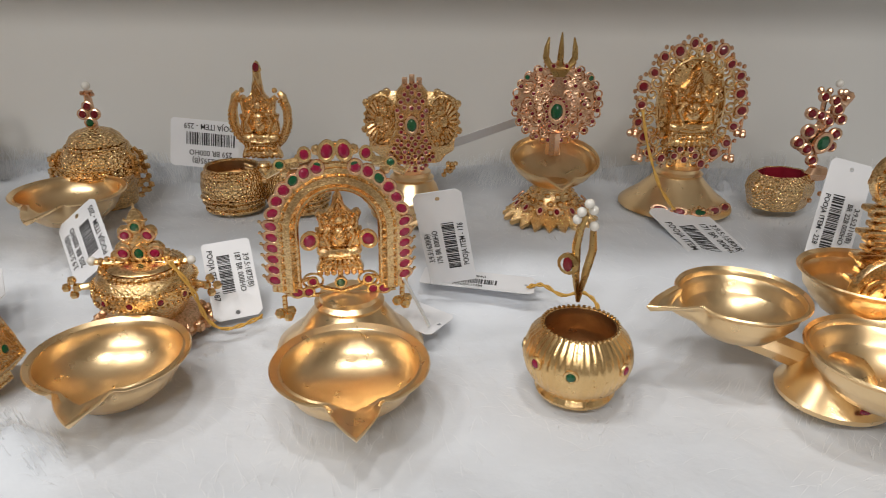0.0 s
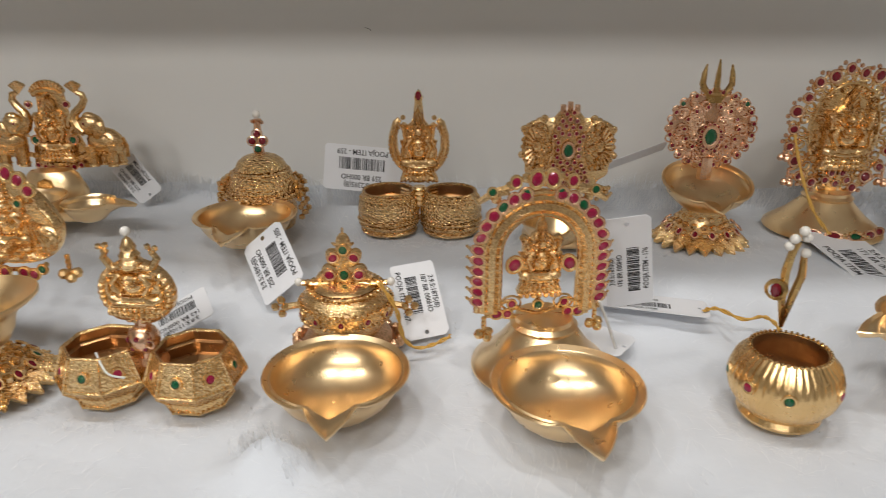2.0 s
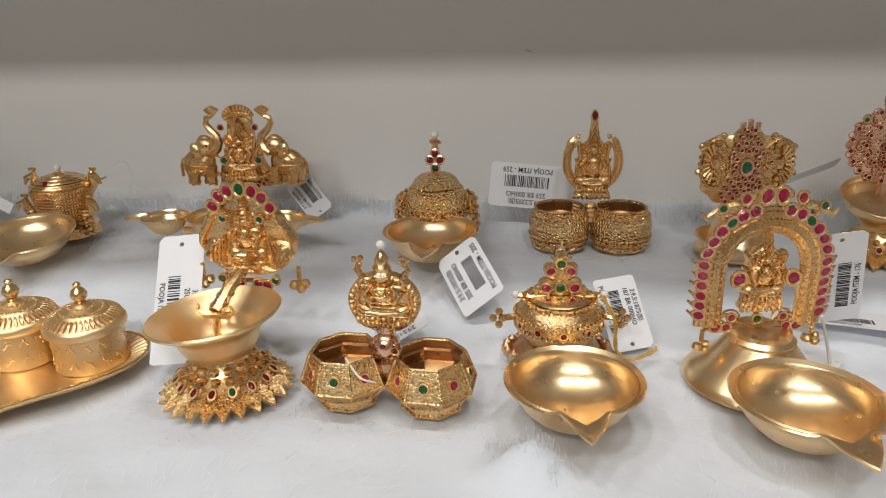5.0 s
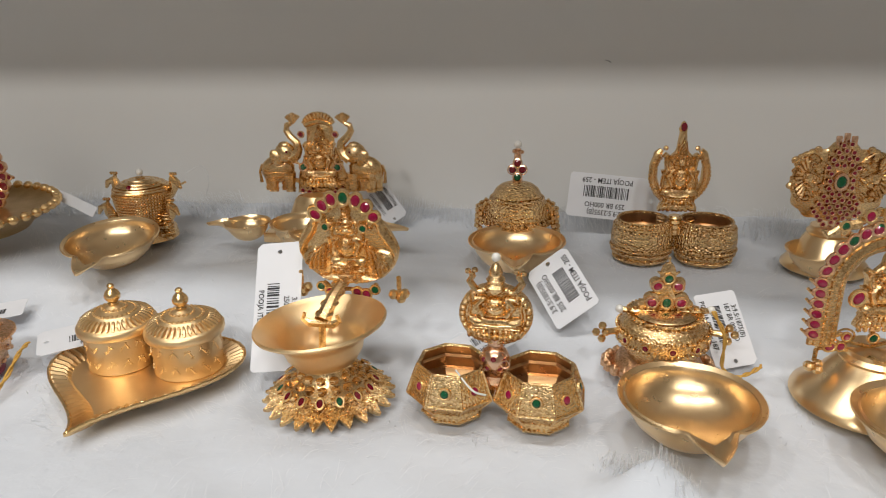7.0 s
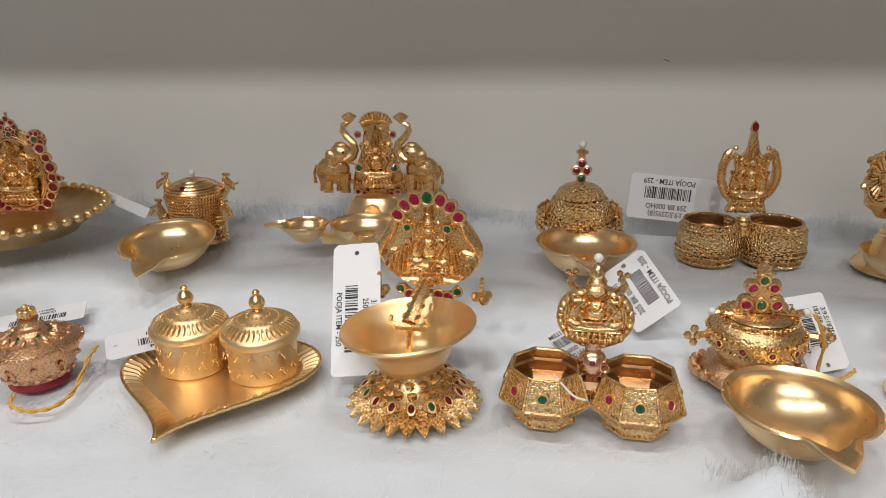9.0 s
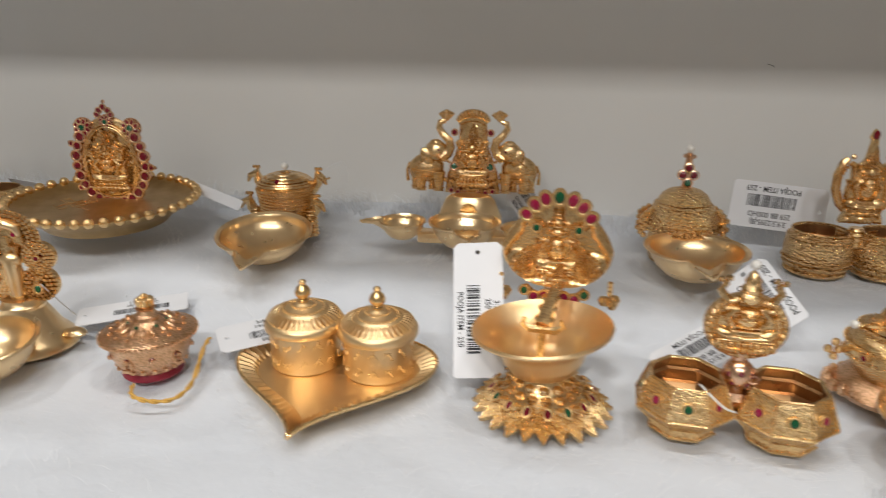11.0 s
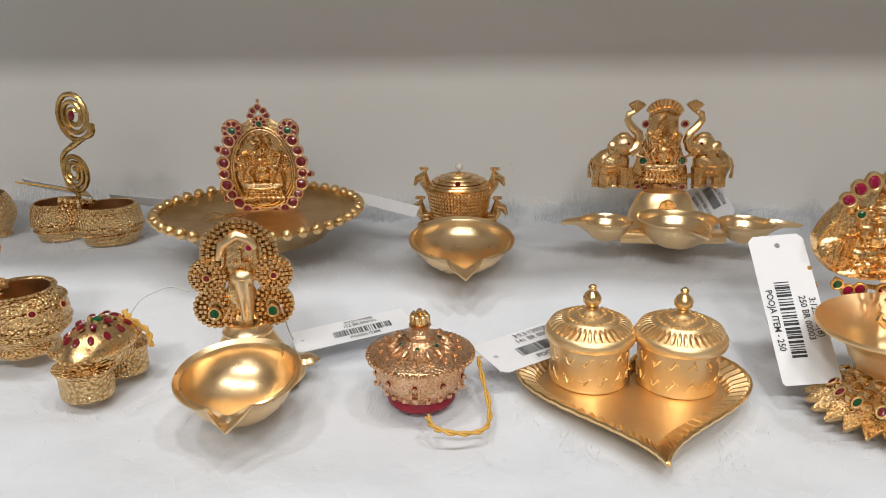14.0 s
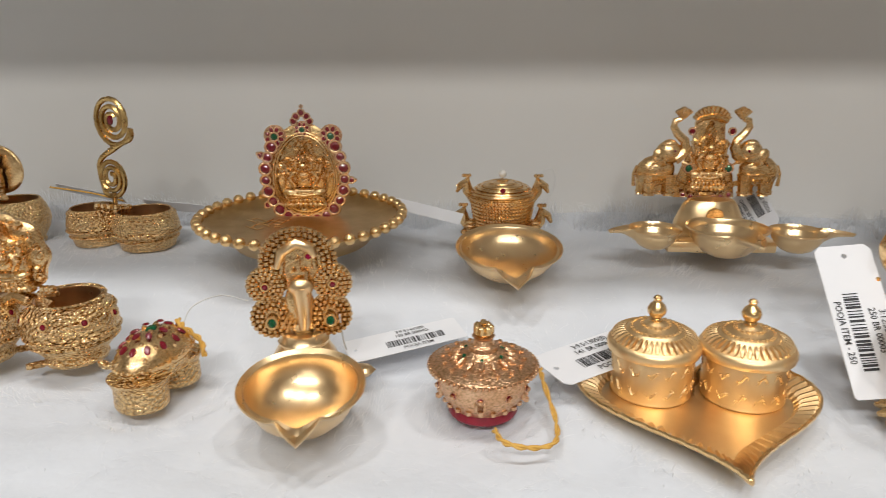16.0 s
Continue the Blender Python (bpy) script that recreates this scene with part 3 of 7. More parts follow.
price_tag((-0.287, 0.247, 0.058), (-0.265, 0.245, 0.055), (-0.280, 0.210, 0.012), ("3:12:3315(B)", "250 BR 00003", "POOJA ITEM - 250"), False, TAG_ON + "propped upright behind the pedestal lamp")
price_tag((-0.2619, 0.385, 0.0195), (-0.2427, 0.385, 0.0249), (-0.2777, 0.385, 0.0423), ("3:9.5:1845(B)", "210 BR 000HO", "POOJA ITEM"), False, TAG_ON + "leaning behind the elephant lamp")
price_tag((-0.395, 0.226, 0.013), (-0.383, 0.206, 0.011), (-0.350, 0.258, 0.016), ("3:9.5:1305(B)", "141 BR 000HO", "POOJA ITEM"), False, TAG_ON + "lying beside the lidded box", shift=-0.02)
price_tag((-0.477, 0.237, 0.0105), (-0.467, 0.223, 0.0085), (-0.435, 0.259, 0.0135), ("3:9.5:1410(B)", "152 BR 000HO", "POOJA ITEM"), False, TAG_ON + "flat on white fur", length=0.052)
price_tag((-0.503, 0.370, 0.0440), (-0.503, 0.3745, 0.0495), (-0.433, 0.328, 0.0395), (), False, "white card price tag seen almost edge-on, bridging two pieces")
price_tag((-0.642, 0.388, 0.030), (-0.640, 0.382, 0.037), (-0.598, 0.380, 0.029), (), False, "white card price tag behind twin pots")
price_tag((0.058, 0.380, 0.060), (0.057, 0.374, 0.066), (0.018, 0.362, 0.050), (), False, "white card price tag seen almost edge-on behind a lamp")
price_tag((-0.200, 0.242, 0.011), (-0.182, 0.228, 0.010), (-0.172, 0.256, 0.024), ("3:9.5:1510(B)", "162 BR 000HO", "POOJA ITEM"), True, TAG_ON + "behind the eight-sided pots", length=0.034)
price_tag((-0.705, 0.392, 0.040), (-0.704, 0.386, 0.046), (-0.655, 0.384, 0.034), (), False, "white card price tag behind twin pots")

Y_CORD = "loose yellow cotton tag thread"
cord([(0.122, 0.362, 0.073), (0.125, 0.354, 0.055), (0.131, 0.345, 0.036), (0.138, 0.336, 0.025)], 0.0005, THREAD_Y, Y_CORD + " hanging from the oval plaque", twist=True)
cord([(-0.088, 0.224, 0.042), (-0.082, 0.226, 0.030), (-0.080, 0.232, 0.014), (-0.075, 0.234, 0.008), (-0.068, 0.237, 0.008), (-0.061, 0.243, 0.009)], 0.0005, THREAD_Y, Y_CORD + " round the crowned pot", twist=True)
cord([(0.051, 0.262, 0.0145), (0.058, 0.265, 0.014), (0.064, 0.251, 0.016), (0.072, 0.250, 0.018), (0.078, 0.248, 0.014), (0.079, 0.242, 0.008)], 0.0005, THREAD_Y, Y_CORD + " of the ribbed pot", twist=True)
cord([(-0.392, 0.215, 0.0135), (-0.391, 0.207, 0.012), (-0.387, 0.190, 0.006), (-0.388, 0.178, 0.005), (-0.396, 0.174, 0.005), (-0.405, 0.175, 0.006), (-0.4085, 0.181, 0.007)], 0.00055, THREAD_Y, Y_CORD + " round the red-footed box", twist=True)
cord([(-0.537, 0.216, 0.028), (-0.533, 0.213, 0.026), (-0.528, 0.215, 0.020), (-0.526, 0.213, 0.014)], 0.0007, THREAD_Y, Y_CORD + " tied to the oval box", twist=True)
cord([(-0.534, 0.214, 0.027), (-0.540, 0.235, 0.026), (-0.528, 0.236, 0.031), (-0.504, 0.209, 0.040)], 0.0003, THREAD_W, "thin white tag thread between two pieces")
cord([(-0.468, 0.208, 0.036), (-0.471, 0.222, 0.020), (-0.472, 0.230, 0.011)], 0.0003, THREAD_W, "thin white tag thread of the peacock lamp")
cord([(-0.002, 0.228, 0.034), (0.003, 0.232, 0.022), (0.008, 0.236, 0.009)], 0.0006, THREAD_W, "thin white tag thread of the arch lamp")
cord([(-0.187, 0.193, 0.026), (-0.180, 0.186, 0.022), (-0.175, 0.188, 0.019)], 0.0004, THREAD_W, "thin white tag thread over the eight-sided pots")
cord([(-0.392, 0.372, 0.058), (-0.383, 0.376, 0.062), (-0.380, 0.378, 0.052), (-0.385, 0.380, 0.040)], 0.00025, THREAD_W, "clear plastic tag loop behind the barrel lamp")
cord([(-0.700, 0.375, 0.046), (-0.675, 0.378, 0.042), (-0.655, 0.382, 0.036)], 0.0006, THREAD_Y, Y_CORD + " behind the twin pots")
cord([(-0.1225, 0.4292, 0.1240), (-0.1195, 0.4288, 0.1232), (-0.1190, 0.4288, 0.1222)], 0.00018, DARK, "dark stray fibre stuck to the back panel", "fibre")

# ---------------------------------------------------------------- front row of ornaments


def ribbed_pot():
    """Round ribbed pot with a tall looped pin and pearls."""
    t = thing("ribbed_pot", 0.061, 0.202, 0.003, 0, "gold ribbed round pot with coloured stones and pearl pin, on fur", "pot", foot=0.014)
    a, b, c = bmesh.new(), bmesh.new(), bmesh.new()
    pot(a, b, 0.0192, 0.0265, 0.69, 0.72, grooves=44)
    part("body", a, GOLD_BRIGHT, t)
    part("hollow", b, INSIDE, t, "darker brown-gold inside")
    for i in range(44):
        an = TAU * i / 44
        ball(c, 0.0133 * math.cos(an), 0.0133 * math.sin(an), 0.0265, 0.00075, n=6)
    part("beaded_rim", c, GOLD_BRIGHT, t)
    s = bmesh.new()
    for an, kind in ((-150, "pink_stone"), (-108, "emerald"), (-45, "pink_stone"), (-190, "emerald"), (10, "emerald")):
        c_, s_ = math.cos(radians(an)), math.sin(radians(an))
        m = pose(0.0190 * c_, 0.0190 * s_, 0.0160, 90, 0, an + 90)
        gem(t, kind, 0, 0, 0, 0.0018, m=m, setting="gold")
    part("bead_trim", s, GOLD_BRIGHT, t)
    p = bmesh.new()
    tube(p, [(0.001, 0.012, 0.029), (-0.001, 0.011, 0.040), (-0.002, 0.010, 0.052), (-0.001, 0.010, 0.059), (0.0003, 0.009, 0.0635)], [0.0007, 0.0014, 0.0016, 0.0014, 0.0010], 7)
    tube(p, [(0.001, 0.012, 0.029), (0.003, 0.012, 0.042), (0.0042, 0.011, 0.050), (0.0036, 0.011, 0.058)], [0.0007, 0.0015, 0.0015, 0.0011], 7)
    lathe(p, [(0.0040, -0.0004), (0.0040, 0.0010), (0.0026, 0.0014)], 14, pose(-0.004, 0.010, 0.045, 90, 0, -35))
    part("pin", p, GOLD_WIRE, t, "tall gold wire pin")
    gem(t, "ruby", 0, 0, 0, 0.0020, 0.0034, m=pose(-0.0046, 0.0092, 0.045, 90, 0, -35))
    for x, y, z in ((-0.0014, 0.009, 0.0645), (0.0026, 0.009, 0.0652), (0.0006, 0.0075, 0.0680), (0.0036, 0.010, 0.0590), (-0.0024, 0.010, 0.0615)):
        bead(t, "pearl", x, y, z, 0.0018)


def arch_lamp():
    """Large lamp: bowl in front of a flared foot that carries an arch with an idol."""
    t = thing("arch_lamp", -0.022, 0.205, 0.003, 9, "gold oil lamp with stone-set arch, seated idol and bowl", "oil lamp", foot=0.026)
    a = bmesh.new()
    diya(a, 0.0268, 0.0165, 0.0135, at(0.0015, -0.0150, 0.0008), rim=0.14)
    part("bowl", a, GOLD_SATIN, t, "smooth satin bowl with pouring lip")
    a = bmesh.new()
    bell_foot(a, 0.0290, 0.0235, 0.0115, at(0.003, 0.0255, 0))
    part("foot", a, GOLD_SATIN, t)
    a = bmesh.new()
    Y = 0.026
    zc, rad = 0.050, 0.0185
    lane = [(-rad, Y, 0.026 + 0.024 * i / 8) for i in range(9)]
    lane += [(-rad * math.cos(math.pi * i / 16), Y, zc + rad * 1.02 * math.sin(math.pi * i / 16)) for i in range(1, 16)]
    lane += [(rad, Y, 0.050 - 0.024 * i / 8) for i in range(9)]
    for off, w in ((0.0, 0.0029), (0.0036, 0.0021), (0.0058, 0.0014), (-0.0030, 0.0010)):
        k = []
        for x, y, z in lane:
            d = Vector((x, 0, max(0, z - zc))).normalized() if z >= zc else Vector((math.copysign(1, x), 0, 0))
            k.append((x + d.x * off, y - (0.0006 if off else 0), z + d.z * off))
        tube(a, k, w, 7)
    for x, y, z in lane:
        box(a, x, y - 0.0014, z, 0.0046, 0.002, 0.0014, bev=0.0003)
        d = Vector((x, 0, max(0, z - zc))).normalized() if z >= zc else Vector((math.copysign(1, x), 0, 0))
        ball(a, x + d.x * 0.0026, y - 0.0018, z + d.z * 0.0026, 0.0009, n=6)
    tube(a, [(-0.021, Y, 0.027), (-0.012, Y, 0.030), (-0.007, Y, 0.026), (0, Y, 0.024), (0.007, Y, 0.026), (0.012, Y, 0.030), (0.021, Y, 0.027)], 0.0009, 6)
    tube(a, [(-0.021, Y, 0.024), (-0.010, Y, 0.023), (0, Y, 0.0225), (0.010, Y, 0.023), (0.021, Y, 0.024)], 0.0010, 6)
    for s in (-1, 1):
        ring(a, s * 0.0105, Y, 0.0290, 0.0038, 0.0030, 0.0005)
        for i in range(6):
            z = 0.031 + 0.0043 * i
            tube(a, [(s * 0.0205, Y, z - 0.0012), (s * 0.0240, Y, z - 0.0022), (s * 0.0265, Y - 0.0006, z + 0.0002), (s * 0.0282, Y - 0.0006, z + 0.0012)], [0.0013, 0.0010, 0.0010, 0.0005], 6)
            ball(a, s * 0.0284, Y - 0.0006, z + 0.0016, 0.0007, n=6)
    # crest
    for i in range(7):
        an = math.pi * (0.25 + 0.5 * i / 6)
        ball(a, -0.0250 * math.cos(an), Y, zc + 0.0300 * math.sin(an) + 0.001, 0.0021, (1, 0.6, 1), 8)
    for s in (-1, 1):
        tube(a, [(s * 0.013, Y, 0.0755), (s * 0.019, Y, 0.0745), (s * 0.0245, Y, 0.0710), (s * 0.0265, Y, 0.0735)], [0.0022, 0.0018, 0.0012, 0.0006], 6)
    for x, z in ((-0.0215, 0.0240), (0.0235, 0.0265)):
        hanging = bmesh.new()
        bells(hanging, x, Y - 0.001, z, 0.0021, 4, 0.0055)
        part("bell_cluster", hanging, GOLD_BRIGHT, t)
    part("arch", a, GOLD_CAST, t, "cast gold arch with beaded pillars")
    b = bmesh.new()
    for s in (-1, 1):
        for i in range(6):
            z = 0.031 + 0.0043 * i
            set_gem("pink", t, "pink_stone", s * 0.0242, Y - 0.0018, z, 0.0025, 0.0016, s * 25)
        for i in range(6):
            an = math.pi * (0.10 + 0.062 * i)
            set_gem("pink", t, ("pink_stone", "pink_stone", "pink_stone", "emerald", "pink_stone", "pink_stone")[i], -s * 0.0246 * math.cos(an), Y - 0.002, zc + 0.0250 * math.sin(an), 0.0017 + 0.0002 * (i % 3), 0.0022, s * (i * 9 - 60))
        set_gem("gold", t, "pink_stone", s * 0.0030, Y - 0.002, 0.0800, 0.0022, 0.0029, s * 12)
        set_gem("gold", t, "pink_stone", s * 0.0108, Y - 0.002, 0.0790, 0.0017, 0.0020)
        set_gem("gold", t, "emerald", s * 0.0066, Y - 0.0022, 0.0750, 0.0014)
        set_gem("gold", t, "emerald", s * 0.0195, Y - 0.0022, 0.0755, 0.0015)
        set_gem("gold", t, "pink_stone", s * 0.0107, Y - 0.004, 0.0470, 0.0023, 0.0027, s * 30)
        set_gem("gold", t, "pink_stone", s * 0.0105, Y - 0.0012, 0.0292, 0.0015)
        set_gem("gold", t, "pink_stone", s * 0.0165, Y - 0.0012, 0.0250, 0.0021, 0.0017)
        set_gem("gold", t, "pink_stone", s * 0.0122, Y - 0.0012, 0.0250, 0.0017, 0.0016)
    set_gem("gold", t, "emerald", 0, Y - 0.0014, 0.0285, 0.0017)
    part("bead_trim", b, GOLD_BRIGHT, t)
    c = bmesh.new()
    figure(c, 0, Y - 0.001, 0.0335, 0.0185, 0.033)
    for i in range(7):
        ball(c, -0.0075 + 0.0025 * i, Y - 0.003, 0.0335, 0.0013, (1, 0.8, 1.2), 6)
    tube(c, [(0, Y, 0.066), (0, Y, 0.070)], 0.0012, 6)
    tube(c, [(0, Y, 0.030), (0, Y, 0.036)], 0.0012, 6)
    part("idol", c, GOLD_CAST, t)


def crowned_pot_lamp():
    """Lamp bowl in front of a lidded pot with a stone-set crown leaf."""
    t = thing("crowned_pot_lamp", -0.1035, 0.228, 0.003, 4, "gold oil lamp with lidded pot and stone-set crown", "oil lamp", foot=0.022)
    a = bmesh.new()
    diya(a, 0.0262, 0.0170, 0.0125, at(0.0012, -0.0345, 0.001, 0, 0, 2), rim=0.12)
    part("bowl", a, GOLD_SATIN, t, "smooth satin bowl with pouring lip")
    a = bmesh.new()
    m = at(0, 0.010, 0)
    lathe(a, [(0, 0.004), (0.0130, 0.004), (0.0140, 0.0060), (0.0135, 0.0085), (0.0170, 0.0140), (0.0208, 0.0198), (0.0212, 0.0248), (0.0190, 0.0282), (0.0165, 0.0300), (0.0172, 0.0308), (0.0168, 0.0316), (0.0150, 0.0314), (0.0140, 0.0292), (0, 0.0285)], 16, m @ at(rz=11.25, s=(0.9, 0.9, 1)))
    for r, z, k in ((0.0190, 0.0196, 52), (0.0193, 0.0252, 52), (0.0155, 0.0312, 42)):
        for i in range(k):
            an = TAU * i / k
            ball(a, r * math.cos(an), 0.010 + r * math.sin(an), z, 0.0008, n=5)
    part("pot_body", a, GOLD_STIPPLED, t, "chased bulging pot", sharp=35)
    a = bmesh.new()
    lathe(a, [(0, 0.0290), (0.0138, 0.0293), (0.0146, 0.0316), (0.0130, 0.0326), (0.0060, 0.0332), (0, 0.0334)], 32, m @ at(s=(0.9, 0.9, 1)))
    Y = 0.0095
    tube(a, [(-0.0178, Y, 0.0328), (-0.009, Y - 0.001, 0.0322), (0, Y - 0.001, 0.0320), (0.009, Y - 0.001, 0.0322), (0.0178, Y, 0.0328)], 0.0013, 6)
    for i in range(13):
        ball(a, -0.0150 + 0.0300 * i / 12, Y - 0.001, 0.0336 + 0.0006 * (i % 2), 0.0013, n=6)
    for x, z, w, h, rot in ((0, 0.0370, 0.0040, 0.0058, 0), (0, 0.0480, 0.0032, 0.0062, 0), (-0.0058, 0.0368, 0.0036, 0.0042, 20), (0.0058, 0.0368, 0.0036, 0.0042, -20), (-0.0040, 0.0438, 0.0030, 0.0040, 35),
                            (0.0040, 0.0438, 0.0030, 0.0040, -35), (0, 0.0420, 0.0030, 0.0050, 0), (-0.0088, 0.0350, 0.0026, 0.0026, 30), (0.0088, 0.0350, 0.0026, 0.0026, -30)):
        slab(a, [(x + w * math.cos(q) * math.cos(radians(rot)) - h * math.sin(q) * math.sin(radians(rot)), z + w * math.cos(q) * math.sin(radians(rot)) + h * math.sin(q) * math.cos(radians(rot))) for q in [TAU * i / 16 for i in range(16)]], Y - 0.0006, Y + 0.0012, 0.0005)
    ball(a, 0, Y, 0.0552, 0.0009, (0.7, 0.7, 1.8), 6)
    for sg in (-1, 1):
        ball(a, sg * 0.0035, Y, 0.0495, 0.0010, (1.4, 0.8, 0.7), 6, (0, -sg * 35, 0))
    part("lid", a, GOLD_CAST, t, "gold lid with a crown-shaped leaf")
    b = bmesh.new()
    for sg in (-1, 1):
        set_gem("pink", t, "pink_stone", sg * 0.0060, Y - 0.0014, 0.0366, 0.0020, 0.0018, sg * 20)
        set_gem("pink", t, "pink_stone", sg * 0.0042, Y - 0.0014, 0.0440, 0.0019, 0.0016, -sg * 30)
        bead(t, "pearl", sg * 0.0188, Y, 0.0330, 0.0018)
    set_gem("gold", t, "emerald", 0, Y - 0.0014, 0.0366, 0.0019, 0.0022)
    set_gem("gold", t, "emerald", 0, Y - 0.0014, 0.0474, 0.0018)
    for an in (-90, -58, -122, -28, -152):
        m2 = pose(0.0192 * math.cos(radians(an)), 0.010 + 0.0192 * math.sin(radians(an)), 0.0224, 90, 0, an + 90)
        gem(t, "ruby", 0, 0, 0, 0.0013, m=m2 @ pose(0, 0, 0.0003), setting="gold")
    for sg in (-1, 1):
        knob = bmesh.new()
        for dz, dx in ((0, 0.0285), (0.0030, 0.0260), (-0.0030, 0.0260), (0, 0.0245)):
            ball(knob, sg * dx, 0.006, 0.0235 + dz, 0.0018, n=8)
        tube(knob, [(sg * 0.019, 0.008, 0.0235), (sg * 0.0250, 0.006, 0.0235)], 0.0014, 6)
        part("side_knob", knob, GOLD_BRIGHT, t)
    c = bmesh.new()
    for i in range(24):
        an = TAU * i / 24
        ball(c, 0.0225 * math.cos(an), 0.014 + 0.015 * math.sin(an), 0.005, 0.0024, (1, 1, 1.3), 6)
    lathe(c, [(0, 0.0), (0.018, 0.001), (0.0205, 0.004), (0.017, 0.010), (0.010, 0.013), (0, 0.013)], 32, at(0, 0.012, 0))
    part("beaded_foot", c, GOLD_ROSE, t)


def eight_sided_pots():
    """Twin faceted pots joined under a ball and a round idol medallion."""
    t = thing("twin_pots", -0.1725, 0.202, 0.0025, -3, "joined pair of eight-sided gold pots with idol medallion", "twin pots", "twin pots", foot=0.014)
    FOOT.append((-0.190, 0.202, 0.015)), FOOT.append((-0.155, 0.202, 0.015))
    for s in (-1, 1):
        a, b = bmesh.new(), bmesh.new()
        m = at(s * 0.0175, 0, 0, rz=22.5, s=(1, 1, 0.84))
        lathe(a, [(0, 0), (0.0122, 0), (0.0124, 0.0048), (0.0132, 0.0056), (0.0182, 0.0118), (0.0182, 0.0130), (0.0140, 0.0262), (0.0134, 0.0270), (0.0128, 0.0265)], 8, m)
        for z, r in ((0.0004, 0.0124), (0.0048, 0.0130)):
            for i in range(40):
                an = TAU * i / 40
                r8 = r * math.cos(math.pi / 8) / math.cos((an % (TAU / 8)) - math.pi / 8)
                p = m @ Vector((r8 * math.cos(an), r8 * math.sin(an), z + 0.0006))
                ball(a, p.x, p.y, p.z, 0.00085, n=5)
        for i in range(8):
            e = [m @ Vector((r * math.cos(TAU * i / 8), r * math.sin(TAU * i / 8), z)) for r, z in ((0.0134, 0.0058), (0.0183, 0.0118), (0.0183, 0.0130), (0.0141, 0.0262))]
            tube(a, [tuple(v) for v in e], 0.0006, 5)
        for r, z in ((0.0183, 0.0124), (0.0139, 0.0266)):
            e = [m @ Vector((r * math.cos(TAU * i / 8), r * math.sin(TAU * i / 8), z)) for i in range(8)]
            tube(a, [tuple(v) for v in e], 0.0006, 5, True)
        part("pot", a, GOLD_STIPPLED, t, sharp=20)
        lathe(b, [(0.0128, 0.0265), (0.0150, 0.0210), (0.0140, 0.0200), (0.0158, 0.0170), (0.0172, 0.0130), (0.0160, 0.0122), (0.0145, 0.0090), (0.0120, 0.0060), (0, 0.0050)], 8, m)
        part("hollow", b, INSIDE, t, "darker brown-gold inside", sharp=20)
        c = bmesh.new()
        for an, kind in ((-90, "emerald"), (-45, "pink_stone"), (-135, "pink_stone"), (0, "emerald"), (180, "emerald")):
            m2 = pose(s * 0.0175 + 0.0152 * math.cos(radians(an)), 0.0152 * math.sin(radians(an)), 0.0156, 72, 0, an + 90)
            gem(t, kind, 0, 0, 0, 0.0017, m=m2 @ pose(0, 0, 0.0003), setting="gold")
        part("bead_trim", c, GOLD_BRIGHT, t)
    a = bmesh.new()
    ball(a, 0, -0.001, 0.0255, 0.0058, n=14)
    for i in range(8):
        an = TAU * i / 8
        ring(a, 0.0045 * math.cos(an), -0.0055 + 0.004 * abs(math.sin(an * 0.5)), 0.0255 + 0.0040 * math.sin(an), 0.0016, 0.0016, 0.0004, k=10)
    tube(a, [(0, 0, 0.012), (0, 0, 0.034)], 0.0030, 8)
    tube(a, [(-0.006, 0, 0.015), (0.006, 0, 0.015)], 0.004, 8)
    part("ball_joint", a, PINK_SET, t, "pierced ball set with red stones")
    for x, z in ((-0.0022, 0.0235), (0.0022, 0.0235), (0, 0.0275), (-0.0038, 0.0265), (0.0038, 0.0265)):
        gem(t, "ruby", x, -0.0063 + abs(x) * 0.4, z, 0.0012)
    b = bmesh.new()
    P = idol(0, 0.0335, 0.0235, 0.0330)
    for i in range(30):
        q = TAU * i / 30
        P.append(("lump", 0.0128 * math.cos(q), 0.0440 + 0.0112 * math.sin(q), 0.0013, 0.0013, 0.0017, 0))
    for i in range(11):
        P.append(("lump", -0.0100 + 0.0020 * i, 0.0352 + 0.00006 * (i - 5) ** 2, 0.0011, 0.0020, 0.0030, 0))
    relief(b, polar(lambda q: (0.0142 * math.cos(q), 0.0125 * math.sin(q)), 140, 0, 0.0440), -0.0012, P, 0, 0.0440, 46, 0.0030)
    for s in (-1, 1):
        tube(b, [(s * 0.0070, -0.001, 0.0530), (s * 0.0100, -0.001, 0.0575), (s * 0.0085, -0.001, 0.0600)], [0.0018, 0.0014, 0.0012], 6)
        for dx, dz in ((0, 0), (0.0016, 0.0012), (-0.0010, 0.0018)):
            ball(b, s * (0.0088 + dx), -0.002, 0.0606 + dz, 0.0013, n=6)
    lathe(b, [(0.0042, 0), (0.0046, 0.0014), (0.0034, 0.0026), (0.0037, 0.0040), (0.0025, 0.0056), (0.0028, 0.0068), (0.0014, 0.0098), (0, 0.0110)], 12, at(0, -0.001, 0.0548))
    part("medallion", b, GOLD_CAST, t, "round cast idol medallion")
    bead(t, "pearl", 0, -0.001, 0.0675, 0.0018)


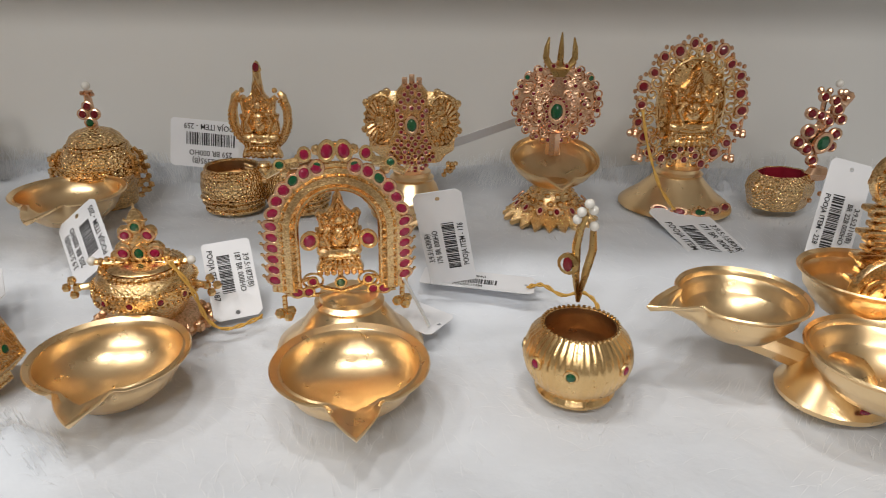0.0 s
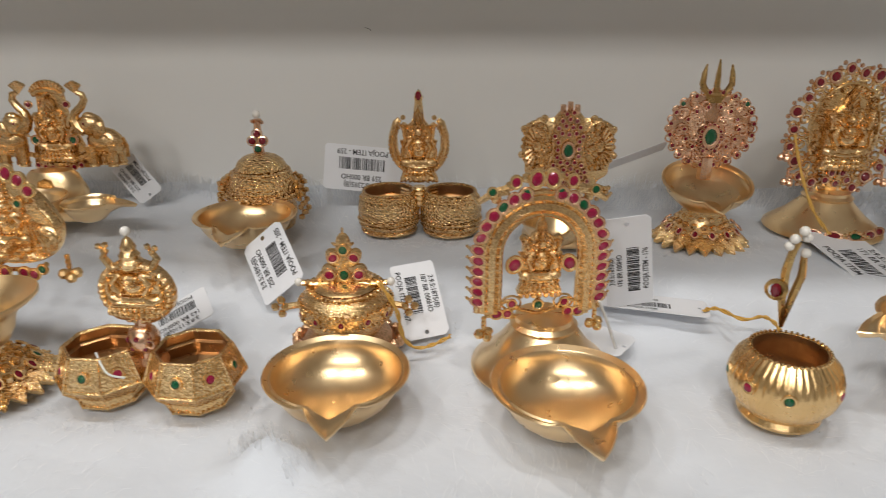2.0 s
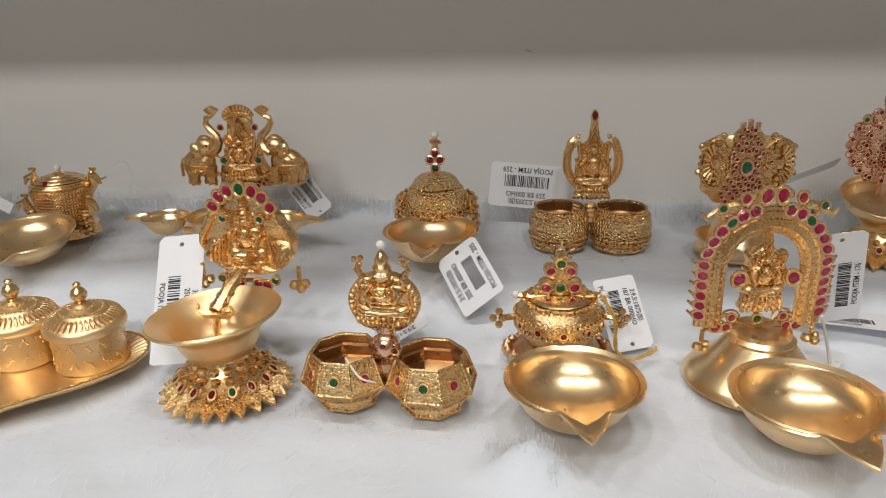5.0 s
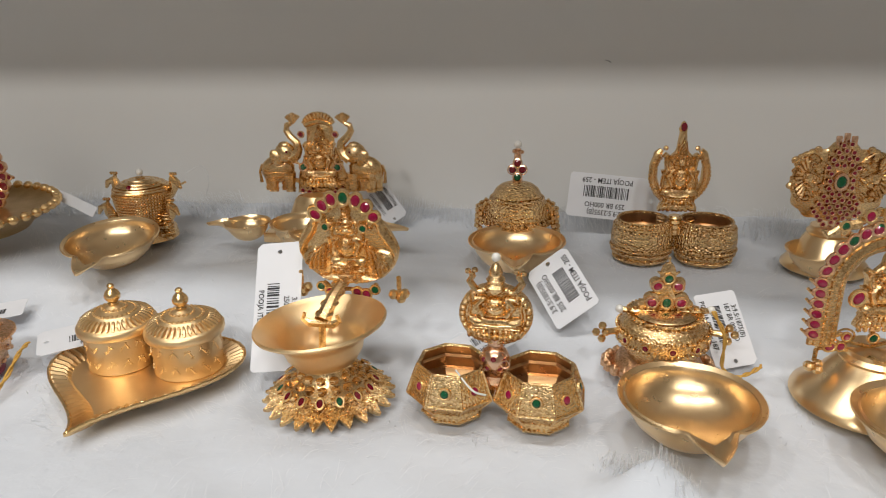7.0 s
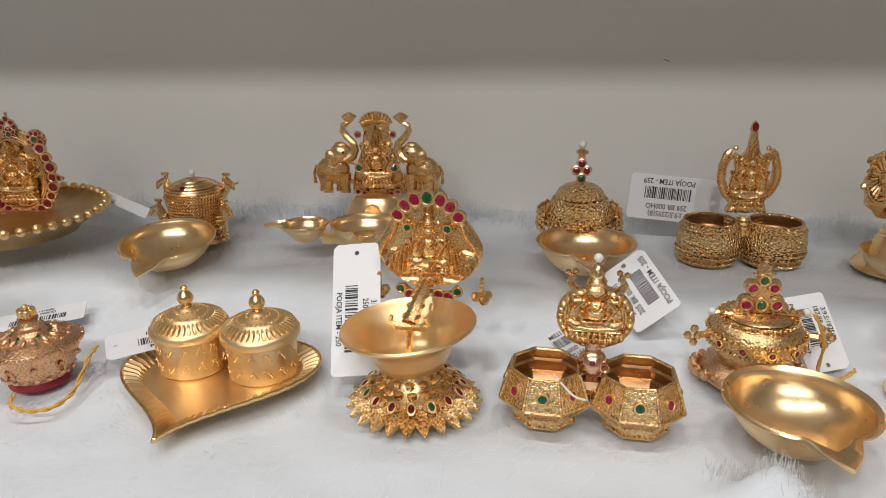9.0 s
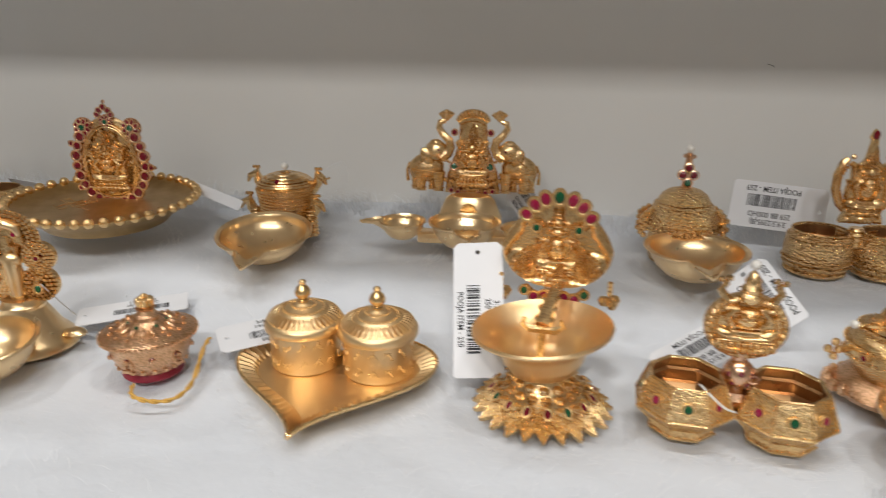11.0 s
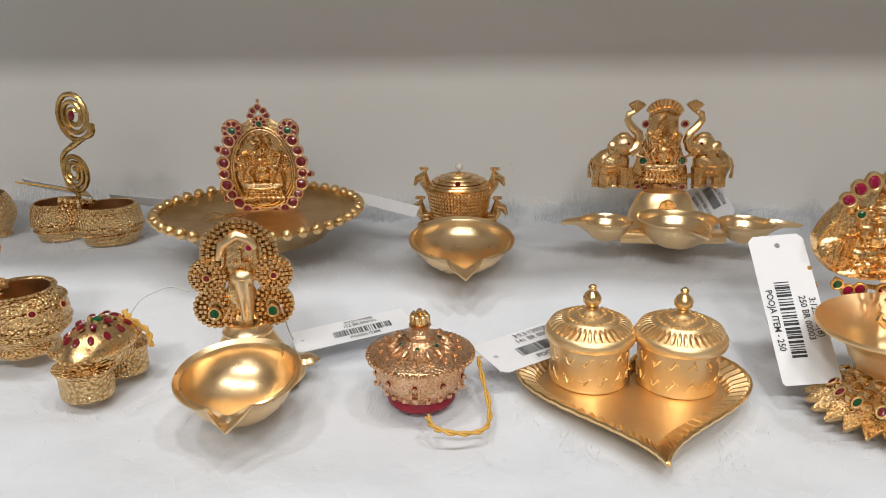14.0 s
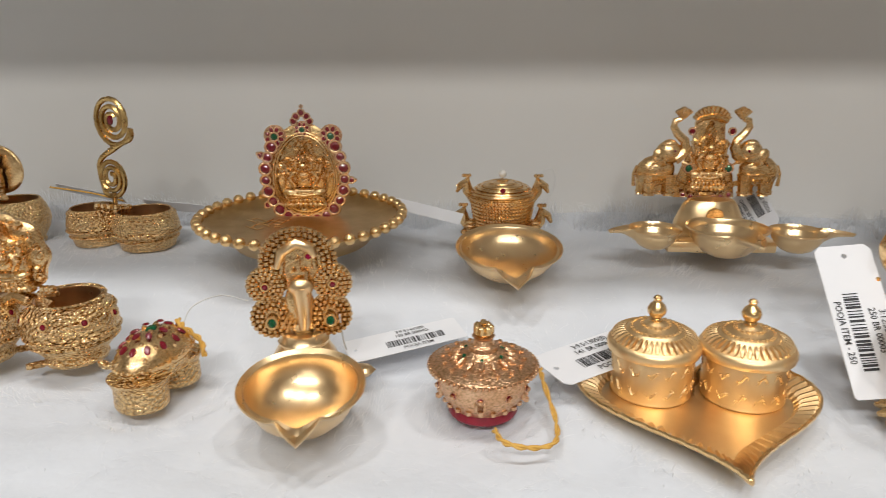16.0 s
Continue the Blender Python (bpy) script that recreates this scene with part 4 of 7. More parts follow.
def pedestal_lamp():
    """Cup on a pleated foot, with a stone-set plaque behind the cup."""
    t = thing("pedestal_lamp", -0.2430, 0.2050, 0.003, -3, "gold pedestal lamp with pleated foot, cup and stone-set plaque", "oil lamp", foot=0.030)
    a, b = bmesh.new(), bmesh.new()
    fringe(a, b, 0.0268, 0.0165, 24)
    part("pleated_foot", a, GOLD_STIPPLED, t, "pleated gold hem", sharp=60)
    part("collar", b, GOLD_CAST, t)
    c = bmesh.new()
    for i in range(16):
        an = TAU * (i + 0.5) / 16
        m2 = pose(0.0200 * math.cos(an), 0.0200 * math.sin(an), 0.0086, 0, 0, math.degrees(an)) @ pose(0, 0, 0, 0, 40, 0)
        gem(t, "emerald" if i % 4 == 1 else "ruby", 0, 0, 0, 0.0019, 0.0013, m=m2, setting="gold")
    part("bead_trim", c, GOLD_CAST, t)
    a = bmesh.new()
    mc = at(0, 0.000, 0.0155, 0, -5, 0) @ Matrix.Diagonal((0.93, 0.93, 1.02, 1))
    lathe(a, [(0, 0), (0.0095, 0), (0.0140, 0.0018), (0.0170, 0.0060), (0.0186, 0.0105), (0.0212, 0.0138), (0.0270, 0.0166), (0.0292, 0.0180), (0.0295, 0.0188), (0.0290, 0.0196), (0.0268, 0.0178), (0.0205, 0.0148), (0.0172, 0.0105), (0.0150, 0.0060), (0.010, 0.0030), (0, 0.0025)], 64, mc)
    part("cup", a, GOLD_MATTE, t, "smooth flared satin cup")
    a = bmesh.new()
    tube(a, [(-0.002, 0.000, 0.017), (-0.0015, 0.002, 0.0345)], 0.0016, 8)
    tube(a, [(-0.0015, 0.002, 0.0340), (0, 0.010, 0.0400), (0.0015, 0.020, 0.0440), (0.002, 0.031, 0.0480)], [0.0036, 0.0028, 0.0024, 0.0024], 8)
    for i in range(5):
        hoop(a, -0.0012 + 0.0006 * i, 0.004 + 0.0050 * i, 0.0365 + 0.0024 * i, 0.0034, 0.0030, 0.0007, 14, 5)
    for s in (-1, 1):
        tube(a, [(-0.0015, 0.001, 0.0330), (s * 0.005 - 0.0015, 0.001, 0.0330), (s * 0.0078 - 0.0015, 0.001, 0.0350), (s * 0.0070 - 0.0015, 0.001, 0.0375)], [0.0016, 0.0018, 0.0012, 0.0008], 6)
    part("stem", a, GOLD_CAST, t)
    Y = 0.033
    b = bmesh.new()
    zc = 0.0560
    P = idol(0, 0.0400, 0.0200, 0.0370)
    for sg in (-1, 1):
        P.append(("ridge", [(sg * x, z) for x, z in ((0.0060, 0.0410), (0.0150, 0.0405), (0.0215, 0.0440), (0.0235, 0.0500), (0.0205, 0.0570), (0.0160, 0.0630), (0.0150, 0.0675), (0.0120, 0.0690), (0.0105, 0.0665))], 0.0017, 0.0024))
        P.append(("lump", sg * 0.0165, 0.0480, 0.0062, 0.0075, 0.0016, sg * 35))
        for i in range(5):
            P.append(("ridge", [(sg * (0.0120 + 0.0020 * i), 0.0445), (sg * (0.0112 + 0.0022 * i), 0.0500 - 0.0006 * i), (sg * (0.0105 + 0.0016 * i), 0.0560 - 0.001 * i)], 0.0008, 0.0026))
        for i in range(12):
            u = i / 11
            P.append(("lump", sg * (0.0245 - 0.0085 * u ** 1.4), 0.0480 + 0.0170 * u, 0.0012, 0.0012, 0.0018, 0))
        for i in range(6):
            P.append(("lump", sg * (0.0015 + 0.0026 * i), 0.0395, 0.0013, 0.0020, 0.0030, 0))
    shape = lambda q: ((0.0232 - 0.0058 * max(0.0, math.sin(q))) * math.copysign(abs(math.cos(q)) ** 0.8, math.cos(q)), (0.0195 if math.sin(q) > 0 else 0.0175) * math.sin(q))
    relief(b, polar(shape, 150, 0, zc), Y, P, 0, zc, 46, 0.0020)
    for s in (-1, 1):
        hanging = bmesh.new()
        bells(hanging, s * 0.0230, Y - 0.001, 0.0435, 0.0024, 4, 0.0065)
        part("bell_cluster", hanging, GOLD_BRIGHT, t)
    part("plaque", b, GOLD_CAST, t, "cast gold plaque with idol in relief")
    for s in (-1, 1):
        for i, (x, z, w, h) in enumerate(((0.0056, 0.0775, 0.0022, 0.0028), (0.0098, 0.0748, 0.0022, 0.0027), (0.0132, 0.0705, 0.0021, 0.0025))):
            set_gem("gold", t, "pink_stone", s * x, Y - 0.002, z, w, h, -s * (18 + 20 * i))
        set_gem("gold", t, "emerald", s * 0.0086, Y - 0.0035, 0.0655, 0.0015)
        set_gem("gold", t, "emerald", s * 0.0126, Y - 0.003, 0.0372, 0.0017)
        set_gem("gold", t, "pink_stone", s * 0.0085, Y - 0.003, 0.0348, 0.0019)
        set_gem("gold", t, "pink_stone", s * 0.0042, Y - 0.003, 0.0355, 0.0019)
    c = bmesh.new()
    tube(c, [(-0.0135, Y + 0.001, 0.0690), (-0.009, Y + 0.001, 0.0740), (0, Y + 0.001, 0.0775), (0.009, Y + 0.001, 0.0740), (0.0135, Y + 0.001, 0.0690)], 0.0016, 6)
    tube(c, [(-0.0126, Y, 0.0385), (-0.0085, Y, 0.0350), (0, Y, 0.0355), (0.0085, Y, 0.0350), (0.0126, Y, 0.0385)], 0.0011, 6)
    set_gem("gold", t, "emerald", 0, Y - 0.002, 0.0785, 0.0022, 0.0028)
    part("bead_trim", c, GOLD_BRIGHT, t)


def heart_tray_and_jars():
    """Heart-shaped tray with a fluted border and two lidded jars standing on it."""
    t = thing("heart_tray", -0.3330, 0.2130, 0.0035, 2, "satin gold heart-shaped tray with fluted border on fur", "tray", foot=0.040)
    for q in ((-0.352, 0.218, 0.028), (-0.312, 0.218, 0.028), (-0.332, 0.190, 0.022)):
        FOOT.append(q)

    def heart(q, f, g=None):
        """Outline by angle, point towards the front."""
        x = 0.00278 * 16 * math.sin(q) ** 3
        y = 0.0029 * (13 * math.cos(q) - 5 * math.cos(2 * q) - 2 * math.cos(3 * q) - math.cos(4 * q)) - 0.0072
        return (x * f, y * (g if g is not None else f))

    a = bmesh.new()
    n = 360
    rings = []
    for f, z, fl in ((0.0, 0.0, 0), (0.60, 0.0, 0), (0.79, 0.0002, 0), (0.825, 0.0018, 0.3), (0.85, 0.0024, 0.6), (0.965, 0.0042, 0.6), (0.985, 0.0044, 0.0), (1.005, 0.0042, 0.0), (0.96, 0.0026, 0.0), (0.80, -0.0012, 0), (0.0, -0.0014, 0)):
        if f == 0:
            rings.append([a.verts.new((0, 0, z))])
            continue
        row = []
        for i in range(n):
            q = TAU * i / n + 0.0001
            x, y = heart(q, f, 1 - (1 - f) * 1.33)
            row.append(a.verts.new((x, y, z + fl * 0.0017 * (1 if i % 4 < 2 else -1))))
        rings.append(row)
    skin(a, rings)
    part("tray_body", a, GOLD_MATTE, t, sharp=20)
    b = bmesh.new()
    tube(b, [(*heart(TAU * i / 120 + 0.0001, 0.992), 0.0046 + 0.0003 * (i % 2)) for i in range(120)], 0.0008, 5, True)
    part("rope_edge", b, GOLD_BRIGHT, t)

    first = None
    for x, rz in ((-0.3490, 20), (-0.3150, -15)):
        if first is None:
            j = thing("lidded_jar", x, 0.2215, 0.0036, rz, "satin gold lidded jar with engraved sprigs on a heart tray", "jar", "jars on the tray")
            first = j
            a = bmesh.new()
            lathe(a, [(0, 0), (0.0149, 0), (0.0154, 0.0008), (0.0151, 0.0016), (0.0152, 0.0175), (0.0149, 0.0185), (0, 0.0185)], 48)
            r1 = random.Random(3)
            for band in (0.0050, 0.0130):
                for i in range(14):
                    an = TAU * i / 14
                    pts = [(0.0152 * math.cos(an + 0.06 * k), 0.0152 * math.sin(an + 0.06 * k), band + 0.0016 * math.sin(k * 1.1 + i)) for k in range(6)]
                    tube(a, pts, [0.0001, 0.00045, 0.0004, 0.00045, 0.0004, 0.0001], 5)
                    for k in (1, 3, 4):
                        q = an + 0.06 * k
                        ball(a, 0.0150 * math.cos(q), 0.0150 * math.sin(q), band + 0.0016 * math.sin(k * 1.1 + i) + 0.0008 * (1 if k % 2 else -1), 0.0007, (1, 1, 0.7), 6)
            part("body", a, GOLD_MATTE, j)
            a = bmesh.new()
            lathe(a, [(0.0152, 0.0172), (0.0172, 0.0176), (0.0175, 0.0186), (0.0175, 0.0203), (0.0168, 0.0214), (0.0158, 0.0220), (0.0112, 0.0246), (0.0106, 0.0256), (0.0098, 0.0260), (0.0072, 0.0268), (0.0050, 0.0276), (0.0032, 0.0286), (0.0022, 0.0292), (0, 0.0294)], 56)
            r_ = bmesh.new()
            for i in range(40):
                tube(r_, [(0.0160, 0, 0.0222), (0.0148, 0, 0.0234), (0.0126, 0, 0.0246), (0.0112, 0, 0.0250)], [0.0004, 0.0009, 0.0008, 0.0004], 5)
                bmesh.ops.rotate(r_, verts=r_.verts, cent=(0, 0, 0), matrix=Matrix.Rotation(TAU / 40, 3, "Z"))
            for i in range(30):
                an = TAU * i / 30
                ball(a, 0.0090 * math.cos(an), 0.0090 * math.sin(an), 0.0264, 0.0008, n=6)
            for i in range(18):
                an = TAU * i / 18
                ball(a, 0.0052 * math.cos(an), 0.0052 * math.sin(an), 0.0278, 0.0007, n=6)
            k = part("lid", a, GOLD_MATTE, j, "stepped lid with beaded rings")
            tagged(part("ribbed_band", r_, GOLD_MATTE, k), kind="stuff")
            a = bmesh.new()
            lathe(a, [(0.0022, 0.0286), (0.0024, 0.0296), (0.0018, 0.0302), (0.0034, 0.0322), (0.0036, 0.0336), (0.0028, 0.0354), (0.0015, 0.0366), (0.0014, 0.0372), (0.0017, 0.0380), (0.0012, 0.0388), (0, 0.0394)], 20)
            part("finial", a, GOLD_BRIGHT, k)
        else:
            copy_thing(first, pose(K * x, K * 0.2205, K * 0.0036, 0, 0, rz))


def crown_box():
    """Round rose-gold lidded box on a red foot."""
    t = thing("lidded_box", -0.4135, 0.2030, 0.0020, 0, "round rose-gold lidded box with beaded lid and red foot", "box", foot=0.013)
    a = bmesh.new()
    lathe(a, [(0, 0), (0.0126, 0), (0.0130, 0.0008), (0.0127, 0.0022), (0.0120, 0.0036), (0, 0.0036)], 40)
    part("red_foot", a, RED_VELVET, t, "dark red foot ring")
    a = bmesh.new()
    lathe(a, [(0, 0.0034), (0.0125, 0.0034), (0.0132, 0.0046), (0.0148, 0.0070), (0.0165, 0.0110), (0.0172, 0.0150), (0.0174, 0.0170), (0, 0.0172)], 48)
    for i in range(20):
        an = TAU * i / 20
        ball(a, 0.0141 * math.cos(an), 0.0141 * math.sin(an), 0.0056, 0.0013, n=6)
        if i % 2:
            ball(a, 0.0172 * math.cos(an), 0.0172 * math.sin(an), 0.0120, 0.0012, n=6)
    for i in range(5):
        an = -math.pi / 2 + TAU * i / 5
        for s in (-1, 1):
            ball(a, 0.0163 * math.cos(an + s * 0.09), 0.0163 * math.sin(an + s * 0.09), 0.0100, 0.0014, (0.7, 0.7, 1.8), 6, (0, 0, 0))
        ball(a, 0.0168 * math.cos(an), 0.0168 * math.sin(an), 0.0078, 0.0013, n=6)
    part("body", a, GOLD_ROSE, t)
    s_ = bmesh.new()
    for an in (-90, -55, -125, -20, -160, 20, 160):
        m2 = pose(0.0170 * math.cos(radians(an)), 0.0170 * math.sin(radians(an)), 0.0125, 82, 0, an + 90)
        gem(t, "ruby", 0, 0, 0, 0.0011, m=m2, setting="pink")
    part("bead_trim", s_, PINK_SET, t)
    a = bmesh.new()
    lathe(a, [(0.0172, 0.0168), (0.0192, 0.0176), (0.0197, 0.0186), (0.0192, 0.0196), (0.0165, 0.0207), (0.0120, 0.0218), (0.0075, 0.0230), (0.0054, 0.0248), (0.0054, 0.0264), (0.0040, 0.0272), (0.0034, 0.0290), (0.0042, 0.0300), (0, 0.0304)], 56)
    for i in range(60):
        an = TAU * i / 60
        ball(a, 0.0198 * math.cos(an), 0.0198 * math.sin(an), 0.0186, 0.0010, n=6)
    for i in range(16):
        an = TAU * i / 16
        ball(a, 0.0150 * math.cos(an), 0.0150 * math.sin(an), 0.0214, 0.0011, n=6)
        m2 = pose(0.0108 * math.cos(an), 0.0108 * math.sin(an), 0.0226, 0, 25, math.degrees(an))
        lathe(a, [(0, 0.0012), (0.0012, 0.0006), (0.0015, -0.0004)], 6, m2 @ at(s=(1.8, 0.8, 1)))
    lid = part("lid", a, GOLD_ROSE, t, "domed lid with beaded edge")
    for i in range(6):
        an = TAU * (i + 0.5) / 6
        gem(lid, "emerald", 0, 0, 0, 0.0009, m=pose(0.0078 * math.cos(an), 0.0078 * math.sin(an), 0.0236, 0, 30, math.degrees(an)))
    a = bmesh.new()
    for i in range(7):
        an = TAU * i / 7
        ball(a, 0.0026 * math.cos(an), 0.0026 * math.sin(an), 0.0326, 0.0017, (0.9, 0.9, 1.5), 7)
    ball(a, 0, 0, 0.0352, 0.0013, n=8)
    lathe(a, [(0, 0.030), (0.0030, 0.0302), (0.0036, 0.0312), (0.0026, 0.0335), (0, 0.0345)], 16)
    part("knob", a, GOLD_BRIGHT, lid)


def peacock_lamp():
    """Lamp bowl with a peacock-shaped plaque on its neck."""
    t = thing("peacock_lamp", -0.4830, 0.2080, 0.0025, 13, "gold oil lamp with beaded bird-shaped plaque", "oil lamp", foot=0.024)
    a = bmesh.new()
    diya(a, 0.0220, 0.0165, 0.0085, at(0.0015, -0.0275, 0.0030, 8, 0, 0), rim=0.13)
    part("bowl", a, GOLD_SATIN, t, "smooth satin bowl with pouring lip")
    a = bmesh.new()
    bell_foot(a, 0.0215, 0.0245, 0.0085, at(0, 0.0050, 0))
    ball(a, 0.0215, 0.004, 0.0060, 0.005, (1.2, 0.9, 0.5), 8)
    part("foot", a, GOLD_SATIN, t)
    Y, b = 0.004, bmesh.new()
    z0 = 0.0245
    for s in (-1, 1):
        for cx, cz, rr in ((0.0108, 0.0070, 0.0082), (0.0125, 0.0200, 0.0070)):
            slab(b, polar(lambda q: (rr * math.cos(q), rr * math.sin(q)), 20, s * cx, z0 + cz), Y - 0.001, Y + 0.0016, 0.0008)
            for ringn, k in ((0.92, 22), (0.70, 17), (0.48, 11)):
                for i in range(k):
                    an = TAU * i / k
                    ball(b, s * cx + rr * ringn * math.cos(an), Y - 0.0016 - 0.001 * (1 - ringn), z0 + cz + rr * ringn * math.sin(an), 0.00122, n=6)
    for k, rr in ((26, 0.0136), (22, 0.0116), (17, 0.0096)):
        for i in range(k):
            an = math.pi * (-0.12 + 1.24 * i / (k - 1))
            ball(b, rr * math.cos(an), Y - 0.001, z0 + 0.0285 + rr * 0.95 * math.sin(an), 0.00135, n=6)
    slab(b, polar(lambda q: (0.0125 * math.cos(q), 0.012 * math.sin(q)), 28, 0, z0 + 0.028), Y, Y + 0.0016)
    tube(b, [(-0.0065, Y - 0.001, z0 + 0.024), (-0.0055, Y - 0.001, z0 + 0.032), (0, Y - 0.001, z0 + 0.0362), (0.0055, Y - 0.001, z0 + 0.032), (0.0062, Y - 0.001, z0 + 0.026)], 0.0011, 6)
    tube(b, [(0.003, Y - 0.002, z0 + 0.025), (0.0025, Y - 0.003, z0 + 0.017), (0.0015, Y - 0.003, z0 + 0.008), (0.0, Y - 0.002, z0 + 0.001)], [0.0010, 0.0011, 0.0010, 0.0008], 6)
    for i in range(6):
        x = -0.0080 + 0.0024 * i
        tube(b, [(0.001 + 0.0003 * i, Y - 0.002, z0 + 0.016), (x * 0.5, Y - 0.003, z0 + 0.009), (x, Y - 0.002, z0 + 0.001 + 0.0005 * abs(i - 3))], [0.0010, 0.0013, 0.0007], 6)
    ball(b, -0.0005, Y - 0.002, z0 + 0.0125, 0.0056, (1, 0.5, 1.45), 14)
    tube(b, [(0, Y, z0 - 0.002), (0, Y, z0 + 0.004)], 0.004, 8)
    box(b, 0, Y - 0.002, z0 + 0.0245, 0.0055, 0.0012, 0.0011)
    box(b, 0, Y - 0.002, z0 + 0.0275, 0.0012, 0.0012, 0.005)
    part("plaque", b, GOLD_CAST, t, "beaded cast gold plaque")
    c = bmesh.new()
    for s in (-1, 1):
        set_gem("gold", t, "emerald", s * 0.0110, Y - 0.0038, z0 + 0.0055, 0.0017, 0.0020)
        set_gem("gold", t, "ruby", s * 0.0125, Y - 0.0038, z0 + 0.0200, 0.0012)
    set_gem("gold", t, "pink_stone", 0.0040, Y - 0.0025, z0 + 0.0310, 0.0012)
    part("bead_trim", c, GOLD_BRIGHT, t)
    a = bmesh.new()
    ball(a, 0.0005, Y - 0.0030, z0 + 0.0190, 0.0044, (1.1, 0.55, 0.8), 16)
    tube(a, [(0.0005, Y - 0.002, z0 + 0.0185), (0.0012, Y - 0.003, z0 + 0.0110), (0.0010, Y - 0.003, z0 + 0.0020)], [0.0040, 0.0034, 0.0022], 12)
    tube(a, [(-0.0080, Y - 0.002, z0 + 0.0265), (-0.0060, Y - 0.002, z0 + 0.0325), (0, Y - 0.002, z0 + 0.0362), (0.0048, Y - 0.002, z0 + 0.0340), (0.0062, Y - 0.002, z0 + 0.0305)], [0.0010, 0.0020, 0.0023, 0.0020, 0.0012], 10)
    part("bird_body", a, GOLD_SATIN, t, "smooth polished bird body and neck")


def oval_box():
    """Small domed oval box set with dark stones, on two cup feet."""
    t = thing("oval_box", -0.5410, 0.2030, 0.0030, 82, "oval gold trinket box with red stone lid on feet", "box", foot=0.017)
    t.scale = (0.98, 0.96, 1.12)
    a = bmesh.new()
    sq = at(s=(0.84, 0.56, 1.0))
    lathe(a, [(0, 0.0095), (0.0195, 0.0095), (0.0215, 0.0115), (0.0222, 0.0135), (0.0205, 0.0145), (0, 0.0150)], 44, sq)
    for s in (-1, 1):
        lathe(a, [(0, 0), (0.0090, 0), (0.0094, 0.0010), (0.0092, 0.0070), (0.0108, 0.0102), (0, 0.0104)], 26, at(s * 0.0105, 0, 0, s=(1.0, 1.15, 1.05)))
    part("body", a, GOLD_CHASED, t, "chased body on two cup feet")
    a = bmesh.new()
    lathe(a, [(0.0222, 0.0138), (0.0228, 0.0148), (0.0222, 0.0160), (0.0190, 0.0190), (0.0130, 0.0218), (0.0060, 0.0234), (0, 0.0238)], 44, sq)
    for i in range(34):
        an = TAU * i / 34
        ball(a, 0.0190 * math.cos(an), 0.0126 * math.sin(an), 0.0150, 0.0008, n=6)
    for i in range(26):
        an = TAU * (i * 0.618)
        rr = 0.021 * math.sqrt((i + 0.5) / 26)
        ball(a, 0.84 * rr * math.cos(an), 0.56 * rr * math.sin(an), 0.0242 - 0.0075 * (rr / 0.021) ** 2.2, 0.0011, n=6)
    lid = part("lid", a, GOLD_CAST, t, "domed lid set with dark red stones")
    for k, rr, dz in ((12, 0.0165, 0.0196), (7, 0.0095, 0.0229)):
        for i in range(k):
            an = TAU * (i + 0.3) / k
            m2 = pose(0.84 * rr * math.cos(an), 0.56 * rr * math.sin(an), dz + 0.0008, 0, 0, math.degrees(an)) @ pose(0, 0, 0, 0, 34 if k > 8 else 15, 0)
            gem(lid, "ruby", 0, 0, 0, 0.0021, 0.0014, m=m2)
    gem(lid, "emerald", 0, 0, 0, 0.0028, 0.0021, m=pose(0, 0, 0.0238))


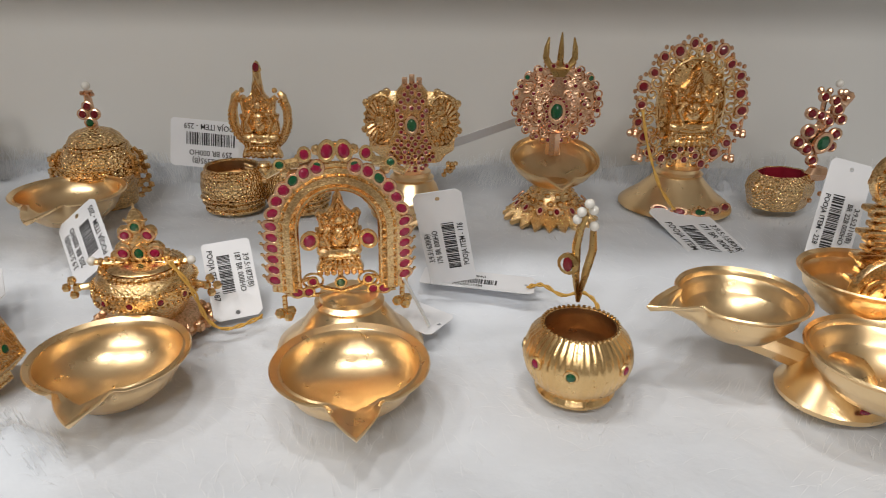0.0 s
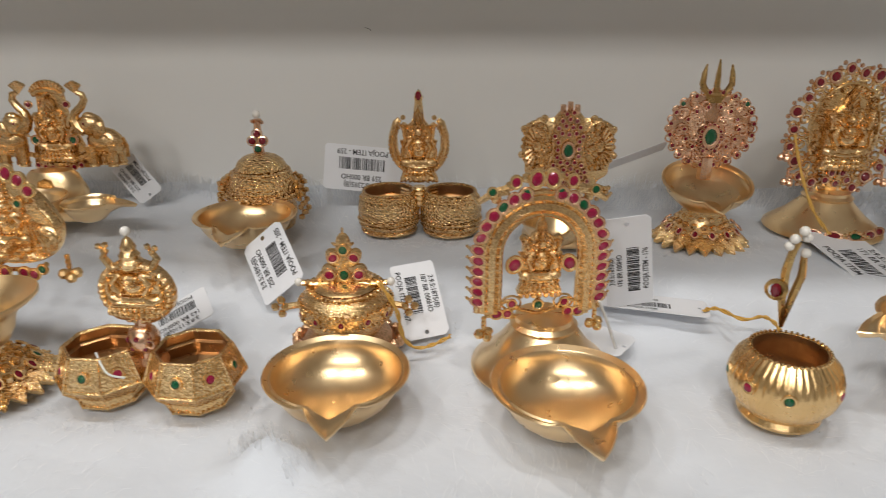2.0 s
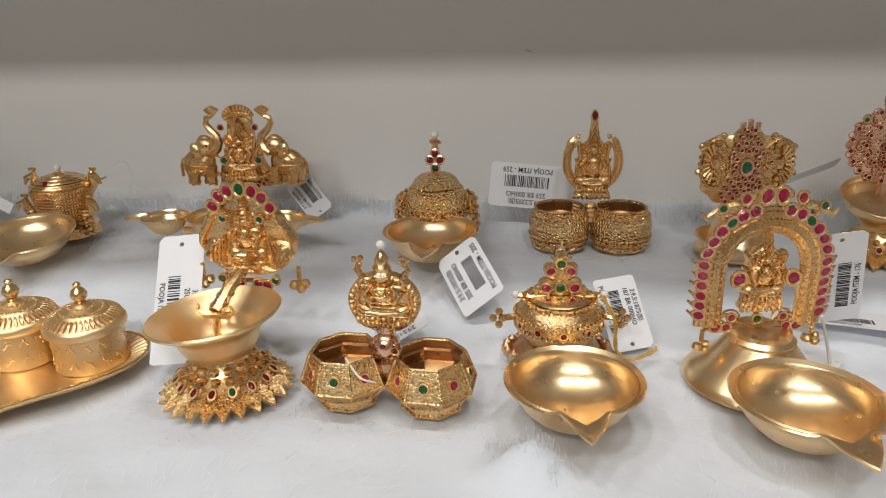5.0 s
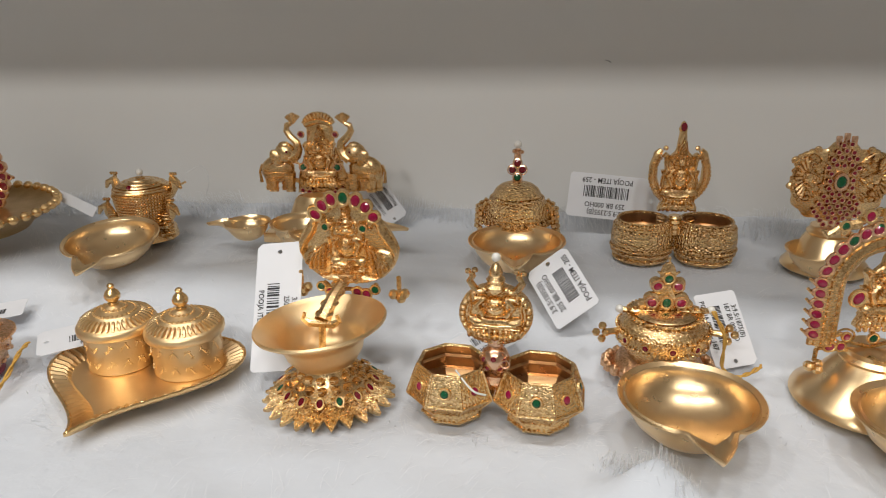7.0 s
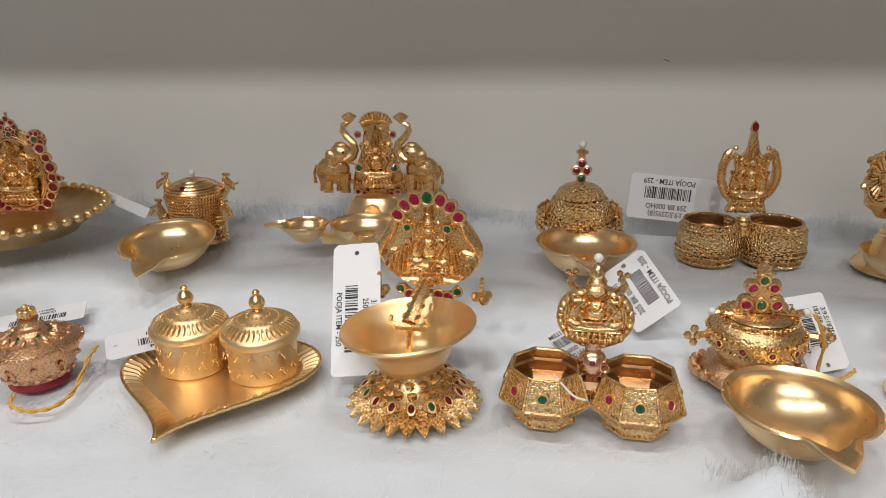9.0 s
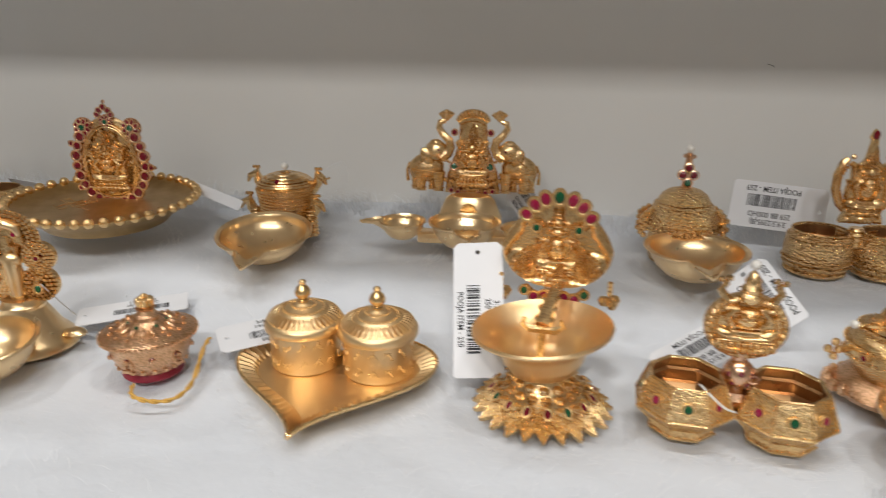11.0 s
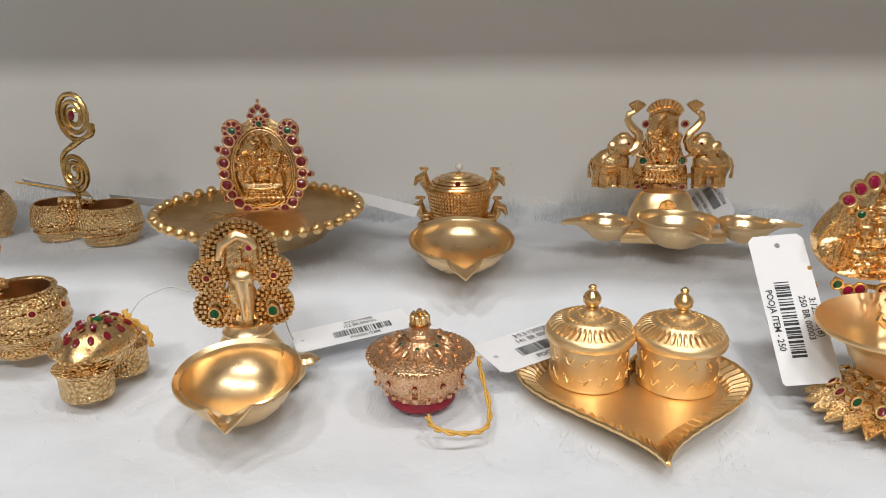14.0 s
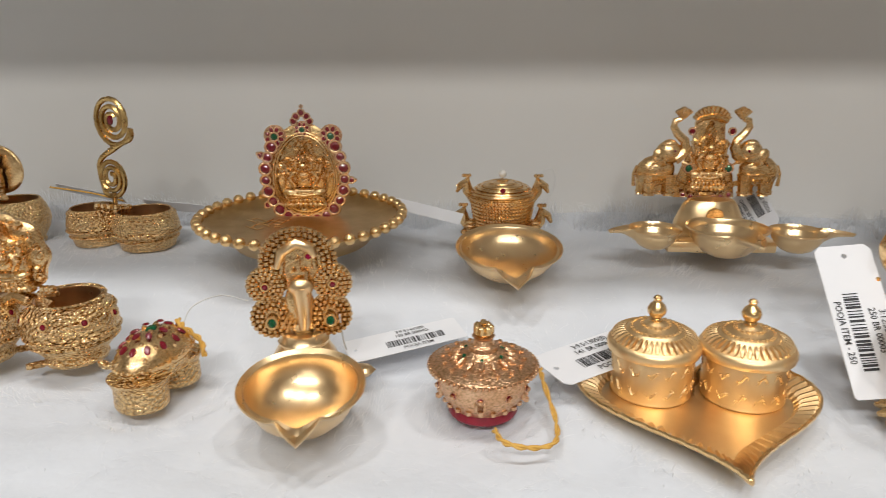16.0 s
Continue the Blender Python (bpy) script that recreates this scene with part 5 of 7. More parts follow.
def footed_pots():
    """Twin chased pots on clawed feet under an idol ornament."""
    t = thing("twin_pots", -0.6050, 0.2170, 0.0060, 6, "joined pair of chased gold pots on small feet", "twin pots", "twin pots", foot=0.02)
    FOOT.append((-0.585, 0.218, 0.018)), FOOT.append((-0.628, 0.216, 0.018))
    for s in (-1, 1):
        a, b = bmesh.new(), bmesh.new()
        pot(a, b, 0.0183, 0.0275, 0.72, 0.66, at(s * 0.0200, 0, 0.002), 44)
        for r, z in ((0.0172, 0.0118), (0.0182, 0.0150), (0.0174, 0.0240), (0.0142, 0.0292)):
            hoop(a, s * 0.0200, 0, z, r, r, 0.0007, 40, 5)
        for i in range(3):
            an = radians(-60 + 120 * i + (30 if s > 0 else -30))
            for k in range(3):
                ball(a, s * 0.0212 + (0.0145 + 0.002 * k) * math.cos(an), (0.0145 + 0.002 * k) * math.sin(an), 0.0022, 0.0022, (1, 1, 0.8), 6)
        part("pot", a, GOLD_CHASED, t)
        part("hollow", b, INSIDE, t, "darker brown-gold inside")
        c = bmesh.new()
        for an in (-95, -50, -140, -10):
            m2 = pose(s * 0.0212 + 0.0192 * math.cos(radians(an)), 0.0192 * math.sin(radians(an)), 0.0235, 70, 0, an + 90)
            gem(t, "ruby", 0, 0, 0, 0.0013, m=m2, setting="gold")
        part("bead_trim", c, GOLD_BRIGHT, t)
    b = bmesh.new()
    slab(b, polar(lambda q: (0.0150 * math.cos(q) * (1 + 0.05 * math.cos(8 * q)), 0.0165 * math.sin(q) * (1 + 0.05 * math.cos(8 * q))), 48, 0, 0.0470), -0.001, 0.002, 0.001)
    figure(b, 0, -0.003, 0.0325, 0.020, 0.030)
    knobs(b, lambda x, z: 0.6 < (x / 0.0145) ** 2 + ((z - 0.047) / 0.016) ** 2 < 1, 16, 0.0016, -0.002, random.Random(8), True, 0, 0.016, 0.030, 0.064)
    for i in range(7):
        ball(b, 0.018 - 0.001 * i, -0.004, 0.032 + 0.002 * (i % 2), 0.0017, n=6)
        ball(b, -0.018 + 0.001 * i, -0.004, 0.032 + 0.002 * (i % 2), 0.0017, n=6)
    tube(b, [(-0.012, 0, 0.024), (0, 0, 0.030), (0.012, 0, 0.024)], 0.0035, 8)
    part("ornament", b, GOLD_CAST, t, "cast gold idol ornament")


def three_bowl_lamp():
    """Three bowls round a beaded column."""
    t = thing("three_bowl_lamp", 0.165, 0.220, 0.004, 0, "gold lamp of three satin bowls with beaded column", "oil lamp", foot=0.03)
    FOOT.append((0.13, 0.225, 0.018)), FOOT.append((0.165, 0.195, 0.02))
    for x, y, z, rr, d, reach, rz, ty in ((-0.0435, -0.006, 0.0150, 0.0235, 0.0170, 0.0150, -76, 0), (0.007, 0.004, 0.0180, 0.0240, 0.0180, 0.010, 60, 0), (-0.006, -0.037, 0.0080, 0.0265, 0.0180, 0.012, 14, 0)):
        a = bmesh.new()
        diya(a, rr, d, reach, at(x, y, z, ty, 0, rz), rim=0.09, width=0.36)
        part("bowl", a, GOLD_SATIN, t, "smooth satin bowl with pouring lip")
    a = bmesh.new()
    lathe(a, [(0, 0), (0.0190, 0), (0.0195, 0.002), (0.015, 0.007), (0.009, 0.014), (0, 0.0165)], 40, at(-0.012, -0.022, 0))
    tube(a, [(-0.040, -0.006, 0.0150), (-0.022, -0.012, 0.0100), (-0.010, -0.016, 0.0080)], 0.0050, 8)
    part("foot", a, GOLD_SATIN, t)
    b = bmesh.new()
    for i in range(18):
        z = 0.020 + 0.0032 * i
        w = 0.006 + 0.003 * (i % 3 == 0)
        box(b, 0.016, 0.014, z, w * 2.2, 0.005, 0.0022, bev=0.0006)
        for s in (-1, 1):
            ball(b, 0.016 + s * w, 0.011, z, 0.0015, n=6)
    tube(b, [(0.016, 0.016, 0.012), (0.016, 0.016, 0.078)], 0.004, 8)
    slab(b, polar(lambda q: (0.014 * math.cos(q), 0.012 * math.sin(q)), 30, 0.019, 0.0700), 0.010, 0.014, 0.001)
    knobs(b, lambda x, z: ((x - 0.019) / 0.014) ** 2 + ((z - 0.070) / 0.012) ** 2 < 1, 40, 0.0017, 0.0085, random.Random(5), False, 0.005, 0.033, 0.058, 0.082)
    slab(b, polar(lambda q: (0.010 * math.cos(q) + 0.003 * math.sin(q), 0.013 * math.sin(q)), 30, 0.013, 0.0280), 0.004, 0.007, 0.001)
    spiral(b, 0.013, 0.0025, 0.028, 0.002, 0.008, 2.2, 0, 0.0008)
    part("column", b, GOLD_CAST, t, "beaded cast gold column")
    gem(t, "pink_stone", -0.012, -0.041, 0.006, 0.0022, 0.0014)


# ---------------------------------------------------------------- back row of ornaments


def flower_box():
    t = thing("flower_box", 0.2085, 0.362, 0.020, 0, "small gold eight-sided pot with red stone flower", "pot", foot=0.016)
    a, b = bmesh.new(), bmesh.new()
    m = at(-0.003, 0, 0, rz=22.5, s=(1.15, 0.9, 1))
    lathe(a, [(0, 0), (0.0150, 0), (0.0158, 0.003), (0.0178, 0.0100), (0.0170, 0.0150), (0.0135, 0.0195), (0.0128, 0.0190)], 8, m)
    part("body", a, GOLD_CHASED, t, sharp=22)
    lathe(b, [(0.0128, 0.0190), (0.0130, 0.011), (0, 0.006)], 8, m)
    part("hollow", b, RED_VELVET, t, "dark red inside", sharp=22)
    c = bmesh.new()
    tube(c, [(0.013, 0.003, 0.016), (0.014, 0.001, 0.026), (0.012, 0.001, 0.040), (0.012, 0.001, 0.060)], 0.0014, 8)
    for i in range(12):
        ball(c, 0.006 + 0.0016 * i, 0.0006, 0.034 + 0.0025 * i, 0.0034, (1.3, 0.5, 1.0), 8)
    ball(c, 0.014, -0.004, 0.020, 0.006, (1.2, 0.7, 0.8), 8)
    spots = ((0.003, 0.043, 0.0042), (-0.0035, 0.037, 0.0038), (0.004, 0.0335, 0.0036), (0.009, 0.052, 0.0030), (0.002, 0.053, 0.0034), (0.016, 0.0490, 0.0030), (0.021, 0.0555, 0.0034), (0.025, 0.0500, 0.003),
             (0.018, 0.0600, 0.0030), (0.0235, 0.0420, 0.0034), (0.022, 0.0350, 0.0030), (0.010, 0.0270, 0.0032), (0.009, 0.0620, 0.003))
    for x, z, r in ((0.011 + 0.72 * (x - 0.011), z, 0.82 * r) for x, z, r in spots):
        lathe(c, [(r * 1.25, 0.0), (r * 1.25, 0.0022), (0.95 * r, 0.0028), (0, 0.0010)], 12, pose(x, -0.0015, z, 90, 0, 0))
        gem(t, "ruby", x, -0.0040, z, r * 0.78)
    set_gem("pink", t, "emerald", 0.0130, -0.0052, 0.0375, 0.0034, 0.0044, -25)
    for x, z in ((0.007, 0.0655), (0.012, 0.0650), (0.018, 0.0645), (0.0225, 0.0610), (0.0205, 0.0645)):
        ball(c, x, -0.002, z, 0.0019, n=8)
    for s in (-1, 1, 0):
        ball(c, 0.010 + s * 0.005, -0.010, 0.006 + 0.004 * abs(s), 0.0016, n=6)
    part("flower", c, PINK_SET, t, "flower of red stones in pink gold settings")
    bead(t, "pearl", 0.0165, -0.002, 0.0690, 0.0022)


def oval_plaque_lamp():
    t = thing("oval_plaque_lamp", 0.148, 0.366, 0.018, 2, "gold lamp foot carrying an oval idol plaque with stones", "oil lamp", foot=0.026)
    a = bmesh.new()
    bell_foot(a, 0.0315, 0.0230, 0.0115)
    part("foot", a, GOLD_SATIN, t)
    c = bmesh.new()
    for x, k in ((-0.017, "ruby"), (-0.0075, "ruby"), (0.013, "ruby"), (0.021, "ruby"), (0.004, "emerald")):
        m2 = pose(x, -math.sqrt(0.0305 ** 2 - x * x) + 0.002, 0.0052, 62, 0, math.degrees(math.atan2(x, 0.03)) * 0.9)
        gem(t, k, 0, 0, 0, 0.0034, 0.0018, m=m2, setting="pink")
    for i in range(6):
        ball(c, -0.003 + 0.0025 * i, -0.0300, 0.0085 - 0.001 * abs(i - 2), 0.0012, n=6)
    part("bead_trim", c, GOLD_CAST, t)
    Y, zc = -0.002, 0.0565
    b = bmesh.new()
    slab(b, polar(lambda q: (0.0185 * math.cos(q), 0.0255 * math.sin(q)), 40, 0, zc + 0.001), Y, Y + 0.0022, 0.0016)
    ring(b, 0, Y - 0.001, zc + 0.001, 0.0182, 0.0250, 0.0009, k=36)
    figure(b, 0, Y - 0.003, zc - 0.021, 0.0290, 0.0450)
    knobs(b, lambda x, z: 0.45 < (x / 0.018) ** 2 + ((z - zc) / 0.025) ** 2 < 1, 30, 0.0017, Y - 0.0022, random.Random(2), True, 0, 0.02, zc - 0.03, zc + 0.03)
    for i in range(26):
        an = TAU * i / 26
        spiral(b, 0.0222 * math.cos(an), Y, zc + 0.0285 * math.sin(an), 0.0008, 0.0036, 1.5, an, 0.0008, 1 if i % 2 else -1, 12)
        spiral(b, 0.0275 * math.cos(an + 0.12), Y, zc + 0.0320 * math.sin(an + 0.12), 0.0008, 0.0030, 1.3, an + 2, 0.0008, -1 if i % 2 else 1, 12)
    for s in (-1, 1):
        for x, z in ((0.0260, zc - 0.020), (0.0300, zc - 0.006)):
            hanging = bmesh.new()
            bells(hanging, s * x, Y - 0.001, z, 0.0020, 4, 0.006)
            part("bell_cluster", hanging, PINK_SET, t)
        tube(b, [(s * 0.012, Y, zc - 0.025), (s * 0.018, Y, zc - 0.029), (s * 0.0235, Y, zc - 0.024)], 0.0011, 5)
    tube(b, [(0, Y + 0.003, 0.021), (0, Y + 0.002, zc - 0.018)], 0.0045, 8)
    part("plaque", b, GOLD_CAST, t, "oval cast gold idol plaque with curled wire border")
    c = bmesh.new()
    for i in range(22):
        an = TAU * (i + 0.5) / 22 + 0.1
        rx, rz_ = 0.0272 + 0.0015 * (i % 2), 0.0318 + 0.002 * (i % 2)
        if abs(math.sin(an) + 1) < 0.05:
            continue
        set_gem("pink", t, "ruby", rx * math.cos(an), Y - 0.001, zc + rz_ * math.sin(an), 0.0022 + 0.0005 * (i % 3 == 0), 0.0019 + 0.0005 * (i % 3 == 0), math.degrees(an))
        for q in (-0.10, 0.10):
            ball(c, (rx + 0.0035) * math.cos(an + q), Y - 0.0005, zc + (rz_ + 0.0035) * math.sin(an + q), 0.0014, n=6)
    for x, z in ((-0.006, 0), (0, -0.002), (0.006, 0), (0.003, 0.004), (-0.003, 0.004)):
        set_gem("pink", t, "ruby", x, Y - 0.003, zc - 0.0265 + z, 0.0016)
    part("bead_trim", c, PINK_SET, t)


def trident_lamp():
    t = thing("trident_lamp", 0.0735, 0.347, 0.016, 0, "gold cup lamp on pleated foot with trident plaque", "oil lamp", foot=0.026)
    a, b = bmesh.new(), bmesh.new()
    fringe(a, b, 0.0250, 0.0195, 20, 0.42)
    part("pleated_foot", a, GOLD_STIPPLED, t, "pleated gold hem", sharp=60)
    part("collar", b, GOLD_CAST, t)
    c = bmesh.new()
    for i in range(14):
        an = TAU * (i + 0.5) / 14
        m2 = pose(0.0195 * math.cos(an), 0.0195 * math.sin(an), 0.0100, 0, 0, math.degrees(an)) @ pose(0, 0, 0, 0, 45, 0)
        gem(t, "ruby", 0, 0, 0, 0.0018, 0.0013, m=m2, setting="pink")
    part("bead_trim", c, PINK_SET, t)
    a = bmesh.new()
    diya(a, 0.0238, 0.0150, 0.0070, at(0, 0.0040, 0.0200, 16, 0, 0), rim=0.08)
    lathe(a, [(0.0085, 0.0175), (0.0100, 0.0190), (0.0080, 0.0215), (0, 0.0220)], 32)
    part("cup", a, GOLD_SATIN, t, "smooth satin cup")
    Y, zc = 0.006, 0.0615
    b = bmesh.new()
    slab(b, polar(lambda q: ((0.0222 + 0.0010 * math.cos(12 * q)) * math.cos(q), (0.0196 + 0.001 * math.cos(12 * q)) * math.sin(q)), 72, 0, zc), Y + 0.0006, Y + 0.0022, 0.0)
    r1 = random.Random(6)
    for i in range(40):
        an, rr = r1.uniform(-math.pi / 2, math.pi / 2), 0.019 * math.sqrt(r1.uniform(0.15, 1))
        q = r1.uniform(0.0018, 0.0034)
        for s in (-1, 1):
            spiral(b, s * rr * math.cos(an), Y, zc + 0.95 * rr * math.sin(an), 0.0006, q, 1.4, an, 0.0007, s, 10)
    for i in range(24):
        an = TAU * i / 24
        ring(b, 0.0222 * math.cos(an), Y, zc + 0.0200 * math.sin(an), 0.0020, 0.0020, 0.0005, k=10)
    tube(b, [(0, Y + 0.001, 0.034), (0, Y + 0.001, 0.046)], 0.004, 8)
    part("plaque", b, PINK_SET, t, "pierced pink gold plaque of curled wire")
    c = bmesh.new()
    for i in range(20):
        an = TAU * (i + 0.5) / 20
        set_gem("pink", t, "ruby", 0.0218 * math.cos(an), Y - 0.001, zc + 0.0195 * math.sin(an), 0.0011)
    for i in range(14):
        an = TAU * i / 14
        set_gem("pink", t, "ruby", 0.0142 * math.cos(an), Y - 0.001, zc + 0.0120 * math.sin(an), 0.0010)
        set_gem("pink", t, "ruby", 0.0055 * math.cos(an), Y - 0.0012, zc - 0.004 + 0.0066 * math.sin(an), 0.0008)
    set_gem("pink", t, "emerald", 0, Y - 0.0015, zc - 0.004, 0.0033, 0.0046)
    for s in (-1, 1):
        set_gem("pink", t, "emerald", s * 0.0165, Y - 0.0014, zc + 0.0135, 0.0013)
    part("bead_trim", c, PINK_SET, t)
    d = bmesh.new()
    for s in (-1, 0, 1):
        tip = 0.0975 if s == 0 else 0.0950
        tube(d, [(s * 0.0045, Y, 0.080), (s * 0.0075, Y, 0.0850), (s * 0.0072, Y, 0.0900), (s * 0.0064, Y, tip)], [0.0015, 0.0017, 0.0014, 0.0004], 7)
    tube(d, [(-0.0075, Y, 0.0835), (-0.004, Y, 0.0800), (0, Y, 0.0795), (0.004, Y, 0.0800), (0.0075, Y, 0.0835)], 0.0017, 7)
    slab(d, [(-0.006, 0.0800), (0.006, 0.0800), (0.003, 0.0750), (-0.003, 0.0750)], Y - 0.001, Y + 0.001)
    part("trident", d, GOLD_WIRE, t, "smooth brass trident")


def shell_lamp():
    t = thing("shell_lamp", -0.0025, 0.347, 0.018, 0, "gold lamp with shell-shaped stone-set plaque", "oil lamp", foot=0.02)
    a = bmesh.new()
    bell_foot(a, 0.0225, 0.0240, 0.0100)
    diya(a, 0.0195, 0.0130, 0.008, at(-0.006, -0.014, 0.001), rim=0.1)
    part("foot", a, GOLD_SATIN, t, "smooth satin foot and bowl")
    Y, zc = -0.001, 0.0470
    b = bmesh.new()
    shape = polar(lambda q: (0.0238 * math.copysign(abs(math.cos(q)) ** 0.75, math.cos(q)) * (1 + 0.03 * math.cos(12 * q)), (0.0200 if math.sin(q) < 0 else 0.0200) * math.copysign(abs(math.sin(q)) ** 0.85, math.sin(q)) * (1 + 0.03 * math.cos(12 * q))), 72, 0, zc)
    slab(b, shape, Y, Y + 0.0022, 0.001)
    slab(b, [(-0.0085, zc), (0.0085, zc), (0.0080, zc + 0.019), (0.0050, zc + 0.0225), (-0.0050, zc + 0.0225), (-0.0080, zc + 0.019)], Y - 0.0008, Y + 0.0020)
    knobs(b, lambda x, z: 0.009 < x < 0.023 and ((x - 0.016) / 0.0075) ** 2 + ((z - zc - 0.004) / 0.013) ** 2 < 1, 38, 0.0016, Y - 0.0018, random.Random(9), True, 0, 0.025, zc - 0.02, zc + 0.02)
    for s in (-1, 1):
        ring(b, s * 0.0160, Y - 0.001, zc + 0.004, 0.0078, 0.0132, 0.0007, k=24)
        for i in range(5):
            ball(b, s * (0.013 + 0.0026 * i), Y, zc + 0.0185 - 0.0014 * i, 0.0022, (1, 0.7, 1), 8)
        ball(b, s * 0.0245, Y, zc - 0.001, 0.0020, n=8)
    for i in range(10):
        ball(b, 0.0195 + 0.0018 * (i % 3) - 0.0012 * (i // 4), Y - 0.001 - 0.001 * (i % 2), zc - 0.0185 - 0.0020 * (i // 3), 0.0015, n=6)
    for s in (-1, 1):
        for i in range(9):
            q = -1.15 + 0.28 * i
            tube(b, [(s * (0.0160 + 0.0035 * math.cos(q)), Y - 0.0022, zc + 0.004 + 0.0060 * math.sin(q)), (s * (0.0160 + 0.0072 * math.cos(q)), Y - 0.0026, zc + 0.004 + 0.0120 * math.sin(q))], [0.0006, 0.0011], 5)
            ball(b, s * (0.0160 + 0.0080 * math.cos(q)), Y - 0.0008, zc + 0.004 + 0.0135 * math.sin(q), 0.0014, (1, 0.8, 1), 6)
        ball(b, s * 0.0165, Y - 0.002, zc + 0.004, 0.0028, (1, 0.6, 1.2), 8)
    part("plaque", b, GOLD_CAST, t, "shell-shaped cast gold plaque")
    c = bmesh.new()
    rows_ = ((0.0215, 2), (0.0180, 3), (0.0145, 4), (0.0108, 5), (0.0070, 4), (0.0030, 4), (-0.0010, 4), (-0.0048, 5), (-0.0084, 6), (-0.0118, 7), (-0.0150, 6), (-0.0180, 5), (-0.0208, 4), (-0.0232, 2))
    for dz, k in rows_:
        for i in range(k):
            x = (i - (k - 1) / 2) * 0.0037
            if abs(dz - 0.002) < 0.0060 and abs(x) < 0.0036:
                continue
            set_gem("pink", t, "ruby", x, Y - 0.0024 - 0.0003 * (i % 2), zc + dz + 0.0007 * (i % 2) - 0.0008 * (x / 0.006) ** 2, 0.00105)
    for i in range(3):
        box(c, (i - 1) * 0.0037, Y, zc + 0.0235 + (0.0015 if i == 1 else 0), 0.0028, 0.002, 0.005, bev=0.0004)
    set_gem("pink", t, "emerald", 0, Y - 0.0026, zc + 0.002, 0.0026, 0.0036)
    part("bead_trim", c, PINK_SET, t, "pink gold stone settings")


def idol_pots():
    t = thing("twin_pots", -0.0830, 0.354, 0.0170, 1, "joined pair of round chased gold pots with idol", "twin pots", "twin pots", foot=0.016)
    FOOT.append((-0.1, 0.354, 0.015)), FOOT.append((-0.066, 0.354, 0.015))
    for s in (-1, 1):
        a, b = bmesh.new(), bmesh.new()
        m = at(s * 0.0176, 0, 0)
        lathe(a, [(0, 0), (0.0142, 0), (0.0150, 0.0012), (0.0146, 0.0030), (0.0162, 0.0042), (0.0166, 0.0056), (0.0160, 0.0064), (0.0172, 0.0090), (0.0176, 0.0140), (0.0168, 0.0190), (0.0148, 0.0228), (0.0140, 0.0240), (0.0133, 0.0236)], 44, m)
        for i in range(34):
            an = TAU * i / 34
            ball(a, s * 0.0176 + 0.0150 * math.cos(an), 0.0150 * math.sin(an), 0.0016, 0.0013, n=6)
        for r, z in ((0.0168, 0.0056), (0.0175, 0.0082), (0.0162, 0.0205), (0.0143, 0.0240)):
            hoop(a, s * 0.0176, 0, z, r, r, 0.0007, 36, 5)
        part("pot", a, GOLD_CHASED, t)
        lathe(b, [(0.0133, 0.0236), (0.0130, 0.0190), (0.0136, 0.0175), (0.0130, 0.0160), (0.0136, 0.0145), (0.0130, 0.0100), (0, 0.0060)], 32, m)
        part("hollow", b, INSIDE, t, "darker brown-gold inside")
    c = bmesh.new()
    figure(c, 0, -0.001, 0.0290, 0.0220, 0.0450)
    for k in range(4):
        lathe(c, [(0, 0), (0.0052 - 0.0005 * k, 0), (0.0056 - 0.0005 * k, 0.0012), (0.0044 - 0.0004 * k, 0.0026), (0, 0.0026)], 16, at(0, 0, 0.016 + 0.0026 * k))
    for s in (-1, 1):
        pts = [(s * 0.0060, 0.001, 0.0340), (s * 0.0110, 0.001, 0.0395), (s * 0.0140, 0.001, 0.0470), (s * 0.0142, 0.001, 0.0550), (s * 0.0122, 0.001, 0.0620), (s * 0.0105, 0.001, 0.0640)]
        tube(c, pts, [0.0020, 0.0024, 0.0025, 0.0024, 0.0022, 0.0014], 8)
        for i in range(14):
            q = -0.95 + 1.75 * i / 13
            ball(c, s * (0.0010 + 0.0150 * math.cos(q)), -0.0006, 0.0500 + 0.0160 * math.sin(q), 0.0012, n=6)
            ball(c, s * (0.0010 + 0.0125 * math.cos(q)), -0.0012, 0.0500 + 0.0150 * math.sin(q), 0.0010, n=6)
        ball(c, s * 0.0085, 0, 0.0650, 0.0015, n=8)
        ball(c, s * 0.0078, -0.002, 0.0190, 0.0017, n=6)
        for i in range(3):
            tube(c, [(s * 0.006, -0.001, 0.020 + 0.002 * i), (s * 0.0105, -0.001, 0.0215 + 0.002 * i)], 0.0008, 5)
    tube(c, [(0, 0, 0.060), (0, 0, 0.0745)], [0.0036, 0.0020], 8)
    part("idol", c, GOLD_CAST, t, "seated cast gold idol with tall crown")
    d = bmesh.new()
    lathe(d, [(0.0022, 0), (0.0025, 0.001), (0.0012, 0.0045), (0, 0.0055)], 10, at(0, 0.001, 0.0745))
    part("setting", d, GOLD_BRIGHT, t)
    gem(t, "ruby", 0, -0.0012, 0.0768, 0.0019, 0.0026)


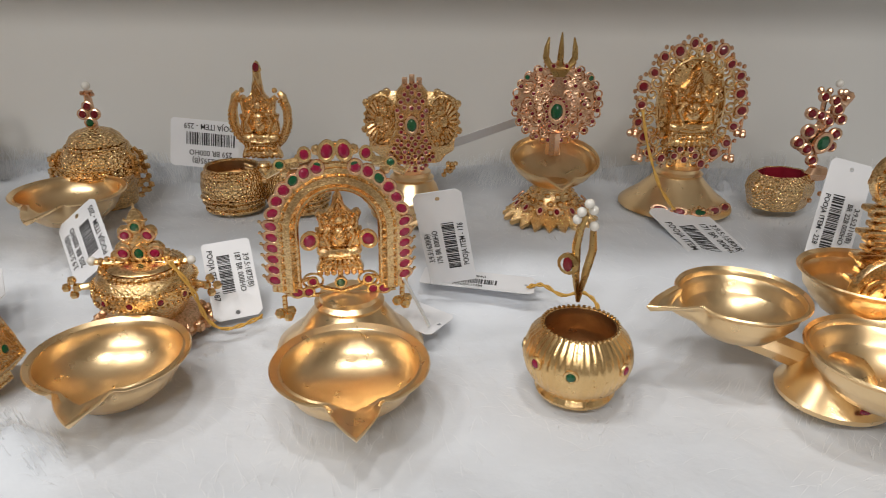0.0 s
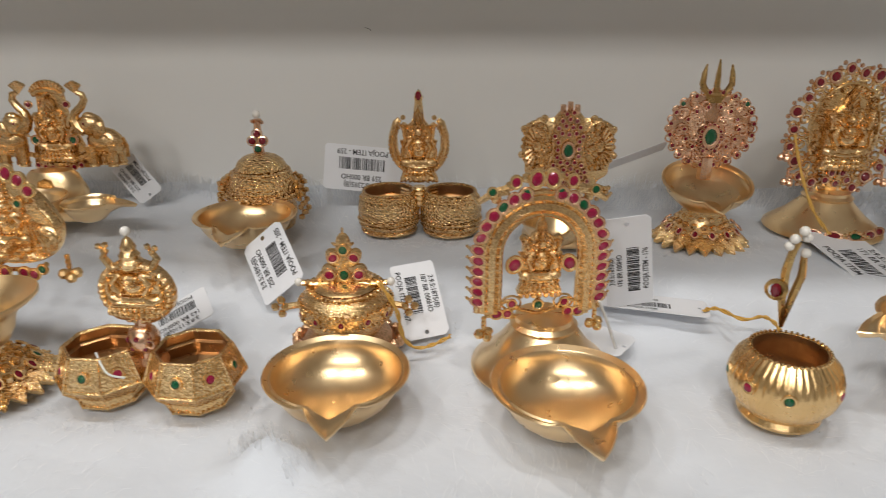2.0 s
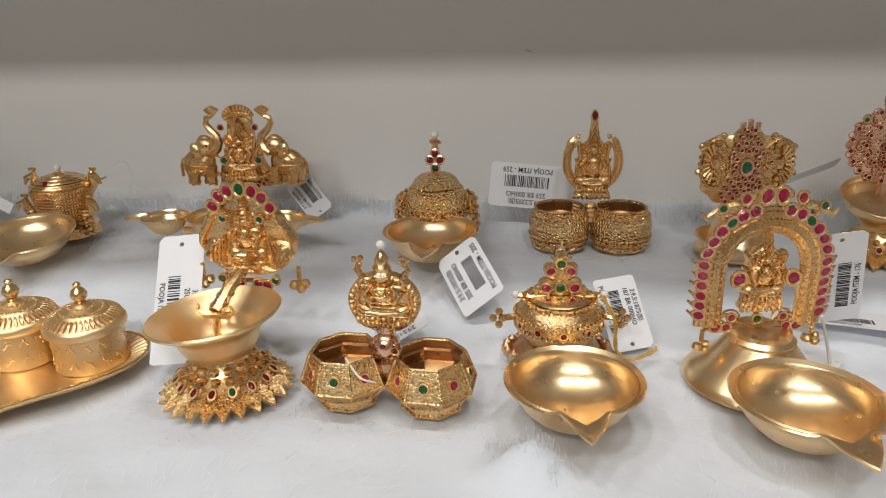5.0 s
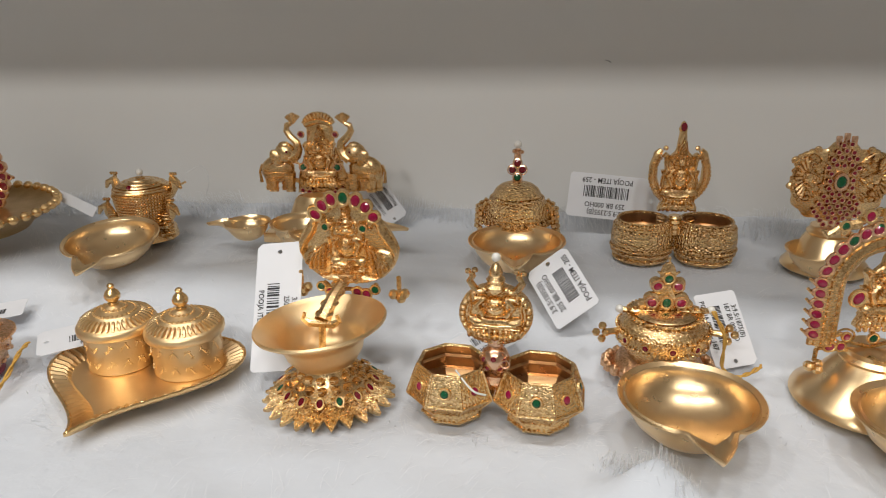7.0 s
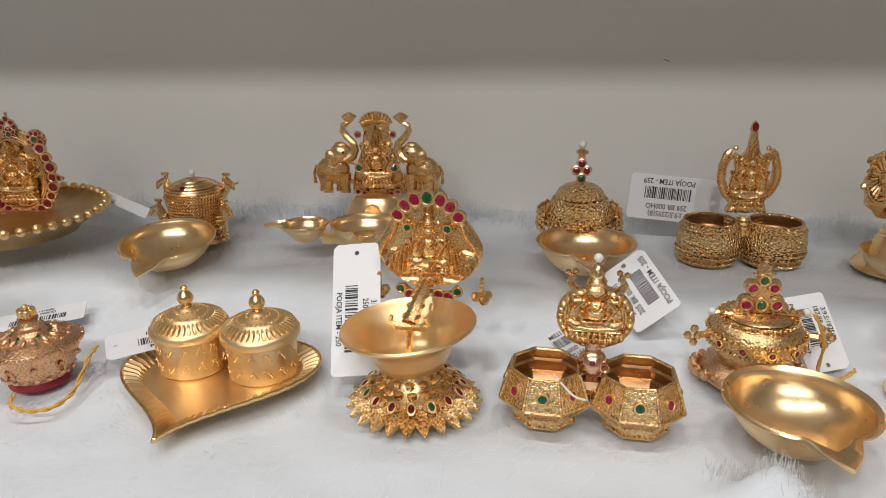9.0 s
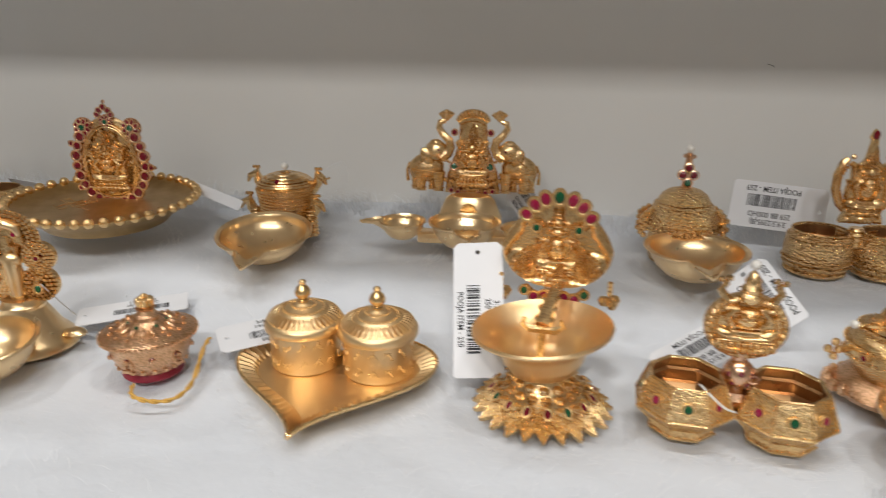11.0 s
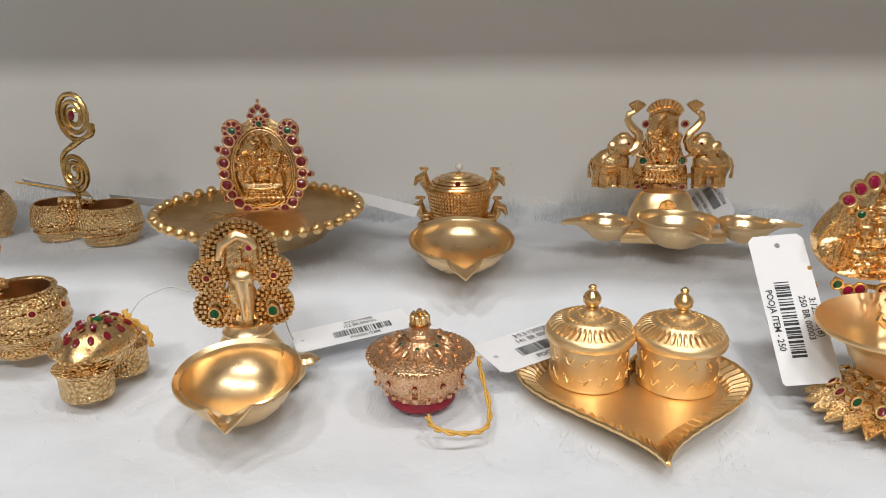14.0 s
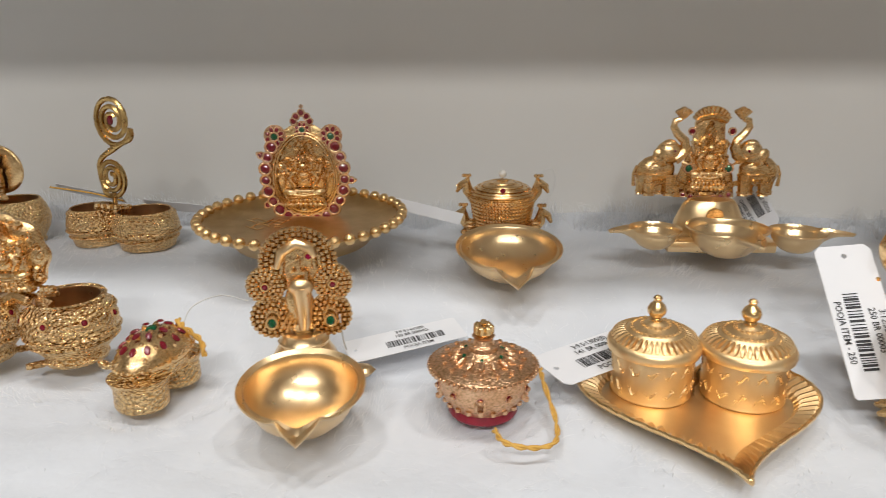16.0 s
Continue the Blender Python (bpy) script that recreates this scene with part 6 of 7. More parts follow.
def dome_lamp():
    t = thing("dome_lamp", -0.1735, 0.3570, 0.0180, 2, "gold oil lamp with domed chased box and stone finial", "oil lamp", foot=0.02)
    a = bmesh.new()
    diya(a, 0.0265, 0.0165, 0.0165, at(0.001, -0.0405, 0.0035), rim=0.12)
    part("bowl", a, GOLD_SATIN, t, "smooth satin bowl with pouring lip")
    a = bmesh.new()
    lathe(a, [(0, 0.0), (0.0165, 0.0), (0.0185, 0.008), (0.0178, 0.0165), (0.0196, 0.0178), (0.0205, 0.0192), (0.0200, 0.0205), (0.0203, 0.0225), (0.0192, 0.0270), (0.0168, 0.0315), (0.0144, 0.0338), (0.0136, 0.0336)], 48)
    for r, z in ((0.0206, 0.0186), (0.0204, 0.0235), (0.0158, 0.0328)):
        hoop(a, 0, 0, z, r, r, 0.0007, 40, 5)
    for i in range(36):
        an = TAU * i / 36
        ball(a, 0.0206 * math.cos(an), 0.0206 * math.sin(an), 0.0208, 0.0013, n=5)
    part("body", a, GOLD_CHASED, t, "chased gold body")
    a = bmesh.new()
    lathe(a, [(0.0136, 0.0334), (0.0146, 0.0342), (0.0144, 0.0352), (0.0126, 0.0384), (0.0094, 0.0408), (0.0045, 0.0424), (0, 0.0428)], 40)
    lid = part("lid", a, GOLD_CHASED, t, "domed chased lid")
    b = bmesh.new()
    tube(b, [(0, 0, 0.042), (0, 0, 0.062)], [0.0030, 0.0018], 8)
    for x, z, k in ((-0.0030, 0.0500, "ruby"), (0.0030, 0.0500, "ruby"), (0, 0.0540, "ruby"), (0, 0.0455, "emerald")):
        lathe(b, [(0.0030, 0.0), (0.0030, 0.0018), (0.0022, 0.0022)], 10, pose(x, -0.0010, z, 90, 0, 0))
        gem(lid, k, x, -0.0028, z, 0.0022)
    for i in range(5):
        ball(b, 0.0026 * math.cos(i * 1.26), 0.0026 * math.sin(i * 1.26), 0.0600 + 0.0008 * (i % 2), 0.0013, n=6)
    part("finial", b, PINK_SET, lid, "small finial of red stones")
    bead(lid, "pearl", 0, 0, 0.0645, 0.0023)
    for an in (-165, -15, 10, 170):
        c = bmesh.new()
        x, y = 0.0215 * math.cos(radians(an)), 0.0215 * math.sin(radians(an))
        tube(c, [(x * 0.85, y * 0.9, 0.031), (x * 0.98, y, 0.027), (x * 1.04, y * 1.04, 0.018)], 0.0012, 6)
        for i in range(9):
            ball(c, x * (1.0 + 0.09 * (i % 2)) + 0.00025 * i * (1 if x > 0 else -0.4), y - 0.0008 * (i % 3), 0.0280 - 0.0026 * i * (1 if x > 0 else 0.6), 0.0019, n=6)
        part("bead_chain", c, GOLD_CAST, t)


def elephant_lamp():
    t = thing("elephant_lamp", -0.2960, 0.352, 0.0195, 3, "gold three-bowl lamp with elephant and idol plaque", "oil lamp", foot=0.02)
    FOOT.append((-0.296, 0.32, 0.016)), FOOT.append((-0.331, 0.335, 0.012)), FOOT.append((-0.261, 0.335, 0.012))
    for x, y, z, rr, d, reach, rz in ((0.0, -0.0255, 0.0070, 0.0205, 0.0150, 0.014, 10), (-0.0360, -0.0235, 0.0100, 0.0135, 0.0105, 0.0110, -84), (0.0345, -0.0275, 0.0100, 0.0140, 0.0105, 0.0135, 84)):
        a = bmesh.new()
        diya(a, rr, d, reach, at(x, y, z, 0, 0, rz), rim=0.10, n=72, width=0.36)
        part("bowl", a, GOLD_SATIN, t, "smooth satin bowl with pouring lip")
    a = bmesh.new()
    lathe(a, [(0, 0), (0.0185, 0), (0.0190, 0.004), (0.0180, 0.0160), (0.0140, 0.0255), (0.0115, 0.0280), (0, 0.0285)], 32, at(0, 0.004, 0.002, s=(1.05, 0.6, 1)))
    box(a, 0, -0.016, 0.010, 0.056, 0.012, 0.006, bev=0.001)
    part("foot", a, GOLD_SATIN, t)
    Y, b = 0.016, bmesh.new()
    slab(b, [(-0.017, 0.028), (0.017, 0.028), (0.0155, 0.040), (0.009, 0.058), (0.008, 0.072), (0, 0.0745), (-0.008, 0.072), (-0.009, 0.058), (-0.0155, 0.040)], Y + 0.001, Y + 0.0026)
    figure(b, 0, Y - 0.001, 0.0320, 0.0230, 0.0395)
    for i in range(11):
        an = math.pi * (0.08 + 0.84 * i / 10)
        tube(b, [(-0.0065 * math.cos(an), Y, 0.0700 + 0.0040 * math.sin(an)), (-0.0100 * math.cos(an), Y - 0.001, 0.0722 + 0.0072 * math.sin(an))], [0.0010, 0.0014], 6)
    tube(b, [(-0.0085, Y - 0.001, 0.0712), (-0.005, Y - 0.001, 0.0732), (0, Y - 0.001, 0.0740), (0.005, Y - 0.001, 0.0732), (0.0085, Y - 0.001, 0.0712)], 0.0016, 6)
    for s in (-1, 1):
        # an elephant in the round, trunk raised
        ball(b, s * 0.0285, Y, 0.0435, 0.0112, (1.0, 0.5, 0.80), 16, (0, s * 14, 0))
        ball(b, s * 0.0220, Y - 0.0010, 0.0540, 0.0074, (1.0, 0.75, 0.92), 14)
        ball(b, s * 0.0222, Y - 0.0025, 0.0590, 0.0034, (1.2, 0.8, 0.8), 10)
        ball(b, s * 0.0275, Y - 0.0045, 0.0515, 0.0050, (0.75, 0.35, 1.15), 12, (0, s * 25, 0))
        tube(b, [(s * 0.0190, Y - 0.002, 0.0510), (s * 0.0150, Y - 0.002, 0.0535), (s * 0.0134, Y - 0.002, 0.0570), (s * 0.0142, Y - 0.002, 0.0608), (s * 0.0182, Y - 0.001, 0.0645), (s * 0.0205, Y - 0.001, 0.0682), (s * 0.0198, Y - 0.001, 0.0715), (s * 0.0168, Y - 0.001, 0.0725)], [0.0042, 0.0034, 0.0029, 0.0025, 0.0023, 0.0021, 0.0019, 0.0015], 8)
        for i in range(7):
            tube(b, [(s * 0.0160, Y - 0.001, 0.0725), (s * (0.0158 + 0.0013 * (i - 3)), Y - 0.002, 0.0790 - 0.0006 * abs(i - 3))], [0.0008, 0.0014], 5)
        tube(b, [(s * 0.0150, Y - 0.004, 0.0490), (s * 0.0118, Y - 0.006, 0.0480)], [0.0011, 0.0004], 5)
        for x, dy in ((0.0205, -0.002), (0.0245, 0.002), (0.0315, -0.002), (0.0350, 0.002)):
            tube(b, [(s * x, Y + dy, 0.042), (s * x, Y + dy, 0.0320), (s * x, Y + dy - 0.0005, 0.0295)], [0.0042, 0.0028, 0.0032], 8)
            hoop(b, s * x, Y + dy, 0.0315, 0.0031, 0.0031, 0.0005, 10, 4)
        tube(b, [(s * 0.0385, Y, 0.0465), (s * 0.0405, Y, 0.0420), (s * 0.0400, Y, 0.0350)], [0.0010, 0.0008, 0.0012], 5)
        for i in range(10):
            ball(b, s * (0.0235 + 0.0013 * i), Y - 0.0056 + 0.00025 * abs(i - 4), 0.0500 - 0.00022 * (i - 3) ** 2, 0.0009, n=6)
            ball(b, s * (0.0245 + 0.0012 * i), Y - 0.0058 + 0.0003 * abs(i - 4), 0.0420, 0.0009, n=6)
            ball(b, s * (0.0245 + 0.0012 * i), Y - 0.0058 + 0.0003 * abs(i - 4), 0.0385 - 0.001 * (i % 2), 0.0008, n=6)
        for i in range(4):
            ball(b, s * (0.0075 + 0.003 * i), Y - 0.001, 0.0335 + 0.001 * i, 0.0024, (1.1, 0.6, 0.7), 6)
    tube(b, [(0, Y + 0.001, 0.020), (0, Y + 0.001, 0.032)], 0.0050, 8)
    tube(b, [(0, -0.006, 0.022), (0, Y + 0.001, 0.026)], 0.0050, 8)
    part("plaque", b, GOLD_CAST, t, "cast gold plaque of two elephants and idol")
    c = bmesh.new()
    for s in (-1, 1):
        set_gem("pink", t, "emerald", s * 0.0108, Y - 0.0030, 0.0455, 0.0021)
        set_gem("pink", t, "ruby", s * 0.0108, Y - 0.0030, 0.0660, 0.0016)
        gem(t, "ruby", s * 0.0200, Y - 0.0060, 0.0555, 0.0009)
    for i in range(7):
        x = (i - 3) * 0.0042
        set_gem("pink", t, "ruby", x, Y - 0.0025, 0.0285 + 0.00022 * (i - 3) ** 2, 0.0013)
    part("bead_trim", c, PINK_SET, t)


def barrel_lamp():
    t = thing("barrel_lamp", -0.4105, 0.3490, 0.0190, 2, "gold oil lamp with ribbed lidded pot and bird heads", "oil lamp", foot=0.02)
    a = bmesh.new()
    diya(a, 0.0268, 0.0155, 0.0150, at(0.003, -0.0425, 0.0010, 9, 0, 5), rim=0.11)
    part("bowl", a, GOLD_SATIN, t, "smooth satin bowl with pouring lip")
    a = bmesh.new()
    prof = [(0, 0.002), (0.0185, 0.002), (0.0175, 0.008)]
    for i in range(13):
        z = 0.008 + 0.0020 * i
        r = 0.0138 + 0.0036 * (i / 12) ** 1.2
        prof += [(r, z), (r + 0.0006, z + 0.0010)]
    prof += [(0.0150, 0.0345), (0, 0.0347)]
    lathe(a, prof, 48)
    for i in range(12):
        r = 0.0144 + 0.0036 * (i / 12) ** 1.2
        for k in range(0, 30):
            an = math.pi + math.pi * k / 29
            ball(a, r * math.cos(an), r * math.sin(an), 0.0090 + 0.0020 * i, 0.00100, n=5)
    part("body", a, GOLD_CAST, t, "body of beaded rings")
    b = bmesh.new()
    lathe(b, [(0.0150, 0.0325), (0.0170, 0.0328), (0.0162, 0.0345), (0.0140, 0.0368), (0.0104, 0.0388), (0.0055, 0.0403), (0, 0.0410)], 40)
    for i in range(5):
        hoop(b, 0, 0, (0.0342, 0.0354, 0.0368, 0.0382, 0.0395)[i], (0.0170, 0.0158, 0.0140, 0.0112, 0.0072)[i], (0.0170, 0.0158, 0.0140, 0.0112, 0.0072)[i], 0.0010, 40, 6)
    for i in range(4):
        ball(b, 0.002 * math.cos(i * 1.57), 0.002 * math.sin(i * 1.57), 0.0405, 0.0015, n=6)
    lid = part("lid", b, GOLD_CAST, t, "ribbed lid")
    gem(lid, "ruby", 0, 0, 0, 0.0017, m=pose(0, -0.0142, 0.0378, 55, 0, 0))
    bead(lid, "pearl", 0, 0, 0.0445, 0.0022)
    for s in (-1, 1):
        c = bmesh.new()
        for x, y, z in ((0.0210, -0.006, 0.022), (0.0195, 0.004, 0.0365)):
            tube(c, [(s * (x - 0.004), y, z - 0.008), (s * x, y, z - 0.002), (s * (x + 0.001), y - 0.001, z + 0.003), (s * (x + 0.004), y - 0.002, z + 0.001), (s * (x + 0.006), y - 0.002, z - 0.003)], [0.0030, 0.0032, 0.0030, 0.0020, 0.0008], 7)
            for i in range(3):
                ball(c, s * (x - 0.001 + 0.0016 * i), y, z + 0.0062, 0.0012, n=6)
            tube(c, [(s * x, y, z + 0.003), (s * x, y, z + 0.006)], 0.0011, 5)
        for i in range(10):
            ball(c, s * (0.0165 + 0.0045 * math.sin(i)), -0.010 + 0.003 * math.cos(i * 1.3), 0.003 + 0.0014 * i, 0.0020, (1, 0.8, 0.8), 6)
        tube(c, [(s * 0.020, 0.006, 0.034), (s * 0.026, 0.008, 0.0365)], 0.0007, 5)
        tube(c, [(s * 0.0185, -0.007, 0.004), (s * 0.0180, -0.006, 0.020)], [0.0028, 0.0022], 8)
        for i in range(7):
            hoop(c, s * (0.0185 - 0.0001 * i), -0.0068, 0.0045 + 0.0024 * i, 0.0030, 0.0030, 0.0008, 14, 5)
        part("bird_ornament", c, GOLD_CAST, t, "cast gold bird heads")
    for s in (-1, 1):
        gem(t, "ruby", s * 0.0205, -0.0085, 0.0200, 0.0008)


def tray_with_plaque():
    t = thing("round_tray", -0.5170, 0.3210, 0.0275, 22, "gold round tray with beaded rim and idol plaque", "tray", foot=0.036)

    def leaf(q, f):
        c_, s_ = math.cos(q), math.sin(q)
        return (0.0545 * f * math.copysign(abs(c_) ** 1.05, c_), 0.0480 * f * math.copysign(abs(s_) ** 1.06, s_))

    a = bmesh.new()
    rings = []
    for f, z in ((0, 0.0100), (0.70, 0.0102), (0.88, 0.0112), (0.95, 0.0135), (0.985, 0.0145), (1.0, 0.0142), (0.96, 0.0122), (0.86, 0.0085), (0.72, 0.0040), (0.66, 0.0), (0, 0.0)):
        rings.append([a.verts.new((0, 0, z))] if f == 0 else [a.verts.new((*leaf(TAU * i / 90, f), z)) for i in range(90)])
    skin(a, rings)
    part("tray_body", a, GOLD_ANTIQUE, t)
    for i in range(42):
        q = TAU * i / 42
        x, y = leaf(q, 0.99)
        bead(t, "gold_bead", x, y, 0.0148, 0.0030)
    b = bmesh.new()
    r1 = random.Random(12)
    for i in range(9):
        x, y = r1.uniform(-0.030, -0.008), r1.uniform(-0.010, 0.012)
        tube(b, [(x + 0.003 * k, y + 0.004 * math.sin(k * 1.3 + i), 0.0103) for k in range(4)], 0.0003, 4)
    part("engraving", b, GOLD_BRIGHT, t)
    t.matrix_basis = t.matrix_basis @ pose(0, 0, 0.004, 4, 0, 0)
    p = thing("stone_plaque", -0.5180, 0.3340, 0.0275, 8, "oval gold idol plaque bordered with red stone flowers", "plaque")
    Y, zc = 0.0, 0.0375
    b = bmesh.new()
    egg = lambda w, h: polar(lambda q: (w * math.cos(q) * (1 - 0.10 * math.sin(q)), h * math.sin(q)), 40, 0, zc)
    slab(b, egg(0.0215, 0.0275), Y + 0.0008, Y + 0.0026, 0.0)
    for w in (0.0170, 0.0158):
        tube(b, [(x, Y - 0.001, z) for x, z in egg(w, w * 1.33)], 0.0006, 5, True)
    figure(b, 0, Y - 0.002, zc - 0.0185, 0.0255, 0.0375)
    knobs(b, lambda x, z: 0.35 < (x / 0.0150) ** 2 + ((z - zc) / 0.020) ** 2 < 1, 22, 0.0014, Y - 0.0012, random.Random(21), True, 0, 0.016, zc - 0.022, zc + 0.022)
    tube(b, [(0, Y + 0.002, zc - 0.024), (0, Y + 0.003, 0.0)], 0.0045, 8)
    part("relief", b, GOLD_CAST, p, "oval cast gold idol relief")
    c = bmesh.new()
    for i in range(26):
        an = -math.pi / 2 + TAU * i / 26
        rx, rz_ = 0.0215 * (1 - 0.06 * math.sin(an)), 0.0262
        if math.sin(an) > 0.62:
            continue
        w = 0.0031 + 0.0005 * (i % 2)
        set_gem("pink", p, "ruby", rx * math.cos(an), Y - 0.001, zc + rz_ * math.sin(an), w * 0.75, w * 0.75)
        lathe(c, [(w, 0.0), (w * 1.05, 0.0016), (w * 0.7, 0.0018)], 10, pose(rx * math.cos(an), Y + 0.0012, zc + rz_ * math.sin(an), 90, 0, 0))
        if i % 4 == 2:
            set_gem("pink", p, "ruby", (rx + 0.0036) * math.cos(an), Y - 0.001, zc + (rz_ + 0.0036) * math.sin(an), 0.0015)
            ball(c, (rx + 0.0056) * math.cos(an), Y, zc + (rz_ + 0.0056) * math.sin(an), 0.0013, n=6)
    for cx, cz, r in ((-0.0150, zc + 0.0205, 0.0056), (0.0150, zc + 0.0205, 0.0056), (0, zc + 0.0240, 0.0042)):
        lathe(c, [(0, 0), (r * 1.08, 0.0), (r * 1.1, 0.0014), (0, 0.0020)], 18, pose(cx, Y + 0.0020, cz, 90, 0, 0))
        for i in range(8):
            an = TAU * (i + 0.5) / 8
            set_gem("pink", p, "ruby", cx + r * 0.68 * math.cos(an), Y - 0.0005, cz + r * 0.68 * math.sin(an), r * 0.26, r * 0.20, math.degrees(an))
        set_gem("pink", p, "emerald", cx, Y - 0.0012, cz, r * 0.30 + 0.0003)
    for x, z in ((-0.0042, 0.0285), (0.0042, 0.0285), (0, 0.0330), (-0.0028, 0.0310), (0.0028, 0.0310)):
        set_gem("pink", p, "ruby", x, Y - 0.001, zc + z, 0.0015)
    ball(c, 0, Y, zc + 0.0362, 0.0013, n=6)
    part("stone_border", c, PINK_SET, p, "pink gold border of red stones")


def spiral_pots():
    t = thing("twin_pots", -0.6420, 0.3540, 0.0160, -8, "joined pair of chased gold pots with wire spirals", "twin pots", "twin pots", foot=0.016)
    FOOT.append((-0.66, 0.356, 0.014)), FOOT.append((-0.624, 0.351, 0.016))
    for s, rr in ((-1, 0.0170), (1, 0.0192)):
        a, b = bmesh.new(), bmesh.new()
        m = at(s * 0.0178, 0, 0)
        lathe(a, [(0, 0), (0.80 * rr, 0), (0.86 * rr, 0.0040), (0.92 * rr, 0.0058), (0.90 * rr, 0.0066), (0.98 * rr, 0.0085), (rr, 0.0130), (0.93 * rr, 0.0190), (0.80 * rr, 0.0226), (0.76 * rr, 0.0222)], 40, m)
        for f, z in ((0.92, 0.0058), (1.0, 0.0095), (0.90, 0.0200)):
            hoop(a, s * 0.0178, 0, z, f * rr, f * rr, 0.0007, 36, 5)
        part("pot", a, GOLD_CHASED, t)
        lathe(b, [(0.76 * rr, 0.0222), (0.78 * rr, 0.0150), (0.70 * rr, 0.006), (0, 0.005)], 30, m)
        part("hollow", b, INSIDE, t, "darker brown-gold inside")
    c = bmesh.new()
    for i in range(14):
        ball(c, 0.0016 * (i - 7), -0.005 + 0.004 * math.cos(i * 2.0), 0.0225 + 0.0016 * (i % 3), 0.0021, n=6)
    tube(c, [(0, 0, 0.008), (0, 0, 0.024)], 0.005, 8)
    part("joint", c, GOLD_CAST, t)
    d = bmesh.new()
    low = (0.0, -0.002, 0.0415)
    high = (0.006, -0.002, 0.0755)
    pts = []
    for i in range(46):
        u = i / 45
        an = math.pi * 0.5 - TAU * 2.6 * u
        r = 0.0020 + 0.0080 * u
        pts.append((low[0] + r * math.cos(an), low[1], low[2] + r * 1.18 * math.sin(an)))
    tube(d, pts, 0.00150, 7)
    pts2 = []
    for i in range(50):
        u = i / 49
        an = math.pi * 0.2 + TAU * 2.85 * u
        r = 0.0022 + 0.0100 * u
        pts2.append((high[0] + r * math.cos(an), high[1], high[2] + r * 1.25 * math.sin(an)))
    tube(d, pts2, 0.00155, 7)
    e0, e1 = Vector(pts2[-1]), Vector(pts[-1])
    link = [e0, e0 + Vector((0.0002, 0, -0.006)), Vector((0.0105, -0.002, 0.0625)), Vector((0.0030, -0.002, 0.0575)), Vector((-0.0030, -0.002, 0.0550)), Vector((-0.0085, -0.002, 0.0490)), e1]
    for _ in range(3):
        cut = [link[0]]
        for p, q in zip(link, link[1:]):
            cut += [p.lerp(q, 0.25), p.lerp(q, 0.75)]
        link = cut + [link[-1]]
    tube(d, link, 0.00150, 7)
    for i in range(6):
        hoop(d, -0.0035 + 0.0020 * i, -0.002, 0.0545 + 0.0014 * i, 0.0017, 0.0017, 0.0005, 12, 5)
    tube(d, [(0, -0.002, 0.0325), (0, -0.002, 0.022)], 0.0014, 7)
    part("spiral_wire", d, GOLD_WIRE, t, "antique gold wire in two spirals")
    gem(t, "ruby", high[0], -0.0036, high[2], 0.0021, 0.0030)


def end_pots():
    t = thing("twin_pots", -0.7270, 0.3520, 0.0160, 0, "joined pair of ribbed gold pots with idol", "twin pots", "twin pots", foot=0.02)
    FOOT.append((-0.71, 0.352, 0.016)), FOOT.append((-0.745, 0.352, 0.016))
    for s in (-1, 1):
        a, b = bmesh.new(), bmesh.new()
        pot(a, b, 0.0185, 0.0275, 0.76, 0.74, at(s * 0.0190, 0, 0), 40)
        part("pot", a, GOLD_CHASED, t)
        part("hollow", b, INSIDE, t, "darker brown-gold inside")
    c = bmesh.new()
    figure(c, 0.004, -0.001, 0.0260, 0.024, 0.038)
    slab(c, polar(lambda q: (0.0160 * math.cos(q), 0.0150 * math.sin(q)), 30, 0.010, 0.0450), 0.002, 0.004)
    tube(c, [(0, 0, 0.010), (0.002, 0, 0.030)], 0.005, 8)
    part("idol", c, GOLD_CAST, t)


for build in (ribbed_pot, arch_lamp, crowned_pot_lamp, eight_sided_pots, pedestal_lamp, heart_tray_and_jars, crown_box, peacock_lamp, oval_box, footed_pots, three_bowl_lamp,
              flower_box, oval_plaque_lamp, trident_lamp, shell_lamp, idol_pots, dome_lamp, elephant_lamp, barrel_lamp, tray_with_plaque, spiral_pots, end_pots):
    build()

# ---------------------------------------------------------------- the pile of the fur cloth


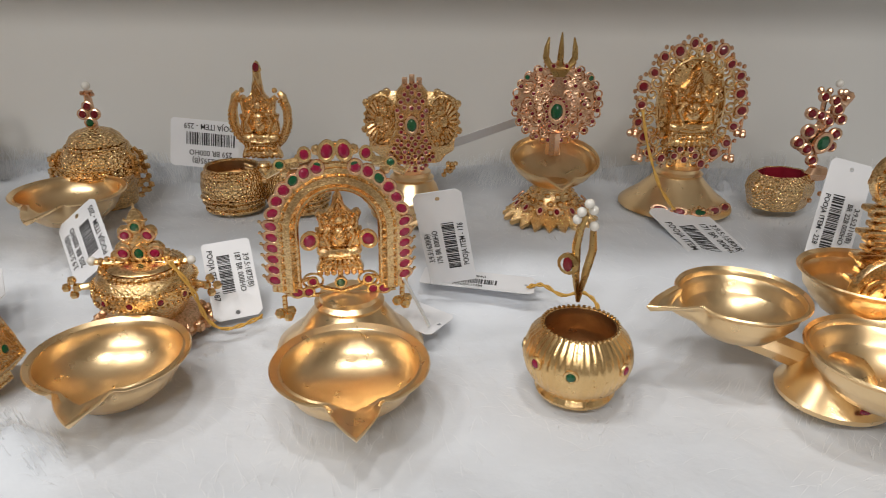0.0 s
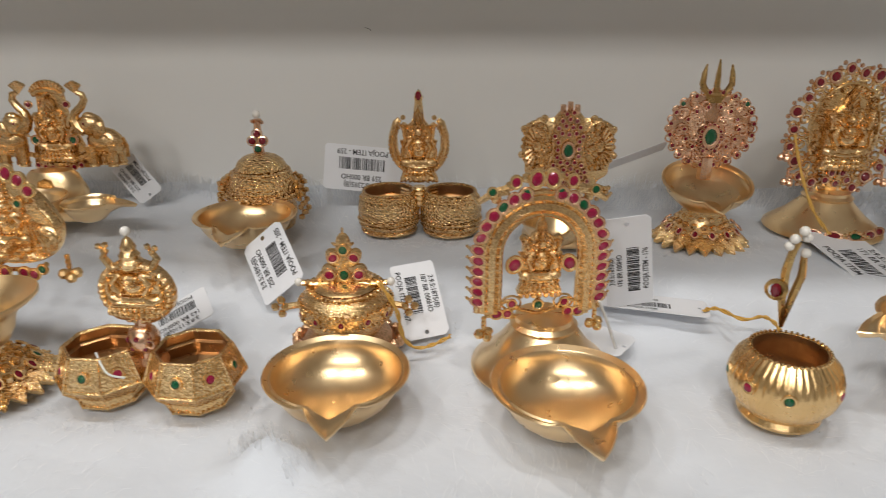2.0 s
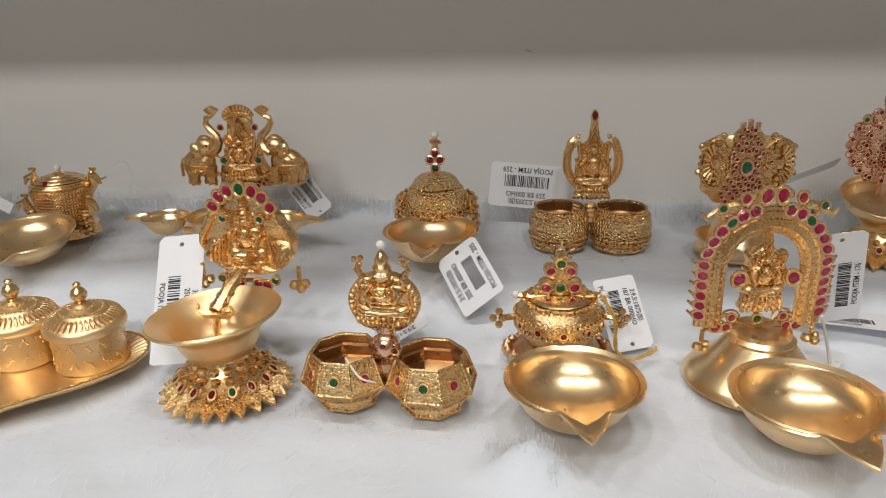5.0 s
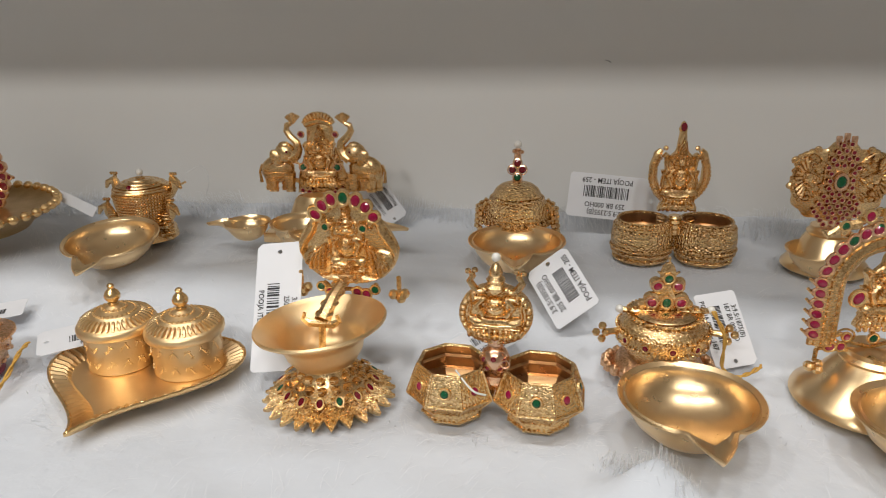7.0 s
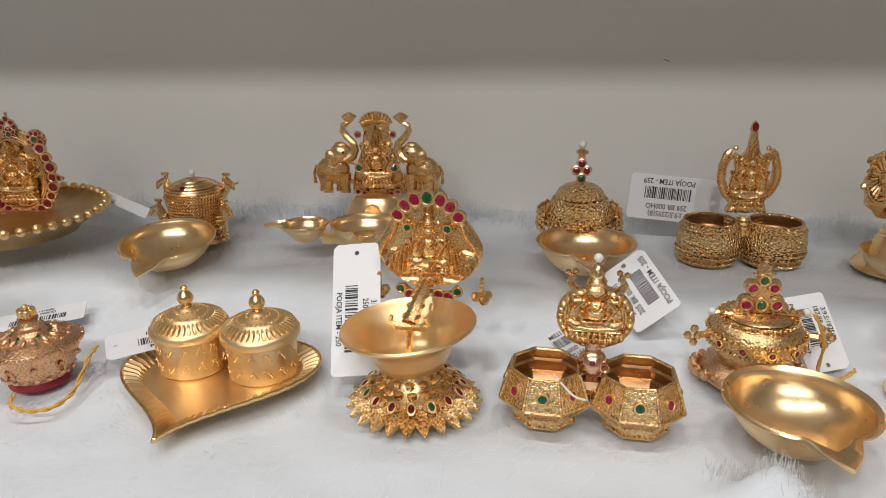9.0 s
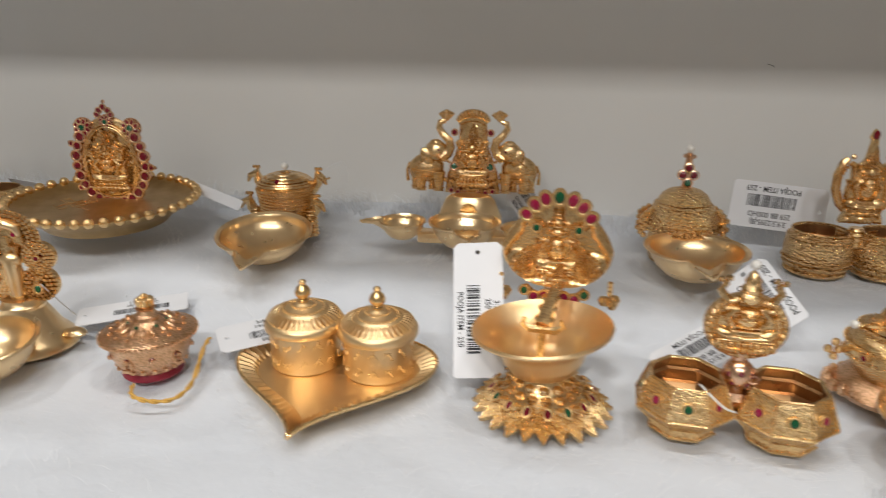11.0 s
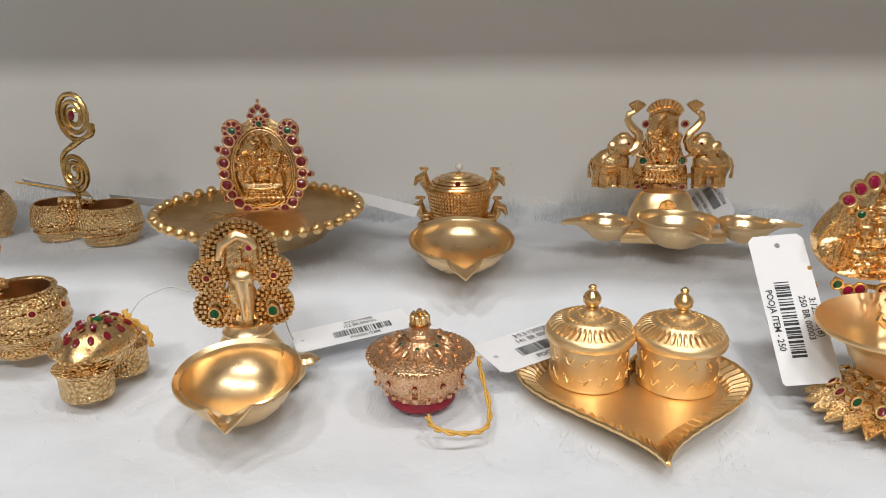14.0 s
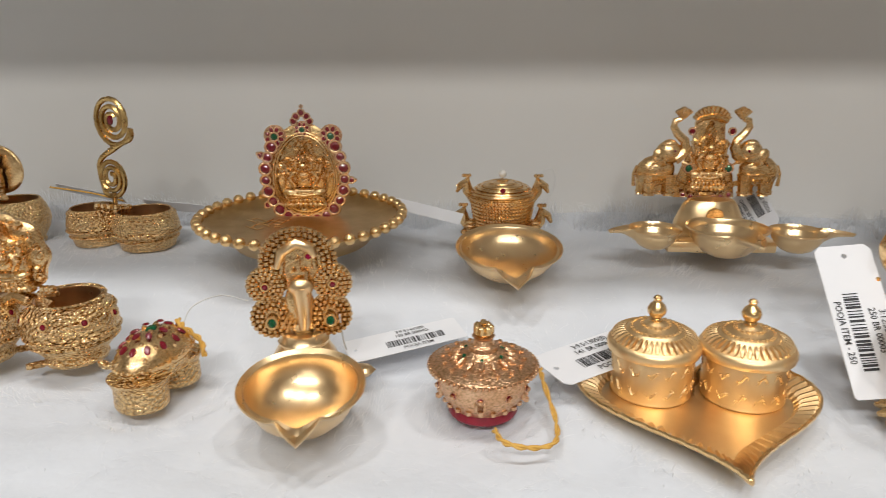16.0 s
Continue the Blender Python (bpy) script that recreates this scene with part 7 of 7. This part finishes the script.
def pile(count, x0, x1, y0, y1, length, lift, width, seed, near=None, clump=0.0):
    """Hairs as thin bent blades, combed in soft swirls and parted where things stand."""
    g = np.random.default_rng(seed)
    x, y = g.uniform(x0, x1, count), g.uniform(y0, y1, count)
    if near:
        q = np.array(near)[g.integers(0, len(near), count)]
        a, r = g.uniform(0, TAU, count), g.uniform(0, 1, count) ** 0.7
        r = q[:, 2] * 0.9 + 0.011 * r if near is FOOT else q[:, 2] * r
        x, y = q[:, 0] + r * np.cos(a), q[:, 1] + r * np.sin(a)
    tall = np.ones(count)
    if clump:
        cx, cy = g.uniform(x0, x1, count // 26), g.uniform(y0, y1, count // 26)
        pick = g.integers(0, len(cx), count)
        x, y = cx[pick] + g.normal(0, clump, count), cy[pick] + g.normal(0, clump * 0.6, count)
        tall = g.uniform(0.35, 1.5, len(cx))[pick]
    keep = y < 0.426
    for fx, fy, fr in FOOT:
        keep &= (x - fx) ** 2 + (y - fy) ** 2 > (fr * 0.88) ** 2
    x, y, tall = x[keep], y[keep], tall[keep]
    n = len(x)
    z = np.array([cloth_z(a, b) for a, b in zip(x, y)]) - 0.0030
    ang = 1.9 * np.sin(x * 19 + 2.0 * np.sin(y * 23)) + 1.3 * np.sin(y * 31 + x * 11) - math.pi / 2 + g.normal(0, 0.55, n)
    ln = length * g.uniform(0.55, 1.25, n)
    up = lift * tall * g.uniform(0.5, 1.5, n)
    d = np.stack([np.cos(ang) * ln, np.sin(ang) * ln, up], 1)
    side = np.stack([-np.sin(ang), np.cos(ang), 0.25 * g.normal(0, 1, n)], 1) * (width * g.uniform(0.6, 1.3, n))[:, None]
    p = np.stack([x, y, z], 1)
    mid = p + d * np.array([0.45, 0.45, 0.85])
    tip = p + d * np.array([1.0, 1.0, 0.9]) + np.stack([g.normal(0, 0.0012, n), g.normal(0, 0.0012, n), g.normal(0, 0.0005, n)], 1)
    tip[:, 1] = np.minimum(tip[:, 1], 0.4285)
    mid[:, 1] = np.minimum(mid[:, 1], 0.4285)
    co = np.stack([p - side, p + side, mid - side * 0.8, mid + side * 0.8, tip], 1).reshape(-1, 3) * K
    base = (np.arange(n) * 5)[:, None]
    tri = np.concatenate([base + np.array([0, 1, 3]), base + np.array([0, 3, 2]), base + np.array([2, 3, 4])], 1).reshape(-1)
    me = bpy.data.meshes.new("pile")
    me.vertices.add(len(co))
    me.vertices.foreach_set("co", co.ravel())
    me.loops.add(len(tri))
    me.loops.foreach_set("vertex_index", tri.astype(np.int32))
    me.polygons.add(len(tri) // 3)
    me.polygons.foreach_set("loop_start", np.arange(0, len(tri), 3, dtype=np.int32))
    me.update()
    me.validate()
    me.materials.append(HAIR)
    ob = new("pile", me)
    ob.parent = cloth
    return tagged(ob, "long soft white fur pile", kind="stuff")


pile(15000, -0.86, 0.30, 0.398, 0.426, 0.0100, 0.0085, 0.00010, 2, clump=0.0035)
pile(9000, 0, 1, 0, 1, 0.0065, 0.0030, 0.00007, 3, FOOT)
pile(9000, -0.84, 0.28, 0.075, 0.400, 0.0090, 0.0026, 0.00006, 5)
TUFTS = [(-0.115, 0.164, 0.008), (-0.107, 0.161, 0.007), (-0.122, 0.168, 0.007), (-0.129, 0.175, 0.006)]
pile(260, 0, 1, 0, 1, 0.0050, 0.0065, 0.00010, 7, TUFTS)
